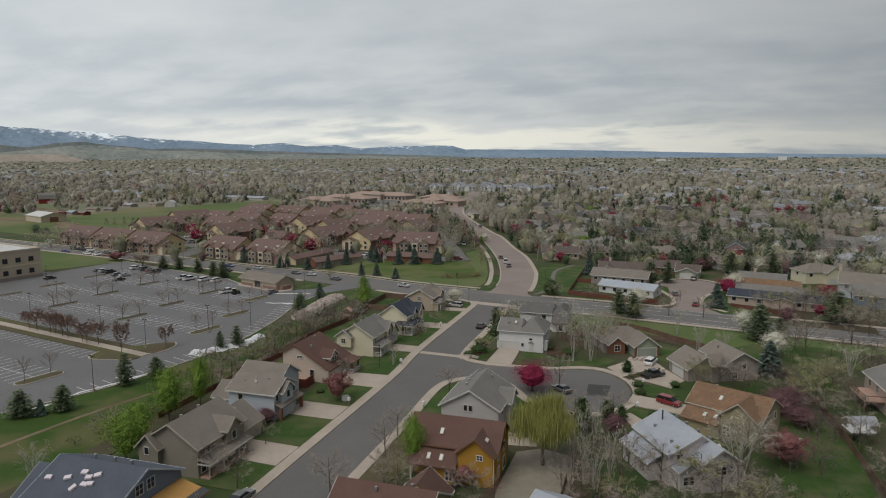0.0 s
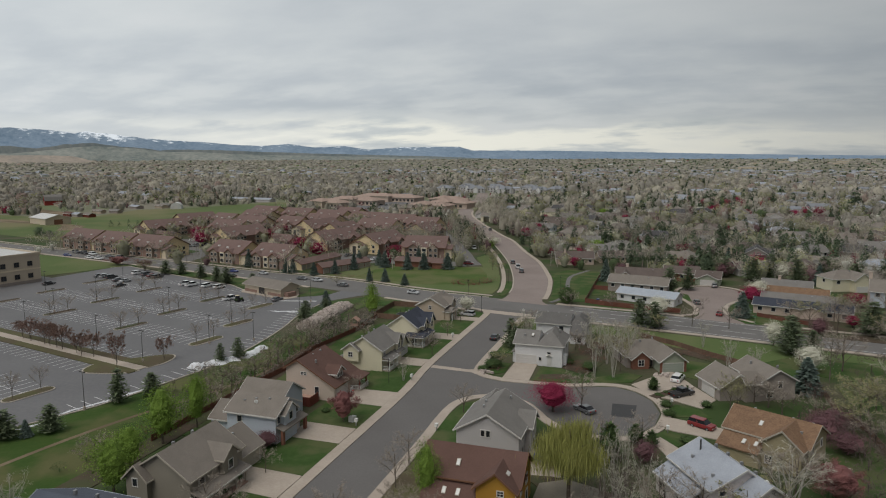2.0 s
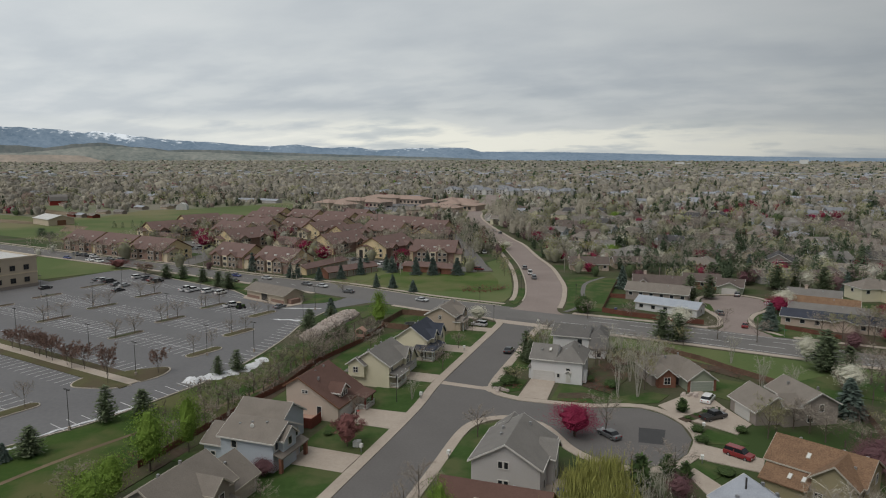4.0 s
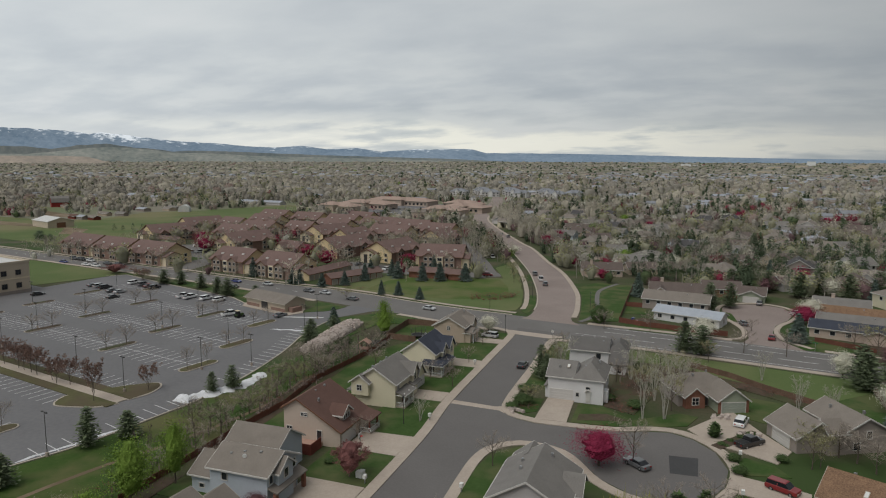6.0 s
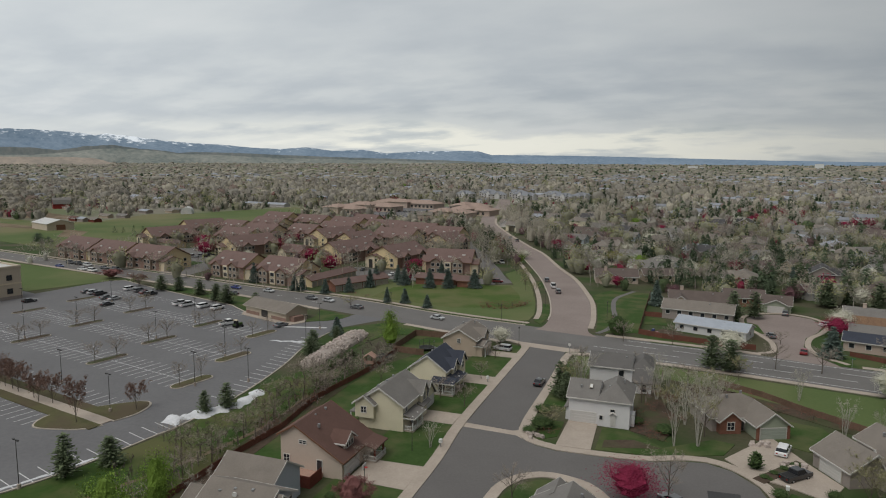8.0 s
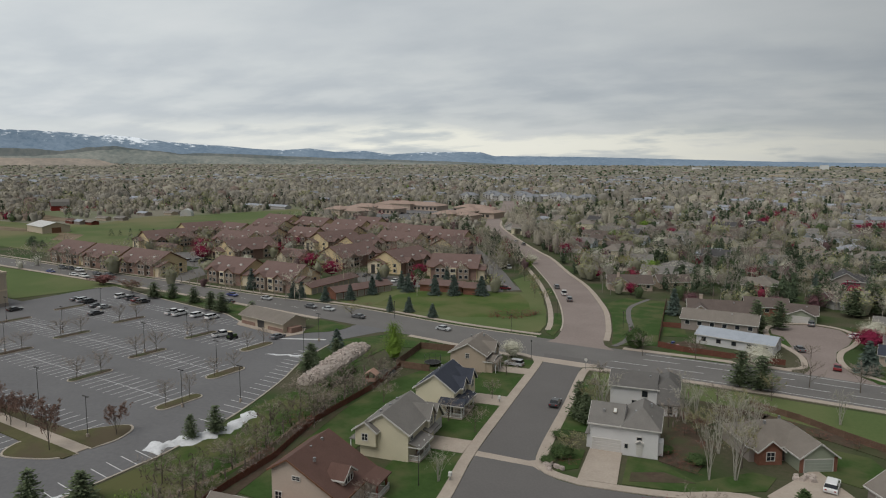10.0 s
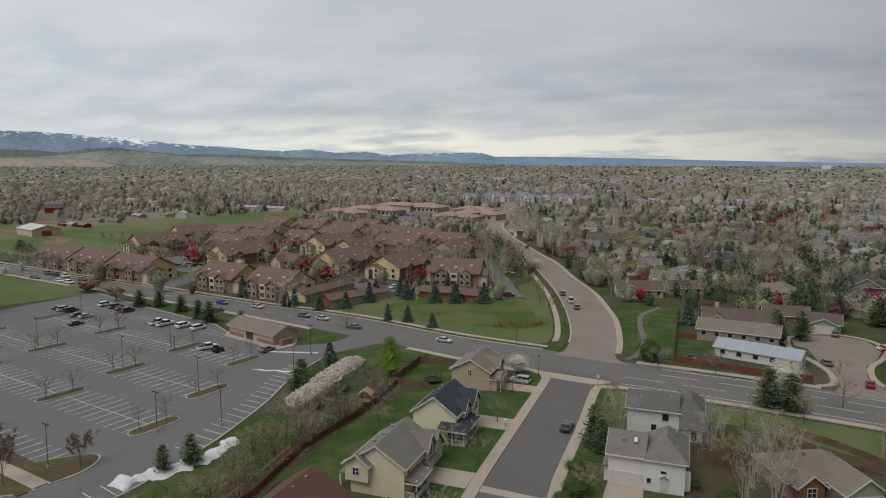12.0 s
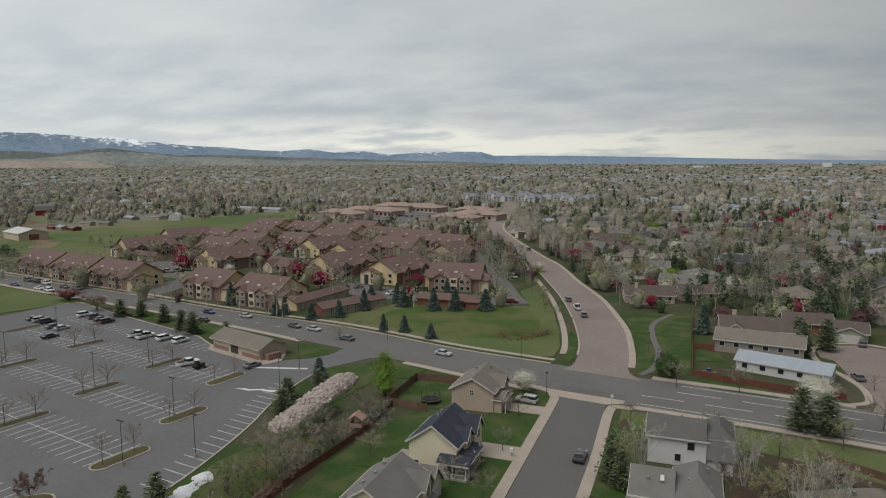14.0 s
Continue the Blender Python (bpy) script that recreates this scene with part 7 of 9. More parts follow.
plant("spruce", (-54.4, 49.8, 5.8, 4.8), (-54.5, -61.3, 3.4, 2.7))  # car park and ditch
plant("spruce", (74.8, 76.2, 8.4, 6.5), (29.3, 127, 9.3, 5.9), (-60.6, 97.6, 5.7, 3.4), (-54.1, 98.4, 5.5, 4.3), (-43.9, 93.8, 4.8, 4.1), (-56.5, 129, 8.2, 5.6), (-49.6, 131.4, 8.2, 6.0), (-39.8, 134.9, 7.8, 6.4), (-78.7, 120.9, 7.8, 4.9), (-80.1, 129.3, 7.7, 5.6), (-68.4, 131.4, 7.6, 6.2), (-73.2, 135.9, 7.6, 4.6), (-81.8, 109, 6, 4.8), (-89, 103.8, 5.6, 4.8), (-103.1, 104.8, 6.5, 4.3), (-100.3, 105.9, 6.3, 4.3), (-62, 158, 7, 4.2), (-128, 114, 8.6, 5.0), (108, 142, 9, 5.2), (78, 175, 10, 5.2))  # beyond the main road
plant("spruce", (81.1, 7.6, 7.9, 7.2))  # eastern gardens
plant("pine", (-57.3, -63.1, 5.6, 5.6), (-52.4, -58.2, 5.4, 5.0), (-51.9, -42.6, 7.5, 4.7), (-48.6, -36.8, 5.2, 4.8), (-47.2, -8.8, 5.6, 4.0), (-49.5, -12.8, 5.0, 3.2), (-99, 73.9, 5.3, 4.7), (-54.6, 37, 5.0, 5), (-51.5, 30.5, 5.0, 5.0), (-52.5, 46, 4.2, 3.6))  # car park and ditch
plant("pine", (53.2, 110.8, 9.4, 6.6), (85, 145, 10, 8), (92, 151, 11, 8), (101, 146, 10, 8), (75, 152, 9, 7), (111, 150, 11, 9), (62, 151, 9, 7), (120, 140, 10, 9), (54, 149, 9, 7), (132, 150, 11, 9), (-150.3, 86.1, 6.2, 6.1), (-143.8, 88.4, 5.7, 5.6), (-131, 84.6, 6, 5.7), (-118, 77.5, 6.6, 6), (-112, 75.4, 7.0, 6.4), (60, 118, 9, 6.5), (54, 123, 8, 6))  # beyond the main road
plant("pine", (45.3, 54.6, 8.8, 6.4), (49.6, 53.8, 8.2, 6.8), (14.3, 22.1, 8.1, 4.6), (16, 20, 6.5, 4))  # round the turning circle
plant("pine", (82.6, 37.2, 9, 8), (107, 64, 10, 9), (83.8, 46.3, 8.4, 8.2), (63, -53, 5.4, 3.2), (89, 45, 5, 5))  # eastern gardens
plant("red", (-220, 196, 8.4, 11.5), (-199, 171, 8, 11), (-133.5, 168, 8, 11), (-112, 149, 8, 10.5), (-76.6, 163, 6.6, 8.4), (80, 100, 6, 9), (13, 157, 5, 6), (-4, 190, 5, 6), (112, 104, 5, 8), (20, 82, 5, 3.5), (-30, 260, 7, 9), (60, 210, 7, 8), (-190, 235, 6, 7), (-160, 262, 6, 7), (21, 387, 6, 8), (41, 377, 6, 9), (149, 462, 7, 10), (89, 500, 7, 10), (-38, 372, 6, 7), (-30, 300, 6, 8))  # beyond the main road
plant("red", (-259, 228, 6, 7), (-187, 240, 6, 7), (-150, 262, 6, 7), (-125, 270, 6, 8), (-110, 212, 6, 6))  # beyond the main road
plant("red", (32.3, -19.7, 6.2, 9.2))  # round the turning circle
plant("red", (104, 72, 4, 5))  # eastern gardens
plant("white", (83, 108, 7, 8), (-40, 222, 5, 7), (40, 190, 8, 10), (20, 262, 7, 13), (8, 262, 6, 9), (96, 150, 7, 7), (-170, 168, 5, 6), (19, 306, 8, 13), (75, 235, 7, 8), (110, 200, 8, 9), (60, 255, 7, 8))  # beyond the main road
plant("white", (-8.3, 58.2, 5.1, 6.1))  # western gardens
plant("white", (50.4, 70.6, 6.4, 8.0))  # round the turning circle
plant("white", (84.4, 22.4, 6.9, 7.2), (79.6, 44.4, 6.9, 5.7))  # eastern gardens
plant("fresh", (0, 200, 6, 7), (18, 205, 8, 8), (-38, 205, 5, 5), (1, 420, 8, 10), (-13, 337, 8, 8), (-10, 345, 7, 7))  # beyond the main road
plant("fresh", (-23.3, -73.2, 9.4, 7.2), (-29.2, -56.2, 11, 7), (-28.3, -48.3, 10.5, 5.2), (-27, -66, 8, 6))  # western gardens
plant("fresh", (21.5, -62.1, 10, 4.4))  # round the turning circle
plant("willow", (4, 226, 7, 9))  # beyond the main road
plant("willow", (40.1, -53.5, 13.6, 11.5))  # round the turning circle
plant("birch", (-2.2, -12, 4.9, 4), (-29, -85, 7, 5))  # western gardens
plant("birch", (37.9, 3.7, 9, 4.0), (41.8, 5, 9.8, 5.4), (18.5, 22.6, 9.4, 7), (33.4, 35.5, 7.5, 3.4), (42.5, 19, 9.5, 5), (39.6, 15, 9, 4.5), (45, 16.5, 9.5, 4.5), (46.2, 58.2, 6, 4), (33.9, 27.2, 6.4, 5.5), (50.5, -53.3, 7.3, 5.1), (47, -58, 8, 4), (36, 33, 6.5, 4), (46, -49, 8.5, 3.4), (47.5, -45.5, 8, 3.2), (45, -54, 9, 3.6), (49, -62, 7.5, 4))  # round the turning circle
plant("birch", (62, 37, 6.6, 4), (66.5, 16, 7.5, 4), (98.2, 11.8, 6.5, 8), (69.5, -49.2, 9, 10), (72, 14, 7, 4))  # eastern gardens
plant("bare", (-42, -28, 6, 6))  # car park and ditch
plant("bare", (115, 84, 10, 9), (100, 76, 10, 9), (64, 85.5, 4.5, 4.5))  # beyond the main road
plant("bare", (-40, 12, 7, 7), (-33, 18, 6, 6), (-25.2, 17, 5.2, 5), (-32.5, 1.5, 8.1, 6.5), (-37, 3.9, 9, 7.3), (-1.7, -74.7, 6.8, 6), (-9.1, 12, 5.5, 5), (-6.2, -60, 5, 4), (-9, -24, 5, 4), (-35, -20, 6, 7), (-34, -30, 7, 7), (-36, -12, 6, 6), (-33, -38, 6.5, 6), (-36, 14, 6.5, 7), (-38, 22, 6, 6), (-30, 30, 6, 6), (-28, 25, 5, 5), (-34, 8, 6, 6), (-40, -2, 5.5, 6), (-6, 44, 5, 5))  # western gardens
plant("bare", (-7.4, -73, 6.8, 6.2), (-36.5, 8, 7.5, 7), (-2.6, 8.6, 5.6, 4.2), (-4.6, 27, 5, 3.6), (-7, 18, 4.5, 4), (-26, -42, 6, 6), (-33, -48, 6, 6), (-34, -66, 6, 6))  # western gardens
plant("bare", (46, -66, 8, 8), (54, -74, 9, 9), (31, 24, 6, 6), (40, 38, 6.5, 6), (47, 30, 6, 6), (30, 46, 6, 5), (14, -50, 6.5, 6), (15, -58, 7, 6), (22, -70, 7, 7), (33, -70, 7, 7), (15.3, 46.3, 6, 4), (12.6, -72.9, 7.9, 7.2), (18.7, -67.3, 6.4, 6), (58, -54.7, 8.2, 9.4), (37.5, -17.2, 9, 6.5), (49.4, -29.7, 6, 6.5), (16, -26, 6.5, 5.5), (23, 73, 7, 5), (36, 74, 7, 5), (60, 60, 7.5, 6))  # round the turning circle
plant("bare", (52.6, -58.6, 10, 8.5), (60, -66, 9, 9), (70.5, -47, 10.5, 9), (43, -36, 7.5, 6))  # round the turning circle
plant("bare", (72.4, -4.4, 7, 8), (70, -2.9, 6.5, 7), (74.4, -7.8, 6.5, 7), (80.5, -8.8, 5, 6), (73.8, -35.5, 6, 7), (68.5, -39, 6, 7), (86.5, -18.7, 6, 8), (62, -76, 9, 10), (71, -60, 7, 8), (91, -46, 7, 8), (94, -48, 8, 8), (97, -36, 8, 8), (92, -18, 7, 7), (90, 30, 9, 8), (108, 10, 10, 10), (112, 52, 10, 10), (120, 62, 11, 10), (88, 74, 8, 8), (106, 74, 10, 9))  # eastern gardens
plant("bare", (91.6, 25.6, 12, 10), (70, 60, 8, 7), (98, 62, 10, 9), (105, 40, 11, 10), (92, 0, 7, 7), (90, -30, 7, 7), (66, -60, 8, 10))  # eastern gardens
plant("bud", (104, 82, 9, 9), (-68.5, 84.9, 4.3, 6.4), (-164.5, 90.1, 4.5, 8.1), (-14, 126, 6, 4), (-23, 150, 7, 5), (-32, 172, 7, 5), (-20, 138, 6, 4), (-26, 160, 6, 5))  # beyond the main road
plant("bud", (36, 22, 5, 6), (45, 34, 6, 6), (16.5, 22.6, 8.5, 6), (51, 47, 6.4, 4.4), (43, 10, 8.4, 6), (15.5, 5, 4, 5), (40, 26, 5, 7), (52, -66, 6, 6))  # round the turning circle
plant("bud", (88, -6, 8.5, 10), (85, -14, 7, 8), (65, -9.4, 7, 5.5), (66.4, -8.2, 6, 4), (70, -66, 7, 9), (92, 68, 9, 9), (118, 70, 9, 9), (112, 20, 8, 9), (63.6, -54.7, 7.4, 10.5), (66.5, -1.8, 6, 5), (110, 60, 8, 9), (90, -3, 8, 8))  # eastern gardens
plant("plum", (62, 143, 6, 7), (74, 150, 6, 6), (35, 140, 6, 7))  # beyond the main road
plant("plum", (-11.7, -51.4, 2.8, 5))  # western gardens
plant("plum", (50, -38, 4, 5), (37, -44, 3, 4))  # round the turning circle
plant("plum", (79, -18.5, 4.5, 8), (82, -24, 4, 7), (82.2, -13.2, 4.2, 8.4), (93, 60, 5, 6))  # eastern gardens
plant("coral", (-189, 99.6, 4.5, 9))  # beyond the main road
plant("coral", (-4.1, -37.4, 6.6, 5.6))  # western gardens
plant("coral", (30, -63.5, 3.5, 4.5))  # round the turning circle
plant("coral", (77, -42, 6, 7))  # eastern gardens
plant("rust", (-85.7, -19.5, 4.8, 4.1), (-82.1, -19.2, 6.7, 4.6), (-68.9, -25.3, 8.5, 4.5), (-95, -16.6, 6.3, 5.0), (-98, -15.6, 6.3, 5.0), (-104, -14, 6.3, 5.0), (-110, -13, 5.8, 5.0), (-88.5, -18.2, 5.8, 4.1), (-101, -15, 6.3, 4.2), (-114, -12, 5.8, 4.2), (-63.5, -16, 5.8, 4.0))  # car park and ditch
plant("rust", (-165, 90, 5.0, 7.0))  # beyond the main road
plant("cone", (-35.9, 45.8, 10.1, 6.7))  # western gardens
plant("shrub", (-41.1, 21.6, 2.0, 3), (-41.2, 23.6, 2.1, 3), (-41.2, 25.6, 2.0, 3), (-41.3, 27.6, 2.2, 3), (-41.3, 29.6, 2.1, 3), (-41.4, 31.6, 2.0, 3), (-41.4, 33.4, 1.9, 3))  # car park and ditch
plant("shrub", (20.6, 80, 6.3, 6.1))  # beyond the main road
plant("shrub", (-8.8, -68, 1.4, 2.6), (-9.4, -63.5, 1.3, 3), (-12, 10, 1, 2), (-9.6, -34, 1, 2))  # western gardens
plant("shrub", (51.6, -4.2, 0.7, 1.6), (53.2, -2.0, 0.6, 1.5), (55.0, 0.2, 0.7, 1.7), (56.6, 2.4, 0.6, 1.4), (54.2, -2.2, 0.5, 1.3), (57.4, 2.6, 0.6, 1.4), (52.4, -4.6, 0.5, 1.2), (53.2, -10.5, 1.5, 2.6), (53.8, -15, 1.4, 3), (60.8, -8, 1.4, 2.4), (57, -27, 1.3, 3.4), (13, 12, 1.6, 4), (14.5, 4, 2.2, 5), (12.6, 1, 1.2, 3), (31, 12, 1.4, 3), (36, 9, 2, 4), (44, -33, 2.6, 3.4))  # round the turning circle
plant("russet", (-26, 105, 1.8, 6), (-22, 106, 2.0, 7), (-17.5, 107.5, 2.2, 8), (-13.5, 109.5, 2.2, 7), (-175.5, 98, 4.6, 9), (-78, 104.5, 1.2, 5), (-72, 103.5, 1.2, 5))  # beyond the main road
plant("russet", (-34, -55, 2.5, 5), (-33, -15, 3, 6), (-34, -1, 3, 6))  # western gardens
plant("russet", (33, 7.5, 1.6, 5), (31.5, 11, 1.5, 4), (35, 5.5, 1.4, 4), (30.5, 16, 2, 4), (24, -64, 2, 4), (35, -65, 2.4, 4), (34, 21, 2, 5), (37, 25, 2.2, 5), (57, 28, 1.8, 5), (52, 33, 1.8, 5), (16, 1.5, 1.2, 4), (38, 15, 2, 5))  # round the turning circle
plant("russet", (63, 26, 1.8, 5), (68, 22, 1.8, 4))  # eastern gardens
plant("juniper", (50.6, -1.2, 3.0, 2.5), (48.4, -30, 3.6, 3.0), (51, -30.8, 3.0, 2.4), (44.5, -38, 6.5, 4))  # round the turning circle
# small trees in the planting islands and round the car park
for bc, ends in rows_double.items():
    for i, e in enumerate(ends[:3]):
        for db in (-3.2, 2.6):
            tree("bare", *lot(e - (0.6 if i == 0 else 0), bc + db), 5.6 + (i + bc) % 1.4, 3.6 if i == 0 else 5.2)

# ---- houses and woods farther off ----
APEX = np.array([40.0, -120.0])


def in_view(x, y, margin=0.05):
    d = np.array([x, y]) - APEX
    az = math.atan2(d[0], d[1])
    return -0.98 - margin < az < 0.31 + margin


def side_road_x(y):
    """West and east edge of the side road at that y."""
    return float(np.interp(y, GW[:, 1], GW[:, 0])), float(np.interp(y, GE[:, 1], GE[:, 0]))


def inside(x, y, poly):
    hit = False
    for (x0, y0), (x1, y1) in zip(poly, poly[1:] + poly[:1]):
        if (y0 > y) != (y1 > y) and x < (x1 - x0) * (y - y0) / (y1 - y0) + x0:
            hit = not hit
    return hit


APTS = [(-275, 118), (-100, 98), (-34, 140), (-30, 156), (-60, 225), (-105, 310), (-150, 345), (-270, 355), (-290, 270), (-245, 200), (-280, 165)]
YARDS = [[(-480, 178), (-270, 128), (-245, 200), (-285, 285), (-345, 262), (-480, 262)], [(-300, 425), (-130, 425), (-130, 610), (-300, 610)], field, [(-700, 250), (-340, 190), (-350, 262), (-470, 262), (-700, 300)], [(-590, 405), (-545, 425), (-400, 330), (-400, 285), (-450, 285)], [(-450, 375), (-395, 375), (-395, 425), (-450, 425)], [(-430, 505), (-350, 500), (-350, 530), (-430, 535)], [(-260, 690), (-85, 690), (-85, 800), (-260, 840)]]
NEAR = [(-60, -200), (115, -200), (118, 60), (122, 132), (80, 142), (30, 150), (-3, 150), (-40, 190), (-100, 98)]
CENTRES = [np.array(s[1:3]) for s in apt_sites]
HOUSES = [np.array(p) for p in ((124, 110), (126, 93), (145, 98), (11, 171), (27, 181), (-6, 233), (11, 241), (29, 223), (98, 124), (95, 110), (58, 140), (69.5, 135))]


def open_land(x, y):
    if not in_view(x, y) or inside(x, y, NEAR) or inside(x, y, APTS) or any(inside(x, y, p) for p in YARDS):
        return False
    gw, ge = side_road_x(y)
    if y < 800 and gw - 5 < x < ge + 3.5:
        return False
    mn, msy = np.interp(x, MAIN_N[:, 0], MAIN_N[:, 1]), np.interp(x, MAIN_S[:, 0], MAIN_S[:, 1])
    if y < mn + 5 and x < 118 or msy - 4 < y < mn + 4:
        return False
    return True


def far_lift(d):
    """The plain climbs gently beyond a couple of kilometres."""
    return 37 * np.clip((np.asarray(d, float) - 2300) / 2000, 0, 1.0) ** 1.6


az_, d_ = np.radians(np.arange(-68, 32, 1.0)), np.linspace(2200, 4900, 28)
V_ = [(APEX[0] + d * math.sin(a), APEX[1] + d * math.cos(a), float(far_lift(d)) - (0.4 if d < 2310 else 0)) for d in d_ for a in az_]
n_ = len(az_)
plain = arrays("far_plain", V_, [(j * n_ + i, j * n_ + i + 1, (j + 1) * n_ + i + 1, (j + 1) * n_ + i) for j in range(len(d_) - 1) for i in range(n_ - 1)])
plain.shade_smooth()
M["plain"] = blend3("plain_ground", (0.16, 0.155, 0.12), (0.22, 0.205, 0.17), (0.14, 0.155, 0.095), 0.006, 0.004)
setting("far_plain", plain, M["plain"], "olive and tan plain climbing towards the horizon", "ground")
M["suburb"] = blend3("suburb_ground", (0.165, 0.158, 0.118), (0.23, 0.21, 0.175), (0.135, 0.155, 0.085), 0.02, 0.012)
V_ = [(APEX[0] + d * math.sin(a), APEX[1] + d * math.cos(a), 0.012) for d in np.linspace(520, 2290, 12) for a in az_]
suburb = arrays("suburb_ground", V_, [(j * n_ + i, j * n_ + i + 1, (j + 1) * n_ + i + 1, (j + 1) * n_ + i) for j in range(11) for i in range(n_ - 1)])
setting("suburb_ground", suburb, M["suburb"], "pale gardens and streets under the suburb's trees", "ground")
rng = random.Random(21)
styles = [("white", "grey", "pale house with a grey roof"), ("brown", "umber", "tan house with a brown roof"), ("grey", "tan", "grey house with a weathered roof"), ("cream", "tan", "cream house with a tan roof"),
          ("blue", "grey", "pale blue house with a grey roof"), ("rose", "umber", "beige house with a brown roof"), ("taupe", "dark", "taupe house with a charcoal roof"), ("white", "pale", "white house with a pale roof")]
protos = []
for i, (w_, r_, lb) in enumerate(styles):
    two = i % 3 == 0
    protos.append(ranch(0, 0, 0, 13 + i % 3 * 2, 9.5, 4.6 if two else 2.9, 7.4 if two else 5.4, w_, r_, lb, gar=4.6, wing=(3.5 if i % 2 else -3.5, 6, 2.5), win=plain_window, hip=i % 4 == 3))
placed = 0
taken = set()
for row in range(26):
    for col in range(26):
        a, b = -60 + col * 25 + (row % 2) * 8, 150 + row * 30 + (10 if col % 2 else 0)
        x = a * math.cos(-0.18) - (b - 150) * math.sin(-0.18) * -0.6 + rng.uniform(-4, 4) - (row * 7)
        y = b + rng.uniform(-4, 4) - a * 0.18
        gw, ge = side_road_x(y)
        if not open_land(x, y) or x < ge + 12 or placed >= 96 or (x - 40) ** 2 + (y + 120) ** 2 > 720 ** 2:
            continue
        if min(np.hypot(*(h - (x, y))) for h in HOUSES) < 19:
            continue
        HOUSES.append(np.array([x, y]))
        k = rng.randrange(len(protos))
        m = pose(x, y, 0, 0, 0, rng.choice((-10, -10, 80, 170, 260, 30)) + rng.uniform(-8, 8))
        if k in taken:
            copy_thing(protos[k], m)
        else:
            protos[k].matrix_basis = m
            taken.add(k)
        placed += 1

# farther roofs, past counting
walls_far, roofs_far = [Shape() for _ in range(3)], [Shape() for _ in range(3)]
n_far = 0
CELLS = set()
for _ in range(12000):
    d = math.sqrt(rng.uniform(0.03, 1)) * 2700
    az = rng.uniform(-1.0, 0.33)
    x, y = APEX[0] + d * math.sin(az), APEX[1] + d * math.cos(az)
    if d < 560 or n_far > 850 or not open_land(x, y):
        continue
    if d < 760 and x > side_road_x(y)[1] and min(np.hypot(*(h - (x, y))) for h in HOUSES) < 20:
        continue
    if x < -260 and rng.random() < 0.6:
        continue
    n_far += 1
    k = rng.randrange(3)
    ux, uy = (APEX[0] - x) / d, (APEX[1] - y) / d
    for q in (0, 11, 22, 33):
        CELLS.add((int((x + ux * q) // 11), int((y + uy * q) // 11)))
    ang = rng.choice((-0.2, 1.37, 0.3)) + rng.uniform(-0.2, 0.2)
    c, s_ = math.cos(ang), math.sin(ang)
    lx, ly, e, r_ = rng.uniform(6, 9), rng.uniform(4, 5.5), rng.uniform(2.8, 5), 0
    r_ = e + rng.uniform(1.8, 2.8)

    def w2(u, v):
        return (x + u * c - v * s_, y + u * s_ + v * c)

    cor = [w2(-lx, -ly), w2(lx, -ly), w2(lx, ly), w2(-lx, ly)]
    walls_far[k].prism(cor, 0, e)
    o = 0.5
    q = [w2(-lx - o, -ly - o), w2(lx + o, -ly - o), w2(lx + o, ly + o), w2(-lx - o, ly + o)]
    r0, r1 = w2(-lx - o, 0), w2(lx + o, 0)
    roofs_far[k].poly([(*q[0], e - 0.1), (*q[1], e - 0.1), (*r1, r_), (*r0, r_)]).poly([(*q[2], e - 0.1), (*q[3], e - 0.1), (*r0, r_), (*r1, r_)]).poly([(*q[1], e - 0.1), (*q[2], e - 0.1), (*r1, r_)]).poly([(*q[3], e - 0.1), (*q[0], e - 0.1), (*r0, r_)])
for k, (wm, rm) in enumerate((("white", "slate"), ("rose", "tan"), ("blush", "pale"))):
    for nm, sh, mt in (("far_house_walls", walls_far[k], W[wm]), ("far_house_roofs", roofs_far[k], R[rm])):
        me = sh.mesh(nm)
        me.materials.append(mt)
        tagged(new(nm, me), "scattered house " + ("walls" if "walls" in nm else "roofs") + " among far trees", "houses", kind="stuff")
for x, y, rz in ((-252, 776, -8), (-222, 800, -16), (-205, 770, 10), (-176, 792, -12), (-160, 762, 70), (-128, 786, -10), (-112, 760, -14), (-96, 792, 60), (-190, 830, -10), (-140, 826, -8), (-238, 840, -14)):
    h = thing("condominium", "grey condominium block with a grey hip roof", "apartment building", x, y, 0, rz, group="condominiums")
    block(h, -12, -7, 12, 7, 6.2, 10.2, "x", W["grey"], R["slate"], hip=True)
    block(h, -3, -9, 3, 0, 6.4, 9.4, "y", W["white"], R["slate"], ends=(1, 0))
    for i in (0, 1, 3, 4):
        for z in (1.0, 3.8):
            plain_window(h, "S", -10 + i * 5, -7.02, z, 1.6, 1.5)


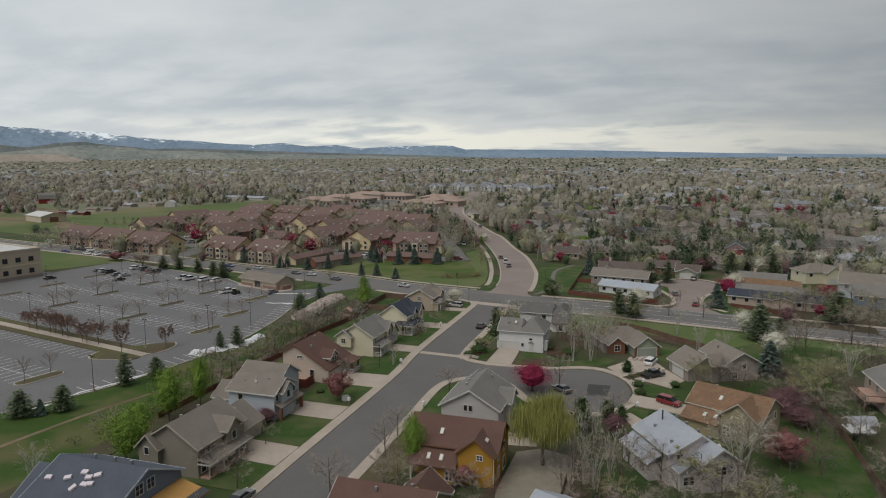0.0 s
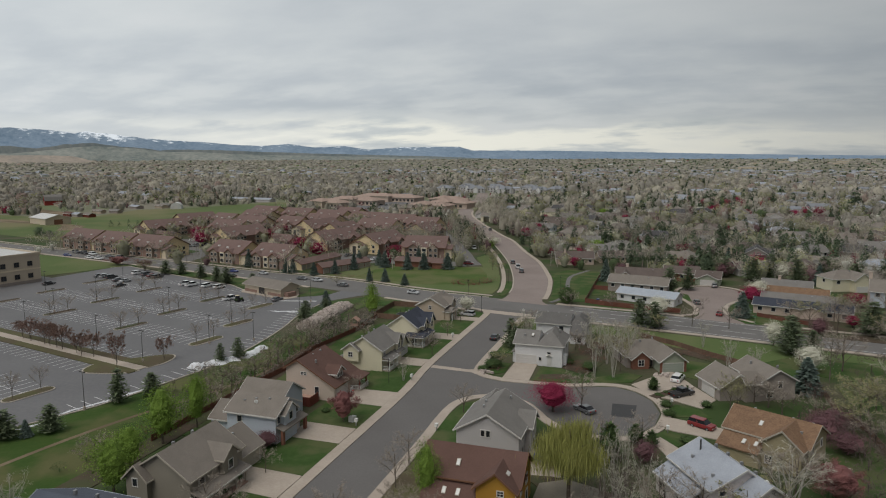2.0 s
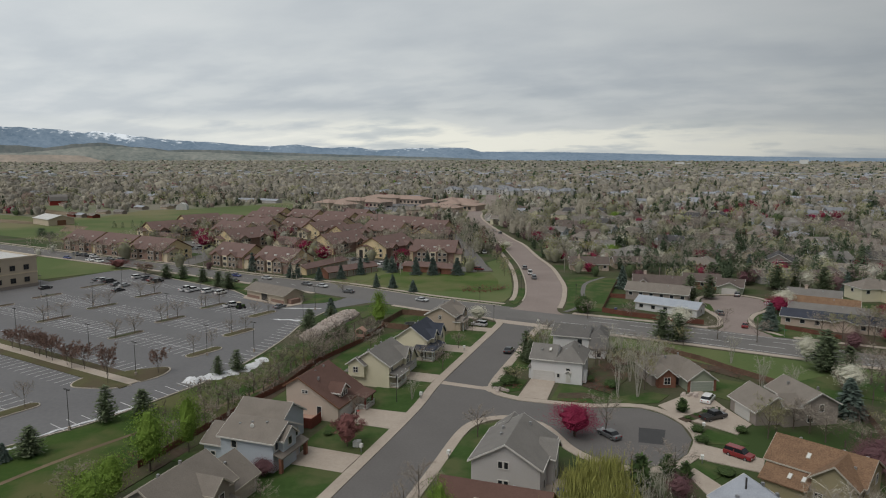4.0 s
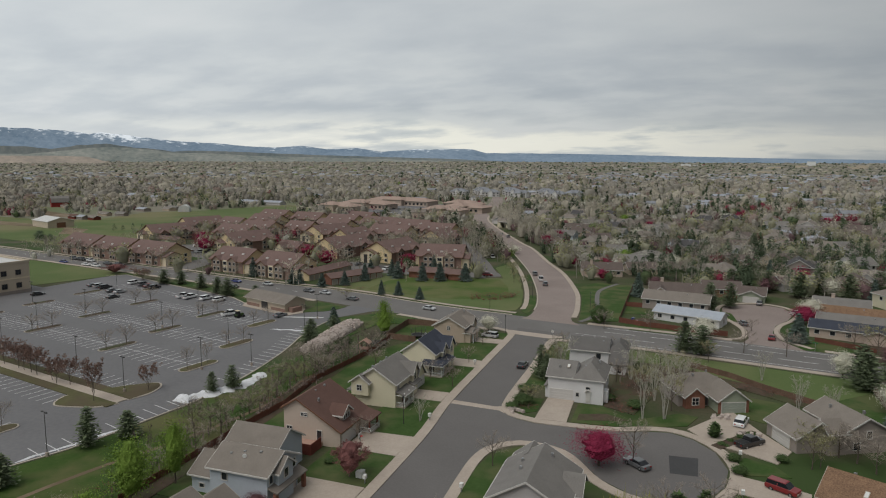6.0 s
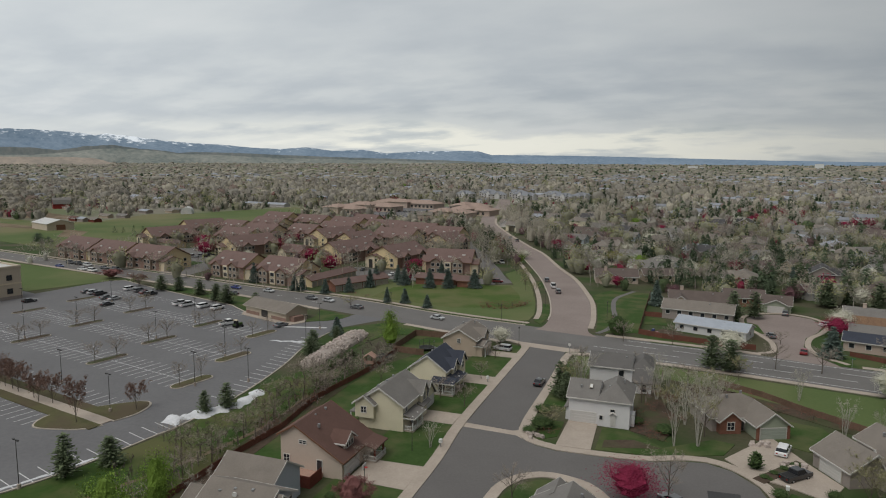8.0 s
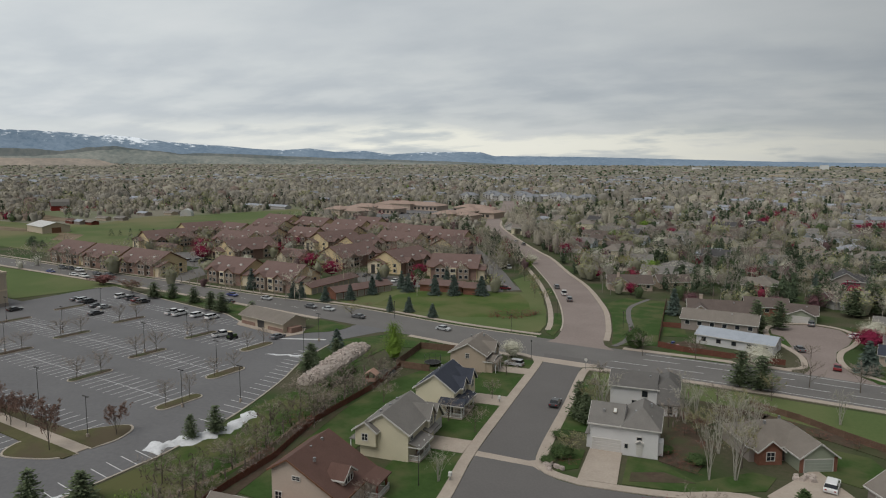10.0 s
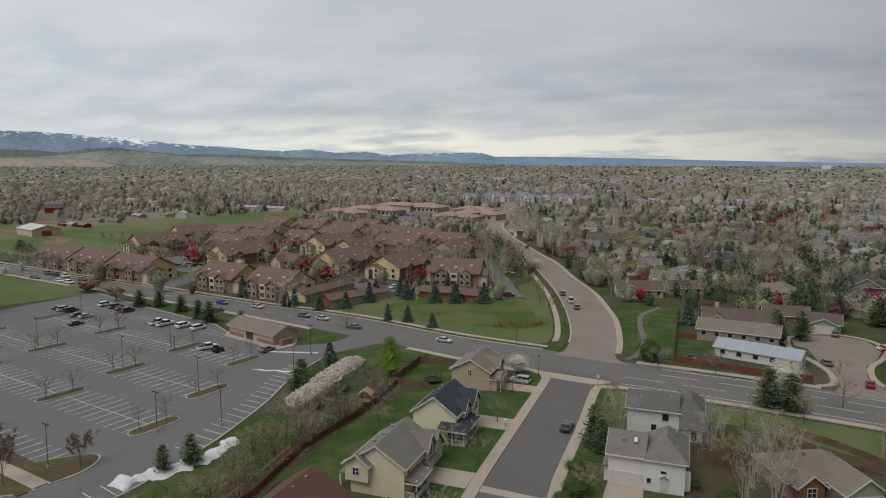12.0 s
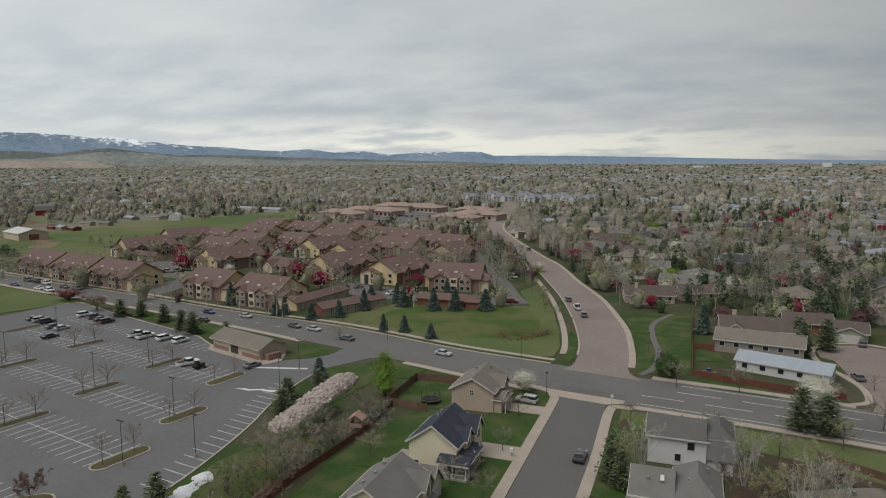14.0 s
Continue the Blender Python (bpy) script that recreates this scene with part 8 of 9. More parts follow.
def templates(kind, pieces, seed):
    """Crowns of one-metre scale for woods: centres and half axes of their pieces."""
    r = np.random.default_rng(seed)
    d = unit(r.normal(size=(pieces, 3)))
    if kind == "lump":
        rings, around = (3, 8) if pieces > 8 else (3, 6)
        pts = []
        for i in range(rings + 1):
            e = math.pi / 2 * (1 - i / rings) - (0.15 if i == rings else 0)
            for j in range(around):
                k = r.uniform(0.5, 1.32) if pieces > 8 else r.uniform(0.7, 1.25)
                t = 2 * math.pi * (j + 0.5 * (i % 2)) / around
                foot = 0.55 if i == rings and pieces > 8 else 1.0
                pts.append((0.5 * k * foot * math.cos(e) * math.cos(t), 0.5 * k * foot * math.cos(e) * math.sin(t), 0.34 + 0.60 * k ** 0.6 * math.sin(e) if i < rings else 0.10 if pieces > 8 else 0.02))
        return np.array(pts), rings, around
    if kind == "bare" and pieces > 60:
        n = (7, 5, 4, 2) if pieces > 300 else (6, 4, 3, 2) if pieces > 200 else (5, 3, 2, 1)
        _, (v, f), ctr = branches(r, 1.0, 1.0, 0.24, *n, 0.85)
        q = v.reshape(-1, 4, 3)
        a, b = (q[:, 2] - q[:, 0]) / 2, (q[:, 3] - q[:, 1]) / 2
        return ctr, a, unit(b) * (0.0042 if pieces > 300 else 0.0066 if pieces > 200 else 0.019) * (1 + 0.6 * r.random((len(b), 1)))
    if kind == "bare":
        d[:, 2] = np.abs(d[:, 2]) * 1.1 - 0.25
        p = d * r.uniform(0.35, 1.0, (pieces, 1)) ** 0.6 * np.array([0.46, 0.46, 0.52]) + np.array([0, 0, 0.46])
        a = unit(d + np.array([0, 0, 0.7]) + r.normal(size=d.shape) * 0.35)
        b = unit(np.cross(a, r.normal(size=d.shape)))
        k = (24.0 / pieces) ** 0.5
        return p, a * r.uniform(0.07, 0.14, (pieces, 1)) * max(1, k ** 0.6), b * r.uniform(0.012, 0.024, (pieces, 1)) * (0.5 if pieces > 150 else 0.8 if pieces > 60 else 2.4 * k)
    if kind == "pine":
        z = r.uniform(0.05, 1, pieces)
        t = r.uniform(0, 6.283, pieces)
        rad = 0.40 * (1 - z) ** 0.65 * r.uniform(0.6, 1.05, pieces) + 0.02
        o = np.stack([np.cos(t), np.sin(t), np.zeros(pieces)], 1)
        p = o * rad[:, None] + np.stack([np.zeros(pieces), np.zeros(pieces), z], 1)
        k = (40.0 / pieces) ** 0.5
        return p, (o + np.array([0, 0, -0.5])) * 0.095 * k, np.stack([-np.sin(t), np.cos(t), np.zeros(pieces)], 1) * 0.085 * k
    p = d * r.uniform(0.4, 1.0, (pieces, 1)) ** 0.5 * np.array([0.42, 0.42, 0.36]) + np.array([0, 0, 0.58])
    a = unit(r.normal(size=d.shape))
    b = unit(np.cross(a, r.normal(size=d.shape)))
    k = (60.0 / pieces) ** 0.5
    return p, a * 0.055 * k, b * 0.045 * k


def wood(name, kind, material, label, spots, pieces, seed):
    """One object of many trees; spots are rows of x, y, height, width."""
    if not len(spots):
        return
    spots = np.array(spots)
    r = np.random.default_rng(seed)
    V, T = [], []
    forms = [templates(kind, pieces, seed + i) for i in range(5)]
    for i, (p, a, b) in enumerate(forms):
        s = spots[i::5]
        tone = np.clip(0.5 * r.random(len(s)) + np.array([0.25 + 0.55 * noise.fractal(Vector((x * 0.006, y * 0.006, 4.0)), 1.0, 2.0, 3) for x, y in s[:, :2]]), 0, 1)
        t = r.uniform(0, 6.283, len(s))
        c, q = np.cos(t)[:, None], np.sin(t)[:, None]

        def turn(v):
            x = v[None, :, 0] * c - v[None, :, 1] * q
            y = v[None, :, 0] * q + v[None, :, 1] * c
            z = np.broadcast_to(v[None, :, 2], x.shape)
            return np.stack([x * s[:, 3:4], y * s[:, 3:4], z * s[:, 2:3]], 2)

        P = turn(p)
        P[:, :, 0] += s[:, 0:1]
        P[:, :, 1] += s[:, 1:2]
        P[:, :, 2] += far_lift(np.hypot(s[:, 0:1] - APEX[0], s[:, 1:2] - APEX[1]))
        if kind == "lump":
            V.append(P.reshape(-1, 3))
            T.append(np.repeat(tone, P.shape[1]))
            continue
        A, B = turn(a), turn(b)
        T.append(np.repeat(tone, P.shape[1] * 4))
        V.append(np.stack([P - A, P - B, P + A, P + B], 2).reshape(-1, 3))
        if kind != "pine" and pieces > 20:
            st = np.stack([s[:, 0], s[:, 1], s[:, 2] * 0.28], 1)
            up_ = np.stack([np.zeros(len(s)), np.zeros(len(s)), s[:, 2] * 0.29], 1)
            sd = np.stack([np.full(len(s), 0.16), np.full(len(s), 0.05), np.zeros(len(s))], 1)
            V.append(np.stack([st - up_, st - sd, st + up_, st + sd], 1).reshape(-1, 3))
            T.append(np.repeat(tone, 4))
    v = np.concatenate(V)
    if kind == "lump":
        _, rings, around = forms[0]
        one = np.array([(i * around + j, i * around + (j + 1) % around, (i + 1) * around + (j + 1) % around, (i + 1) * around + j) for i in range(rings) for j in range(around)])
        me = arrays(name, v, (one[None] + (np.arange(len(spots)) * (rings + 1) * around)[:, None, None]).reshape(-1, 4)[:, ::-1])
        if pieces <= 8:
            me.shade_smooth()
    else:
        me = arrays(name, v, np.arange(len(v)).reshape(-1, 4))
    me.attributes.new("tone", "FLOAT", "POINT").data.foreach_set("value", np.concatenate(T).astype(np.float32))
    me.materials.append(material)
    tagged(new(name, me), label, "trees", kind="stuff")


SORTS = [("bare", "twig", 0.28, "leafless grey-brown trees"), ("bare", "twig_tan", 0.20, "leafless tan trees"), ("bare", "twig_red", 0.06, "leafless russet trees"), ("leaf", "bud", 0.115, "trees budding in olive green"),
         ("pine", "pine", 0.22, "dark green conifers"), ("leaf", "plum", 0.035, "dull purple ornamental trees"), ("leaf", "dark", 0.04, "dark green leafy trees"), ("leaf", "red", 0.024, "crimson ornamental trees"), ("leaf", "white", 0.03, "trees in white blossom"), ("leaf", "fresh", 0.025, "trees in fresh green leaf")]
# farther out conifers and blossom thin out; the paler mix stands in for haze
SHARE_FAR = {"twig": 0.47, "twig_tan": 0.28, "twig_red": 0.03, "bud": 0.10, "pine": 0.095, "plum": 0.005, "dark": 0.012, "red": 0.003, "white": 0.0, "fresh": 0.005}
L["twig_tan"] = leaf("twigs_tan", (0.33, 0.295, 0.235), (0.44, 0.40, 0.325))


def wood_leaf(name, a, b, vary=0.28):
    return surf(name, a, b, 0.6, 2.4, 0.9, 0.0, 0.08, tone=vary)


LW = {"twig": wood_leaf("wood_twigs_grey", (0.224, 0.2, 0.174), (0.333, 0.305, 0.268)), "twig_tan": wood_leaf("wood_twigs_tan", (0.333, 0.304, 0.245), (0.461, 0.423, 0.347)), "twig_red": wood_leaf("wood_twigs_russet", (0.235, 0.182, 0.166), (0.323, 0.259, 0.235)),
      "bud": wood_leaf("wood_buds_olive", (0.212, 0.212, 0.106), (0.287, 0.281, 0.154)), "pine": wood_leaf("wood_needles", (0.042, 0.062, 0.036), (0.075, 0.098, 0.058), 0.4), "plum": wood_leaf("wood_plum", (0.14, 0.085, 0.09), (0.19, 0.12, 0.12)),
      "dark": wood_leaf("wood_dark_green", (0.05, 0.075, 0.03), (0.08, 0.11, 0.045)), "red": wood_leaf("wood_crimson", (0.18, 0.022, 0.05), (0.27, 0.038, 0.075)), "white": wood_leaf("wood_blossom", (0.44, 0.43, 0.36), (0.62, 0.60, 0.52), 0.15),
      "fresh": wood_leaf("wood_fresh_green", (0.10, 0.175, 0.03), (0.15, 0.23, 0.045))}


LW["brush"] = wood_leaf("wood_brush_brown", (0.105, 0.084, 0.074), (0.165, 0.135, 0.118))
# crown colours are lightened to suggest haze over the far trees
LF = {"twig": wood_leaf("crowns_grey", (0.217, 0.204, 0.175), (0.286, 0.27, 0.235), 0.18), "twig_tan": wood_leaf("crowns_tan", (0.263, 0.242, 0.198), (0.339, 0.317, 0.259), 0.25), "twig_red": wood_leaf("crowns_russet", (0.194, 0.153, 0.131), (0.248, 0.191, 0.163)),
      "bud": wood_leaf("crowns_olive", (0.193, 0.191, 0.136), (0.248, 0.245, 0.176)), "plum": wood_leaf("crowns_plum", (0.112, 0.073, 0.076), (0.146, 0.095, 0.095)), "dark": wood_leaf("crowns_dark_green", (0.056, 0.078, 0.039), (0.078, 0.101, 0.050)),
      "red": wood_leaf("crowns_crimson", (0.14, 0.025, 0.042), (0.19, 0.036, 0.056)), "white": wood_leaf("crowns_blossom", (0.336, 0.336, 0.291), (0.448, 0.437, 0.381)), "fresh": wood_leaf("crowns_fresh", (0.101, 0.146, 0.039), (0.134, 0.190, 0.050))}


def scatter(n, d0, d1, seed, keep):
    r = random.Random(seed)
    out = {s[1]: [] for s in SORTS}
    tries = 0
    got = 0
    while got < n and tries < n * 9:
        tries += 1
        d = math.sqrt(r.uniform(d0 * d0, d1 * d1))
        az = r.uniform(-1.02, 0.36)
        x, y = APEX[0] + d * math.sin(az), APEX[1] + d * math.cos(az)
        if not keep(x, y):
            continue
        if d0 > 240 and d1 > 480 and noise.fractal(Vector((x * 0.012, y * 0.012, seed)), 1.0, 2.0, 3) < r.uniform(-0.75, 0.15):
            continue
        got += 1
        k, acc = r.random(), 0
        for sort in SORTS:
            acc += SHARE_FAR[sort[1]] if d0 > 800 else sort[2]
            if k < acc:
                break
        if d0 > 240 and d1 > 480 and az > -0.32 and sort[0] == "bare" and r.random() < 0.16:
            sort = SORTS[4]
        elif az < -0.45 and sort[0] == "pine" and r.random() < 0.5:
            sort = SORTS[1]
        h = r.uniform(6, 11.5 if d0 < 800 else 14) if sort[0] == "bare" else r.uniform(6, 11) if sort[0] == "pine" else r.uniform(4.5, 8.5)
        if sort[0] == "leaf" and sort[1] == "bud":
            h = r.uniform(6, 12)
        w = h * (r.uniform(0.75, 1.05) if sort[0] == "bare" else r.uniform(0.7, 1.0) if sort[0] == "pine" else r.uniform(0.9, 1.3))
        if d0 > 400:
            k = 0.5 + 0.85 * r.random() ** 1.4
            h, w = h * k, w * k * r.uniform(0.8, 1.25)
        out[sort[1]].append((x, y, h, w))
    return out


def clear_of_houses(x, y):
    if not open_land(x, y):
        return False
    return min((h[0] - x) ** 2 + (h[1] - y) ** 2 for h in HOUSES) > 72


def clear_far(x, y):
    return (int(x // 11), int(y // 11)) not in CELLS and open_land(x, y)


def clear_horizon(x, y):
    return (int(x // 11), int(y // 11)) not in CELLS and in_view(x, y)


def in_apartments(x, y):
    if not inside(x, y, APTS) or min((c[0] - x) ** 2 + (c[1] - y) ** 2 for c in CENTRES) < 190:
        return False
    return True


LF["pine"] = wood_leaf("crowns_needles", (0.04, 0.058, 0.036), (0.066, 0.085, 0.052), 0.3)


def inner(what, kind, key, label, rows, seed):
    """The dense inside of distant crowns, a little smaller than their outer twigs and leaves."""
    k = {"bare": (0.72, 1.0) if what == "far" else (0.74, 0.66), "pine": (0.62, 0.5)}.get(kind, (0.76, 0.60))
    wood("crowns_" + what, "lump", LF[key], label + " with dense crowns", [(x, y, h * k[0], w * k[1]) for x, y, h, w in rows], 8 if what == "far" else 16, seed)


for d0, d1, n, pieces, seed, keep, what in ((250, 480, 640, 330, 3, clear_of_houses, "near"), (480, 850, 2300, 90, 4, clear_of_houses, "middle"), (850, 1700, 8200, 22, 5, clear_far, "far"), (1700, 4300, 14000, 9, 6, clear_horizon, "horizon")):
    spots = scatter(n, d0, d1, seed, keep)
    for i, (kind, key, _, label) in enumerate(SORTS):
        rows = spots[key]
        if what == "horizon":
            wood("woods_horizon", "lump", LF[key], label + " filling the plain", [(x, y, h * (0.7 if kind == "pine" else 0.42), w * (0.9 if kind == "pine" else 1.7)) for x, y, h, w in rows], 8, seed * 100 + i * 7)
            continue
        wood("woods_" + what, kind, LW[key], label + " filling the suburb", rows, pieces if kind == "bare" else min(150, int(pieces * 0.9)), seed * 100 + i * 7)
        if kind != "bare" or what != "near":
            inner(what, kind, key, label, rows, seed * 100 + i * 7 + 50)
spots = scatter(270, 240, 480, 17, in_apartments)
for i, (kind, key, _, label) in enumerate(SORTS):
    if key in ("pine", "twig_red", "plum"):
        spots[key] = [] if key == "pine" else spots[key][::3]
    wood("apartment_trees", kind, LW[key], label + " between apartment blocks", spots[key], 260 if kind == "bare" else 110, 900 + i)
    if kind != "bare":
        inner("apartments", kind, key, label, spots[key], 950 + i)
r = random.Random(61)
row = [(r.uniform(-112, -46), r.uniform(190, 262), r.uniform(8, 12), r.uniform(5, 7.5)) for _ in range(64)]
row = [q for q in row if min((c[0] - q[0]) ** 2 + (c[1] - q[1]) ** 2 for c in CENTRES) > 120 and q[0] < side_road_x(q[1])[0] - 6]
wood("apartment_trees", "bare", LW["twig_tan"], "tall tan leafless trees between apartment blocks", row, 330, 62)
row = [(-262 + i * 6.2 + r.uniform(-1.5, 1.5), 135.5 - i * 1.42 + r.uniform(-1, 1), r.uniform(5, 8), r.uniform(4, 6)) for i in range(28)]
wood("apartment_trees", "bare", LW["twig"], "leafless street trees before the apartment blocks", row, 300, 63)
row = [(-495, 480), (-483, 486), (-468, 484), (-455, 490), (-446, 486), (-437, 492), (-505, 476), (-285, 610), (-262, 640)]
wood("field_willows", "leaf", LW["bud"], "broad olive budding trees beyond the pasture", [(x, y, 13, 13) for x, y in row], 120, 41)
row = [(-470, 528), (-462, 530), (-455, 534), (-448, 536), (-440, 536), (-520, 470), (-476, 334), (-470, 500), (-380, 540), (-350, 545)]
wood("field_pines", "pine", LW["pine"], "tall dark conifers beyond the pasture", [(x, y, 12, 9) for x, y in row], 120, 42)
row = [(-522, 394), (-514, 396), (-532, 332), (-540, 326), (-575, 408), (-240, 470)]
wood("field_crabapples", "leaf", LW["red"], "crimson ornamental trees by the farm", [(x, y, 6, 7) for x, y in row], 120, 43)
r = random.Random(12)
row = [(r.uniform(-560, -455), 0, r.uniform(6, 10), r.uniform(6, 9)) for _ in range(26)]
row = [(x, 300 - (x + 455) * 0.95 + r.uniform(8, 60), h, w) for x, _, h, w in row if not -585 < x < -545]
wood("farm_trees", "bare", LW["twig_tan"], "tan leafless trees round the farm", row, 220, 44)
inner("farm", "bare", "twig", "grey leafless trees", row, 440)
# a row of tall tan poplars beside the side road, and pines along the drive
r = random.Random(8)
row = [(side_road_x(y)[1] + 9 + r.uniform(-3, 12), y, r.uniform(11, 16), r.uniform(7, 9)) for y in np.linspace(265, 440, 40)] + [(r.uniform(-34, -14), r.uniform(425, 455), r.uniform(14, 18), r.uniform(8, 10)) for _ in range(8)]
wood("roadside_trees", "bare", LW["twig_tan"], "tall tan leafless trees beside the side road", row, 320, 31)
inner("roadside", "bare", "twig_tan", "tall tan leafless trees", row, 310)
row = [(side_road_x(y)[0] - 8 + r.uniform(-3, 2), y, r.uniform(5, 8), r.uniform(5, 7)) for y in np.linspace(215, 330, 20)]
wood("drive_pines", "pine", LW["pine"], "dark pines between the drive and the side road", row, 150, 32)
row = [(side_road_x(y)[1] + 8 + r.uniform(-2, 8), y, r.uniform(5, 8), r.uniform(6, 8)) for y in np.linspace(180, 262, 14)]
wood("roadside_trees", "bare", LW["twig"], "grey leafless trees beside the side road", row, 220, 33)
row = [(-330 + i * 6.5, 240 + i * 2.2 + r.uniform(-2, 2), r.uniform(3.5, 6), r.uniform(4, 6)) for i in range(10)] + [(-350 + i * 4, 196 - i * 2.5 + r.uniform(-4, 4), r.uniform(2.5, 4), r.uniform(6, 9)) for i in range(9)]
wood("field_pines", "pine", LW["pine"], "young dark pines at the pasture edge", row, 120, 34)
row = [(-35 + r.uniform(-3.0, 2.5), y, r.uniform(3.0, 6.8), r.uniform(4, 6.5)) for y in np.linspace(-48, 34, 38)]
wood("ditch_thicket", "bare", LW["brush"], "grey-brown leafless thicket along the ditch", row, 260, 35)
row = [(-33.6 + r.uniform(-2.0, 2.2), y, r.uniform(1.6, 3.4), r.uniform(3, 4.5)) for y in np.linspace(-52, 30, 28)]
wood("ditch_thicket", "bare", LW["twig_red"], "russet leafless thicket along the ditch", row, 240, 36)
row = [(-35.5 + r.uniform(-2.0, 2.0), y, r.uniform(1.4, 2.6), r.uniform(2.5, 4)) for y in np.linspace(-70, 20, 22)]
wood("ditch_shrubs", "leaf", LW["dark"], "dark olive shrubs along the ditch", row, 200, 37)
row = [(x, y + r.uniform(-1, 1), r.uniform(1.0, 1.6), r.uniform(2.2, 3.2)) for x, y in ((-26, 101), (-24, 101), (-22, 100.5), (-20, 100.4), (-18, 101), (-16.5, 103), (-15.5, 105.5), (-14.6, 107.5), (-14, 109.5), (-13.6, 111), (-24.6, 102), (-19, 101.6))]
wood("park_shrubs", "leaf", L["redgrass"], "low russet shrubs in the park lawn", row, 160, 38)
row = [(83, 237), (94, 215), (106, 339), (69, 264), (57, 322), (68, 184), (88, 228), (99, 240), (78, 215), (110, 250), (90, 262), (120, 300), (104, 222), (60, 190), (84, 190), (118, 230), (76, 300), (40, 250), (30, 330), (95, 300), (125, 200), (112, 205), (128, 255), (66, 225), (52, 232)]
row += [(r.uniform(20, 130), r.uniform(152, 290)) for _ in range(46)]
row = [q for q in row if min((c[0] - q[0]) ** 2 + (c[1] - q[1]) ** 2 for c in HOUSES) > 55 and q[0] > side_road_x(q[1])[1] + 14]
wood("garden_pines", "pine", LW["pine"], "tall dark conifers between gardens", [(x + r.uniform(-3, 3), y + r.uniform(-3, 3), r.uniform(8, 13), r.uniform(7, 11)) for x, y in row], 260, 39)
row = [(r.uniform(74, 92), r.uniform(-46, 4), r.uniform(3, 6), r.uniform(4, 7)) for _ in range(30)]
row = [q for q in row if (q[0] - 69) ** 2 + (q[1] - 3.6) ** 2 > 150 and (q[0] - 70.6) ** 2 + (q[1] + 27.2) ** 2 > 110]
wood("garden_thicket", "bare", LW["brush"], "grey-brown leafless garden thicket", row, 330, 40)

r = random.Random(77)
row = [(r.uniform(66, 92), r.uniform(-84, -56), r.uniform(4, 7), r.uniform(4, 7)) for _ in range(18)] + [(r.uniform(44, 54), r.uniform(-62, -50), r.uniform(5, 8), r.uniform(3.5, 5)) for _ in range(9)] + [(r.uniform(86, 122), r.uniform(-60, 66), r.uniform(4, 8), r.uniform(4, 8)) for _ in range(46)]
row = [q for q in row if not (94 < q[0] < 114 and -30 < q[1] < 4) and abs(q[1] - np.interp(q[0], MAIN_S[:, 0], MAIN_S[:, 1]) - 9) > 13]
wood("garden_thicket", "bare", LW["brush"], "grey-brown leafless garden thicket", row, 330, 51)
row = [(r.uniform(44, 60), r.uniform(-74, -58), r.uniform(3, 6), r.uniform(3, 6)) for _ in range(9)] + [(r.uniform(30, 46), r.uniform(14, 44), r.uniform(1.5, 4), r.uniform(3, 5)) for _ in range(16)]
wood("garden_thicket", "bare", LW["twig_red"], "russet leafless garden thicket", row, 300, 52)
row = [(r.uniform(44, 90), r.uniform(-80, -54), r.uniform(2, 5), r.uniform(3, 5)) for _ in range(14)] + [(r.uniform(88, 122), r.uniform(-58, 50), r.uniform(2, 5), r.uniform(3, 5)) for _ in range(20)]
row = [q for q in row if not (94 < q[0] < 114 and -30 < q[1] < 4)]
wood("garden_shrubs", "leaf", LW["dark"], "dark green garden shrubs", row, 200, 53)

# ---- far buildings and the mountains ----
for x, y, lx, ly, hz, rz in ((50, 3550, 46, 14, 13, -5), (640, 3700, 40, 16, 22, -8), (95, 3560, 20, 12, 8, -5), (430, 3300, 60, 14, 9, -5), (560, 3450, 50, 14, 11, -6), (820, 3500, 50, 14, 10, -6), (-215, 3120, 22, 10, 7, 0), (760, 3300, 70, 14, 8, -5), (330, 2700, 60, 16, 7, -4)):
    b = thing("far_building", "large pale commercial building far off on the plain", "building", x, y, float(far_lift(math.hypot(x - APEX[0], y - APEX[1]))), rz, group="far buildings")
    part("wall", Shape().box(-lx / 2, -ly / 2, 0, lx / 2, ly / 2, hz), W["metal"] if lx < 50 else W["office"], b)
    part("roof", Shape().box(-lx / 2 - 0.5, -ly / 2 - 0.5, hz, lx / 2 + 0.5, ly / 2 + 0.5, hz + 0.8), R["white"], b)


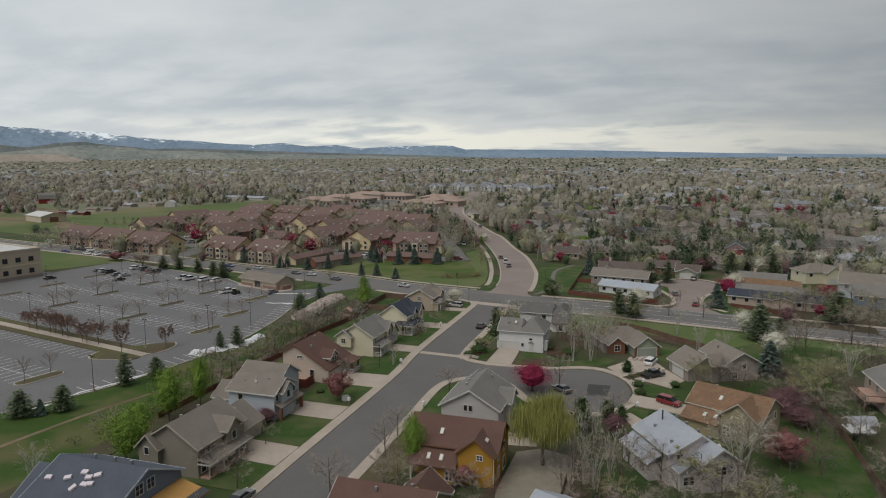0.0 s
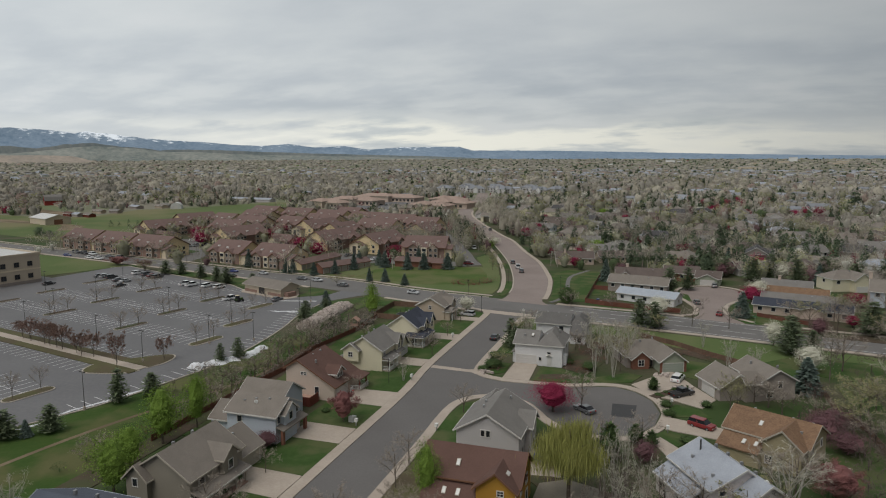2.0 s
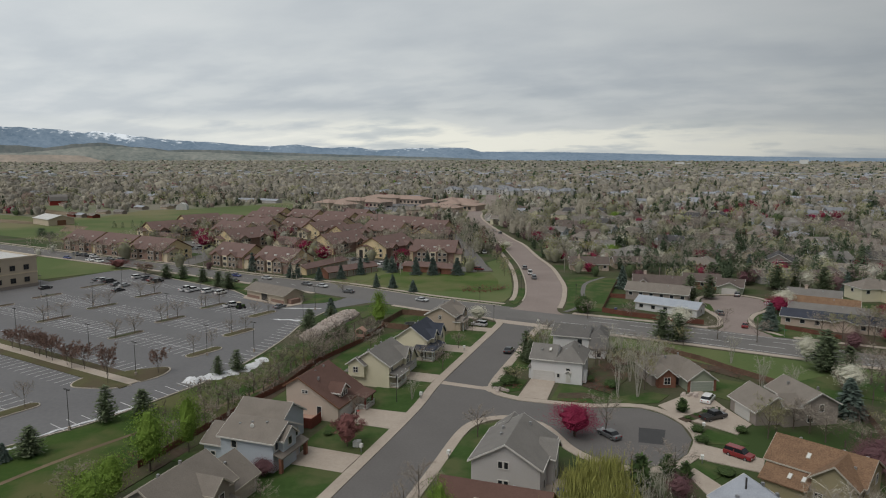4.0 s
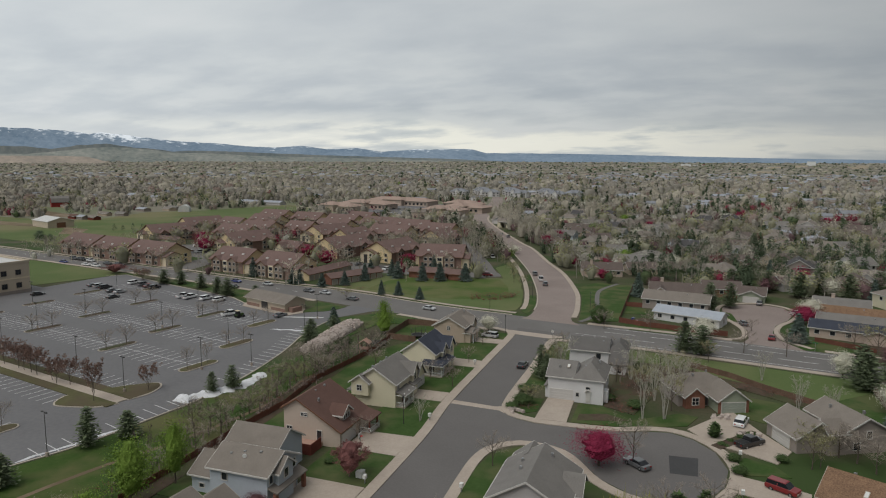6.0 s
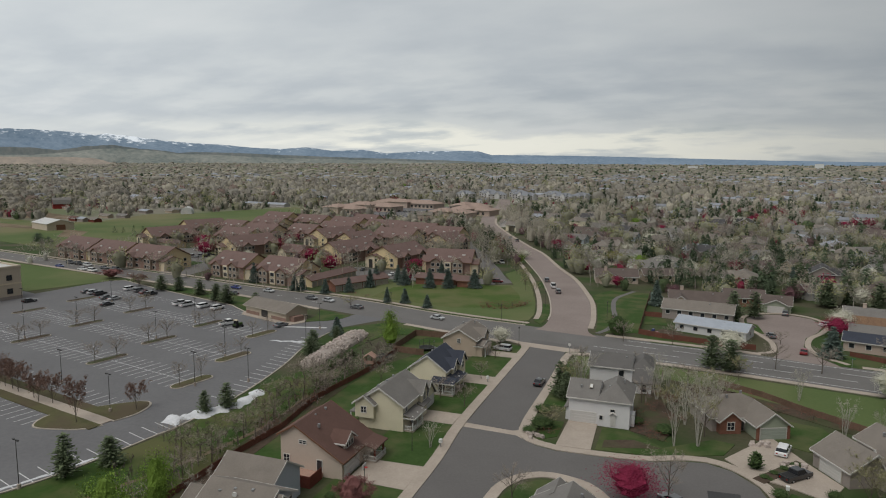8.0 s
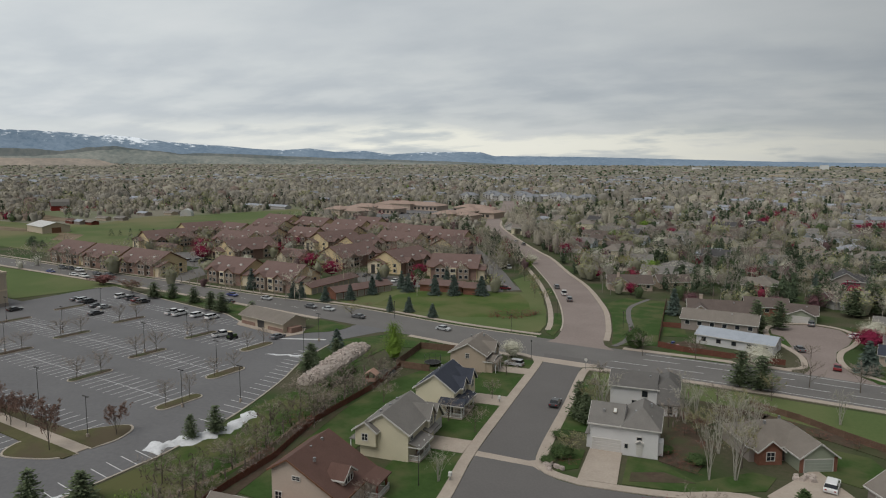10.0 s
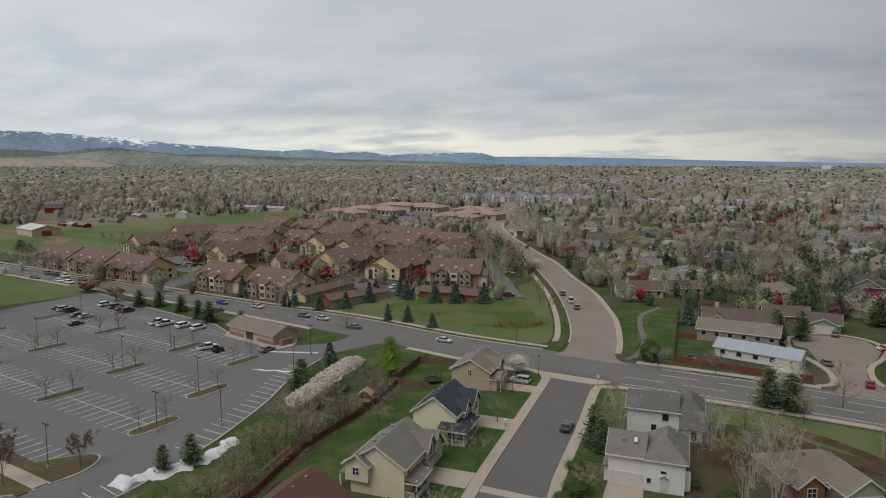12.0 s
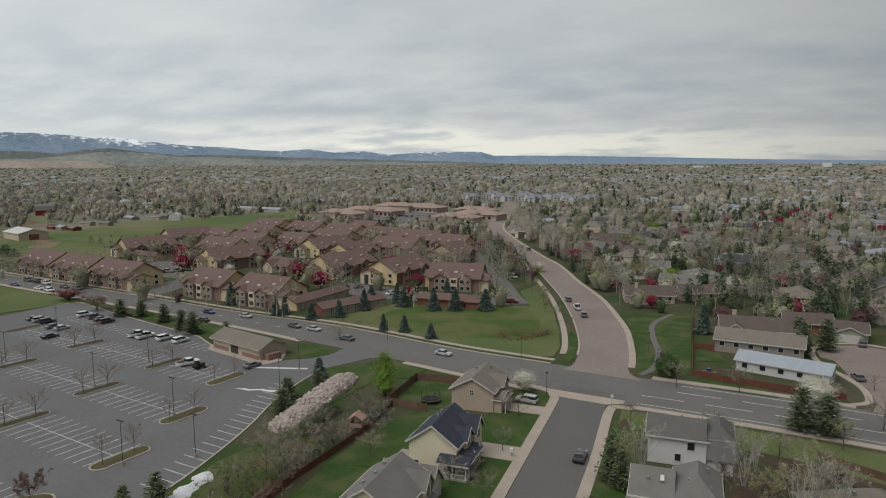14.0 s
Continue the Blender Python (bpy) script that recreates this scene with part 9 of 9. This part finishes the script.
def backdrop(name, low, high, snow, haze_glow):
    """Far land: two colours in folds, with snow towards the crest where the range has it. Distance haze is painted in
    by colour and glow.
    """
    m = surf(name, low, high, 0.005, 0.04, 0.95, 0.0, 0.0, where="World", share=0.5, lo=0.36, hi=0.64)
    t = m.node_tree
    b = t.nodes["Principled BSDF"]
    src = b.inputs["Base Color"].links[0].from_socket
    if snow:
        rise = t.nodes.new("ShaderNodeAttribute")
        rise.attribute_name = "snowiness"
        g = t.nodes.new("ShaderNodeNewGeometry")
        mp = t.nodes.new("ShaderNodeMapping")
        mp.inputs["Scale"].default_value = (1, 1, 2.2)
        t.links.new(g.outputs["Position"], mp.inputs[0])
        n = t.nodes.new("ShaderNodeTexNoise")
        n.inputs["Scale"].default_value, n.inputs["Detail"].default_value = 0.022, 9
        n.inputs["Roughness"].default_value = 0.65
        t.links.new(mp.outputs[0], n.inputs["Vector"])
        ad = t.nodes.new("ShaderNodeMath")
        ad.operation = "ADD"
        t.links.new(n.outputs[0], ad.inputs[0])
        t.links.new(rise.outputs["Fac"], ad.inputs[1])
        mr = t.nodes.new("ShaderNodeMapRange")
        mr.inputs[1].default_value, mr.inputs[2].default_value = 1.0, 1.14
        t.links.new(ad.outputs[0], mr.inputs[0])
        cm = t.nodes.new("ShaderNodeMix")
        cm.data_type = "RGBA"
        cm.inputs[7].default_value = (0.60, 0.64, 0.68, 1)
        t.links.new(src, cm.inputs[6])
        t.links.new(mr.outputs[0], cm.inputs[0])
        src = cm.outputs[2]
        t.links.new(src, b.inputs["Base Color"])
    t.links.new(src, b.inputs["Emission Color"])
    b.inputs["Emission Strength"].default_value = haze_glow
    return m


def range_of_hills(name, crest, r0, r1, material, rough, seed, label):
    """A strip of land that rises from radius r0 to a crest at r1; crest lists azimuth in degrees, height and snow."""
    deg = np.arange(-66, 30, 0.12)
    az = np.radians(deg)
    top, snow = (np.interp(deg, [c[0] for c in crest], [c[k] for c in crest]) for k in (1, 2))
    rows = 18
    V, S = [], []
    for j in range(rows):
        q = j / (rows - 1)
        for i, a in enumerate(az):
            rad = r0 + (r1 - r0) * q
            x, y = APEX[0] + rad * math.sin(a), APEX[1] + rad * math.cos(a)
            fold = abs(noise.fractal(Vector((a * 13 + seed + q * 1.6, q * 1.7 - a * 5, 0.4)), 1.0, 2.0, 6))
            n2 = noise.fractal(Vector((a * 90 + seed, 3.3, 0.2)), 1.0, 2.1, 6)
            z = top[i] * (q ** 1.15 * (1 - rough * 1.3 * fold * (1 - q * q))) + rough * 0.05 * max(top[i], 0) * n2 * q
            V.append((x, y, max(z, float(far_lift(rad)) - 4) - 2.0 * (1 - q)))
            S.append(snow[i] * max(0.0, (q - 0.45) / 0.55))
    n = len(az)
    F = [(j * n + i, j * n + i + 1, (j + 1) * n + i + 1, (j + 1) * n + i) for j in range(rows - 1) for i in range(n - 1)]
    me = arrays(name, V, F)
    me.attributes.new("snowiness", "FLOAT", "POINT").data.foreach_set("value", np.array(S, np.float32))
    me.materials.append(material)
    me.shade_smooth()
    return tagged(new(name, me), label, "backdrop", kind="structure")


def crest_line(rows, dist):
    """Heights at that distance from rows of bearing (in thousandths of the heading's tangent), rise and snow."""
    out = []
    for u, rise, snow in rows:
        off = math.atan((u - 784) / 1198)
        out.append((math.degrees(off) - 17.85, 49 + rise * dist * math.cos(off) / 1198, snow))
    return out


# the last number is each slope's own glow, standing in for distance haze
mount = backdrop("mountain_haze_blue", (0.10, 0.142, 0.19), (0.165, 0.21, 0.262), True, 0.45)
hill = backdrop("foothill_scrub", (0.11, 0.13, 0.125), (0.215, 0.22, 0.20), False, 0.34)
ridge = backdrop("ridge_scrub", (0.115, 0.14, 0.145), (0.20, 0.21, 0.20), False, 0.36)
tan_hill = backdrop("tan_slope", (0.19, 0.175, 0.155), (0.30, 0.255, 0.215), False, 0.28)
FAR = 4850
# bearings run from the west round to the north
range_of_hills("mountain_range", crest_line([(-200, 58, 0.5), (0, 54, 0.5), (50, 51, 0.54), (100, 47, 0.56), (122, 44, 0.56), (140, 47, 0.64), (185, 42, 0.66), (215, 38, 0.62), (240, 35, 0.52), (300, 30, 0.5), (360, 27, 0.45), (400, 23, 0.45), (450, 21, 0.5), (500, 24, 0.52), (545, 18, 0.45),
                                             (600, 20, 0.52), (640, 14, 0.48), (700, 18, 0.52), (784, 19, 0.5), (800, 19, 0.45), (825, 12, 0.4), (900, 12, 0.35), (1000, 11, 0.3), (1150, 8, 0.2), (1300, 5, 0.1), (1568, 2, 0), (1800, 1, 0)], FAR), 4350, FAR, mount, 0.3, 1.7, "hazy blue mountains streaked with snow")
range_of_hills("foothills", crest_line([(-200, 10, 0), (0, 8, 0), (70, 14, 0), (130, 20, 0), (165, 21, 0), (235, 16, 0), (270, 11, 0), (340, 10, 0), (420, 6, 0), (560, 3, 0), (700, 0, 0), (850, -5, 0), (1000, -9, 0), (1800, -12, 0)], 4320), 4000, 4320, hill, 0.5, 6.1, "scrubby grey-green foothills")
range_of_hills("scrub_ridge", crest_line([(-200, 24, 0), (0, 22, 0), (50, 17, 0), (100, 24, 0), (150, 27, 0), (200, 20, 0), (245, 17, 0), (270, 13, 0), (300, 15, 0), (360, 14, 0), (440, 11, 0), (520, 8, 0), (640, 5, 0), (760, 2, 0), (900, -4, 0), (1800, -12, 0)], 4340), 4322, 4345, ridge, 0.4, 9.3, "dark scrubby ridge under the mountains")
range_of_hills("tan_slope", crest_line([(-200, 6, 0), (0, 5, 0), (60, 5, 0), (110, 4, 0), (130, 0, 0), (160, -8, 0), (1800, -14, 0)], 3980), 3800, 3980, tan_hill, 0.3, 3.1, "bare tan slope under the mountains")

# ---- small things ----
def snow_bank(label, line, width, height, seed):
    """A melting bank of ploughed snow: an uneven low mound along a line, ragged at its edges."""
    pts = smooth_line(line, 0.5)
    g = np.gradient(pts, axis=0)
    g /= np.linalg.norm(g, axis=1)[:, None]
    side = np.stack([g[:, 1], -g[:, 0]], 1)
    t = thing("snow_bank", label, "snow bank", *line[0])
    V, cols = [], 11
    for i, p in enumerate(pts):
        end = min(1.0, i / 4, (len(pts) - 1 - i) / 4)
        half = width * end * (0.75 + 0.75 * noise.fractal(Vector((i * 0.16, seed, 0)), 1.0, 2.0, 4))
        mid = 0.6 * noise.fractal(Vector((i * 0.2, seed + 9, 0)), 1.0, 2.0, 3)
        for j in range(cols):
            u = 2 * j / (cols - 1) - 1
            q = p + side[i] * (mid + u * max(half, 0.05) * (1 + 0.25 * noise.fractal(Vector((i * 0.5, u * 2, seed)), 1.0, 2.0, 3)))
            lump = 0.5 + 0.9 * abs(noise.fractal(Vector((q[0] * 1.1, q[1] * 1.1, seed)), 1.0, 2.0, 4))
            V.append((q[0] - line[0][0], q[1] - line[0][1], 0.02 + height * end * (1 - u * u) * lump))
    n = len(pts)
    F = [(i * cols + j, (i + 1) * cols + j, (i + 1) * cols + j + 1, i * cols + j + 1) for i in range(n - 1) for j in range(cols - 1)]
    part("crust", arrays("crust", V, F), M["snow"], t)
    return t


snow_bank("melting bank of ploughed snow on the car park edge", [(-54.2, -19.5), (-51.2, -15.5), (-48.6, -11), (-46.6, -7.5)], 2.7, 0.85, 1.0)
snow_bank("ragged white bank of ploughed snow behind a pine", [(-47.2, -9.5), (-46.4, -5), (-46.8, 0.5), (-47.8, 3.5)], 2.3, 0.7, 5.0)
snow_bank("thin grey remains of snow along the kerb", [(-58.6, -52), (-56, -45), (-53.8, -38), (-52.8, -33)], 0.45, 0.16, 3.0)
snow_bank("low strip of snow by the exit", [(-69.5, 38.6), (-65, 39.6), (-60, 40.4), (-58.6, 42.5), (-58.4, 45)], 0.55, 0.22, 8.0)
snow_bank("scrap of snow at the kerb", [(-57, -55), (-58.4, -58.5), (-60, -62)], 0.6, 0.2, 12.0)
r = random.Random(4)
# the long heap of pinkish rock
heap = thing("rock_pile", "long heap of broken pinkish rock beside the car park", "rock pile", -48.5, 38)
core = Shape()
stations = [(20.4, 0.6, 0.05), (22, 2.3, 0.9), (25, 2.9, 1.5), (32, 3.1, 1.9), (42, 3.2, 2.1), (50, 3.1, 2.0), (54, 2.3, 1.2), (55.6, 0.6, 0.05)]
ringed = []
for y, hw, hh in stations:
    x = -47.0 - (y - 22) * 0.055
    ringed.append([(x + 48.5 + hw * math.cos(a), y - 38, max(0.0, hh * math.sin(a))) for a in np.linspace(math.pi, 0, 9)])
for a, b in zip(ringed, ringed[1:]):
    k0 = len(core.v)
    core.v += a + b
    core.f += [(k0 + i, k0 + i + 1, k0 + 9 + i + 1, k0 + 9 + i) for i in range(8)]
part("core", core, M["rock"], heap)
stone_meshes = []
for i in range(6):
    s = Shape()
    q = np.random.default_rng(40 + i)
    top = [(0.5 * math.cos(a) * q.uniform(0.6, 1.1), 0.5 * math.sin(a) * q.uniform(0.6, 1.1), q.uniform(0.25, 0.45)) for a in np.linspace(0, 5.2, 6)]
    low = [(x * 1.25, y * 1.25, -0.2) for x, y, _ in top]
    s.solid(low, top)
    stone_meshes.append(s.mesh("stone"))
M["stone"] = surf("broken_stone", (0.34, 0.29, 0.26), (0.50, 0.43, 0.39), 0.7, 4.0, 0.9, 0.5, 0.2, rnd=0.25)
for i in range(290):
    y = r.uniform(21.5, 54.5)
    k = np.interp(y, [s_[0] for s_ in stations], [s_[1] for s_ in stations])
    hh = np.interp(y, [s_[0] for s_ in stations], [s_[2] for s_ in stations])
    u = r.uniform(-0.98, 0.98)
    x = -47.0 - (y - 22) * 0.055 + k * u
    z = hh * math.sqrt(max(0, 1 - u * u))
    sc = r.uniform(0.35, 0.85)
    part("stone", stone_meshes[i % 6], M["stone"], heap, at=pose(x + 48.5, y - 38, z - 0.05, r.uniform(-25, 25), r.uniform(-25, 25), r.uniform(0, 360)) @ Matrix.Diagonal((sc, sc, sc, 1)))


def trampoline(x, y):
    t = thing("trampoline", "round garden trampoline with a dark net enclosure", "trampoline", x, y, 0, group="trampolines")
    n = 16
    ring = [(1.9 * math.cos(2 * math.pi * i / n), 1.9 * math.sin(2 * math.pi * i / n)) for i in range(n)]
    part("mat", Shape().prism(ring, 0.8, 0.86), M["tyre"], t)
    pad = Shape()
    for i in range(n):
        a, b = ring[i], ring[(i + 1) % n]
        pad.solid([(*a, 0.83), (*b, 0.83), (b[0] * 1.12, b[1] * 1.12, 0.83), (a[0] * 1.12, a[1] * 1.12, 0.83)], [(*a, 0.93), (*b, 0.93), (b[0] * 1.12, b[1] * 1.12, 0.93), (a[0] * 1.12, a[1] * 1.12, 0.93)])
    part("pad", pad, M["dark"], t)
    for i in range(0, n, 2):
        a = ring[i]
        part("pole", Shape().tube((a[0] * 1.1, a[1] * 1.1, 0), (a[0] * 1.1, a[1] * 1.1, 2.6), 0.04, 0.04, 5), M["dark"], t)
    hoop = Shape()
    for i in range(n):
        a, b = ring[i], ring[(i + 1) % n]
        hoop.tube((a[0] * 1.1, a[1] * 1.1, 2.6), (b[0] * 1.1, b[1] * 1.1, 2.6), 0.035, 0.035, 4)
    part("hoop", hoop, M["dark"], t)


trampoline(-25.1, 45.2)
trampoline(-32.2, 34)
ph = thing("playhouse", "wooden playhouse with a pitched roof in a garden", "playhouse", -32.6, 26.5, 0, 10)
for px_, py_ in ((-1.1, -1.1), (1.1, -1.1), (-1.1, 1.1), (1.1, 1.1)):
    part("post", Shape().box(px_ - 0.07, py_ - 0.07, 0, px_ + 0.07, py_ + 0.07, 2.6), M["deck"], ph)
part("platform", Shape().box(-1.2, -1.2, 1.1, 1.2, 1.2, 1.22), M["deck"], ph)
part("side_boards", Shape().box(-1.2, -1.22, 1.2, 1.2, -1.16, 1.9).box(1.16, -1.16, 1.2, 1.22, 1.2, 1.9).box(-1.22, -1.16, 1.2, -1.16, 1.2, 1.9), M["deck"], ph)
part("roof", Shape().sweep([(-1.5, 2.5), (0, 3.5), (1.5, 2.5), (1.5, 2.6), (0, 3.62), (-1.5, 2.6)], "y", -1.4, 1.4), M["deck"], ph)
part("ladder", Shape().box(1.25, -0.3, 0, 1.3, -0.22, 1.2).box(1.25, 0.22, 0, 1.3, 0.3, 1.2).box(1.25, -0.22, 0.5, 1.3, 0.22, 0.56), M["fence"], ph)
toys = (("play_slide", "small bright red garden slide", "red", 28.9, 86, 20), ("toy_table", "small blue plastic play table", "blue", 30.2, 88.6, 60), ("toy_car", "small orange-red toy ride-on", "red", 31.4, 85.4, 110))
for nm, lb, col, x, y, rz in toys:
    t = thing(nm, lb, "toy", x, y, 0.0, rz)
    part("top", Shape().box(-0.5, -0.35, 0.5, 0.5, 0.35, 0.62), CAR[col], t)
    for sx in (-0.4, 0.4):
        part("leg", Shape().box(sx - 0.06, -0.3, 0, sx + 0.06, 0.3, 0.5), CAR[col], t)
sign = thing("stop_sign", "red octagonal stop sign on a post at the corner", "road sign", 10.9, 55.0, 0.12, 160)
part("post", Shape().box(-0.04, -0.04, 0, 0.04, 0.04, 2.2), M["metal"], sign)
octo = [(0.4 * math.cos(math.pi / 8 + i * math.pi / 4), 2.4 + 0.4 * math.sin(math.pi / 8 + i * math.pi / 4)) for i in range(8)]
part("plate", Shape().sweep(octo, "y", -0.08, -0.05), M["red_sign"], sign)
part("plate_rim", Shape().sweep([(x * 1.08, 2.4 + (z - 2.4) * 1.08) for x, z in octo], "y", -0.05, -0.04), M["trim"], sign)
ns = thing("street_name_sign", "green street name blade on a post by the verge", "road sign", 77.5, 66.5, 0.1, -10)
part("post", Shape().box(-0.04, -0.04, 0, 0.04, 0.04, 2.6), M["metal"], ns)
part("blade", Shape().box(-0.6, -0.02, 2.4, 0.6, 0.02, 2.65), M["green_sign"], ns)
for x, y in ((-0.9, -38.5), (-0.5, -11.2), (-2.6, 25.5), (13.9, -36), (54.3, -9.2), (53.6, -24)):
    mb = thing("mailbox", "small pale cluster mailbox beside the pavement", "mailbox", x, y, 0.11, 0, group="mailboxes")
    part("pedestal", Shape().box(-0.08, -0.08, 0, 0.08, 0.08, 0.8), M["metal"], mb)
    part("box", Shape().box(-0.25, -0.3, 0.8, 0.25, 0.3, 1.4), M["rail_white"], mb)
ut = thing("utility_boxes", "pair of pale utility cabinets on the lawn", "utility box", -2.6, -36.4, 0.11)
part("cabinet", Shape().box(-0.5, -0.9, 0, 0.5, -0.1, 1.0), M["rail_white"], ut)
part("cabinet", Shape().box(-0.4, 0.1, 0, 0.4, 0.7, 0.8), M["rail_white"], ut)
for x, y in ((-4.5, -14.6), (-3, 57), (-200, 109), (-55, 88.6), (-15, 83.5), (15.5, 100), (-6.4, 110)):
    p = thing("lamp_standard", "slim dark street lamp standard beside the road", "street lamp", x, y, 0, 0, group="street lamps")
    part("pole", Shape().tube((0, 0, 0), (0, 0, 5.2), 0.07, 0.05), M["dark"], p)
    part("lantern", Shape().tube((0, 0, 5.2), (0, 0, 5.6), 0.16, 0.22, 8), M["dark"], p)
for x, y, n, seed in ((14.2, -1.0, 10, 3), (52.0, 9.6, 12, 4), (56.5, 1.6, 16, 5)):
    q = random.Random(seed)
    for i in range(n):
        b = thing("boulder", "tan landscaping boulder in a garden bed", "boulder", x + q.uniform(-1.8, 1.8), y + q.uniform(-1.2, 1.2), 0.13, q.uniform(0, 360), group="boulders")
        part("stone", stone_meshes[i % 6], M["stone"], b, at=Matrix.Diagonal((0.9, 0.9, 0.8, 1)) @ pose(0, 0, 0.18))
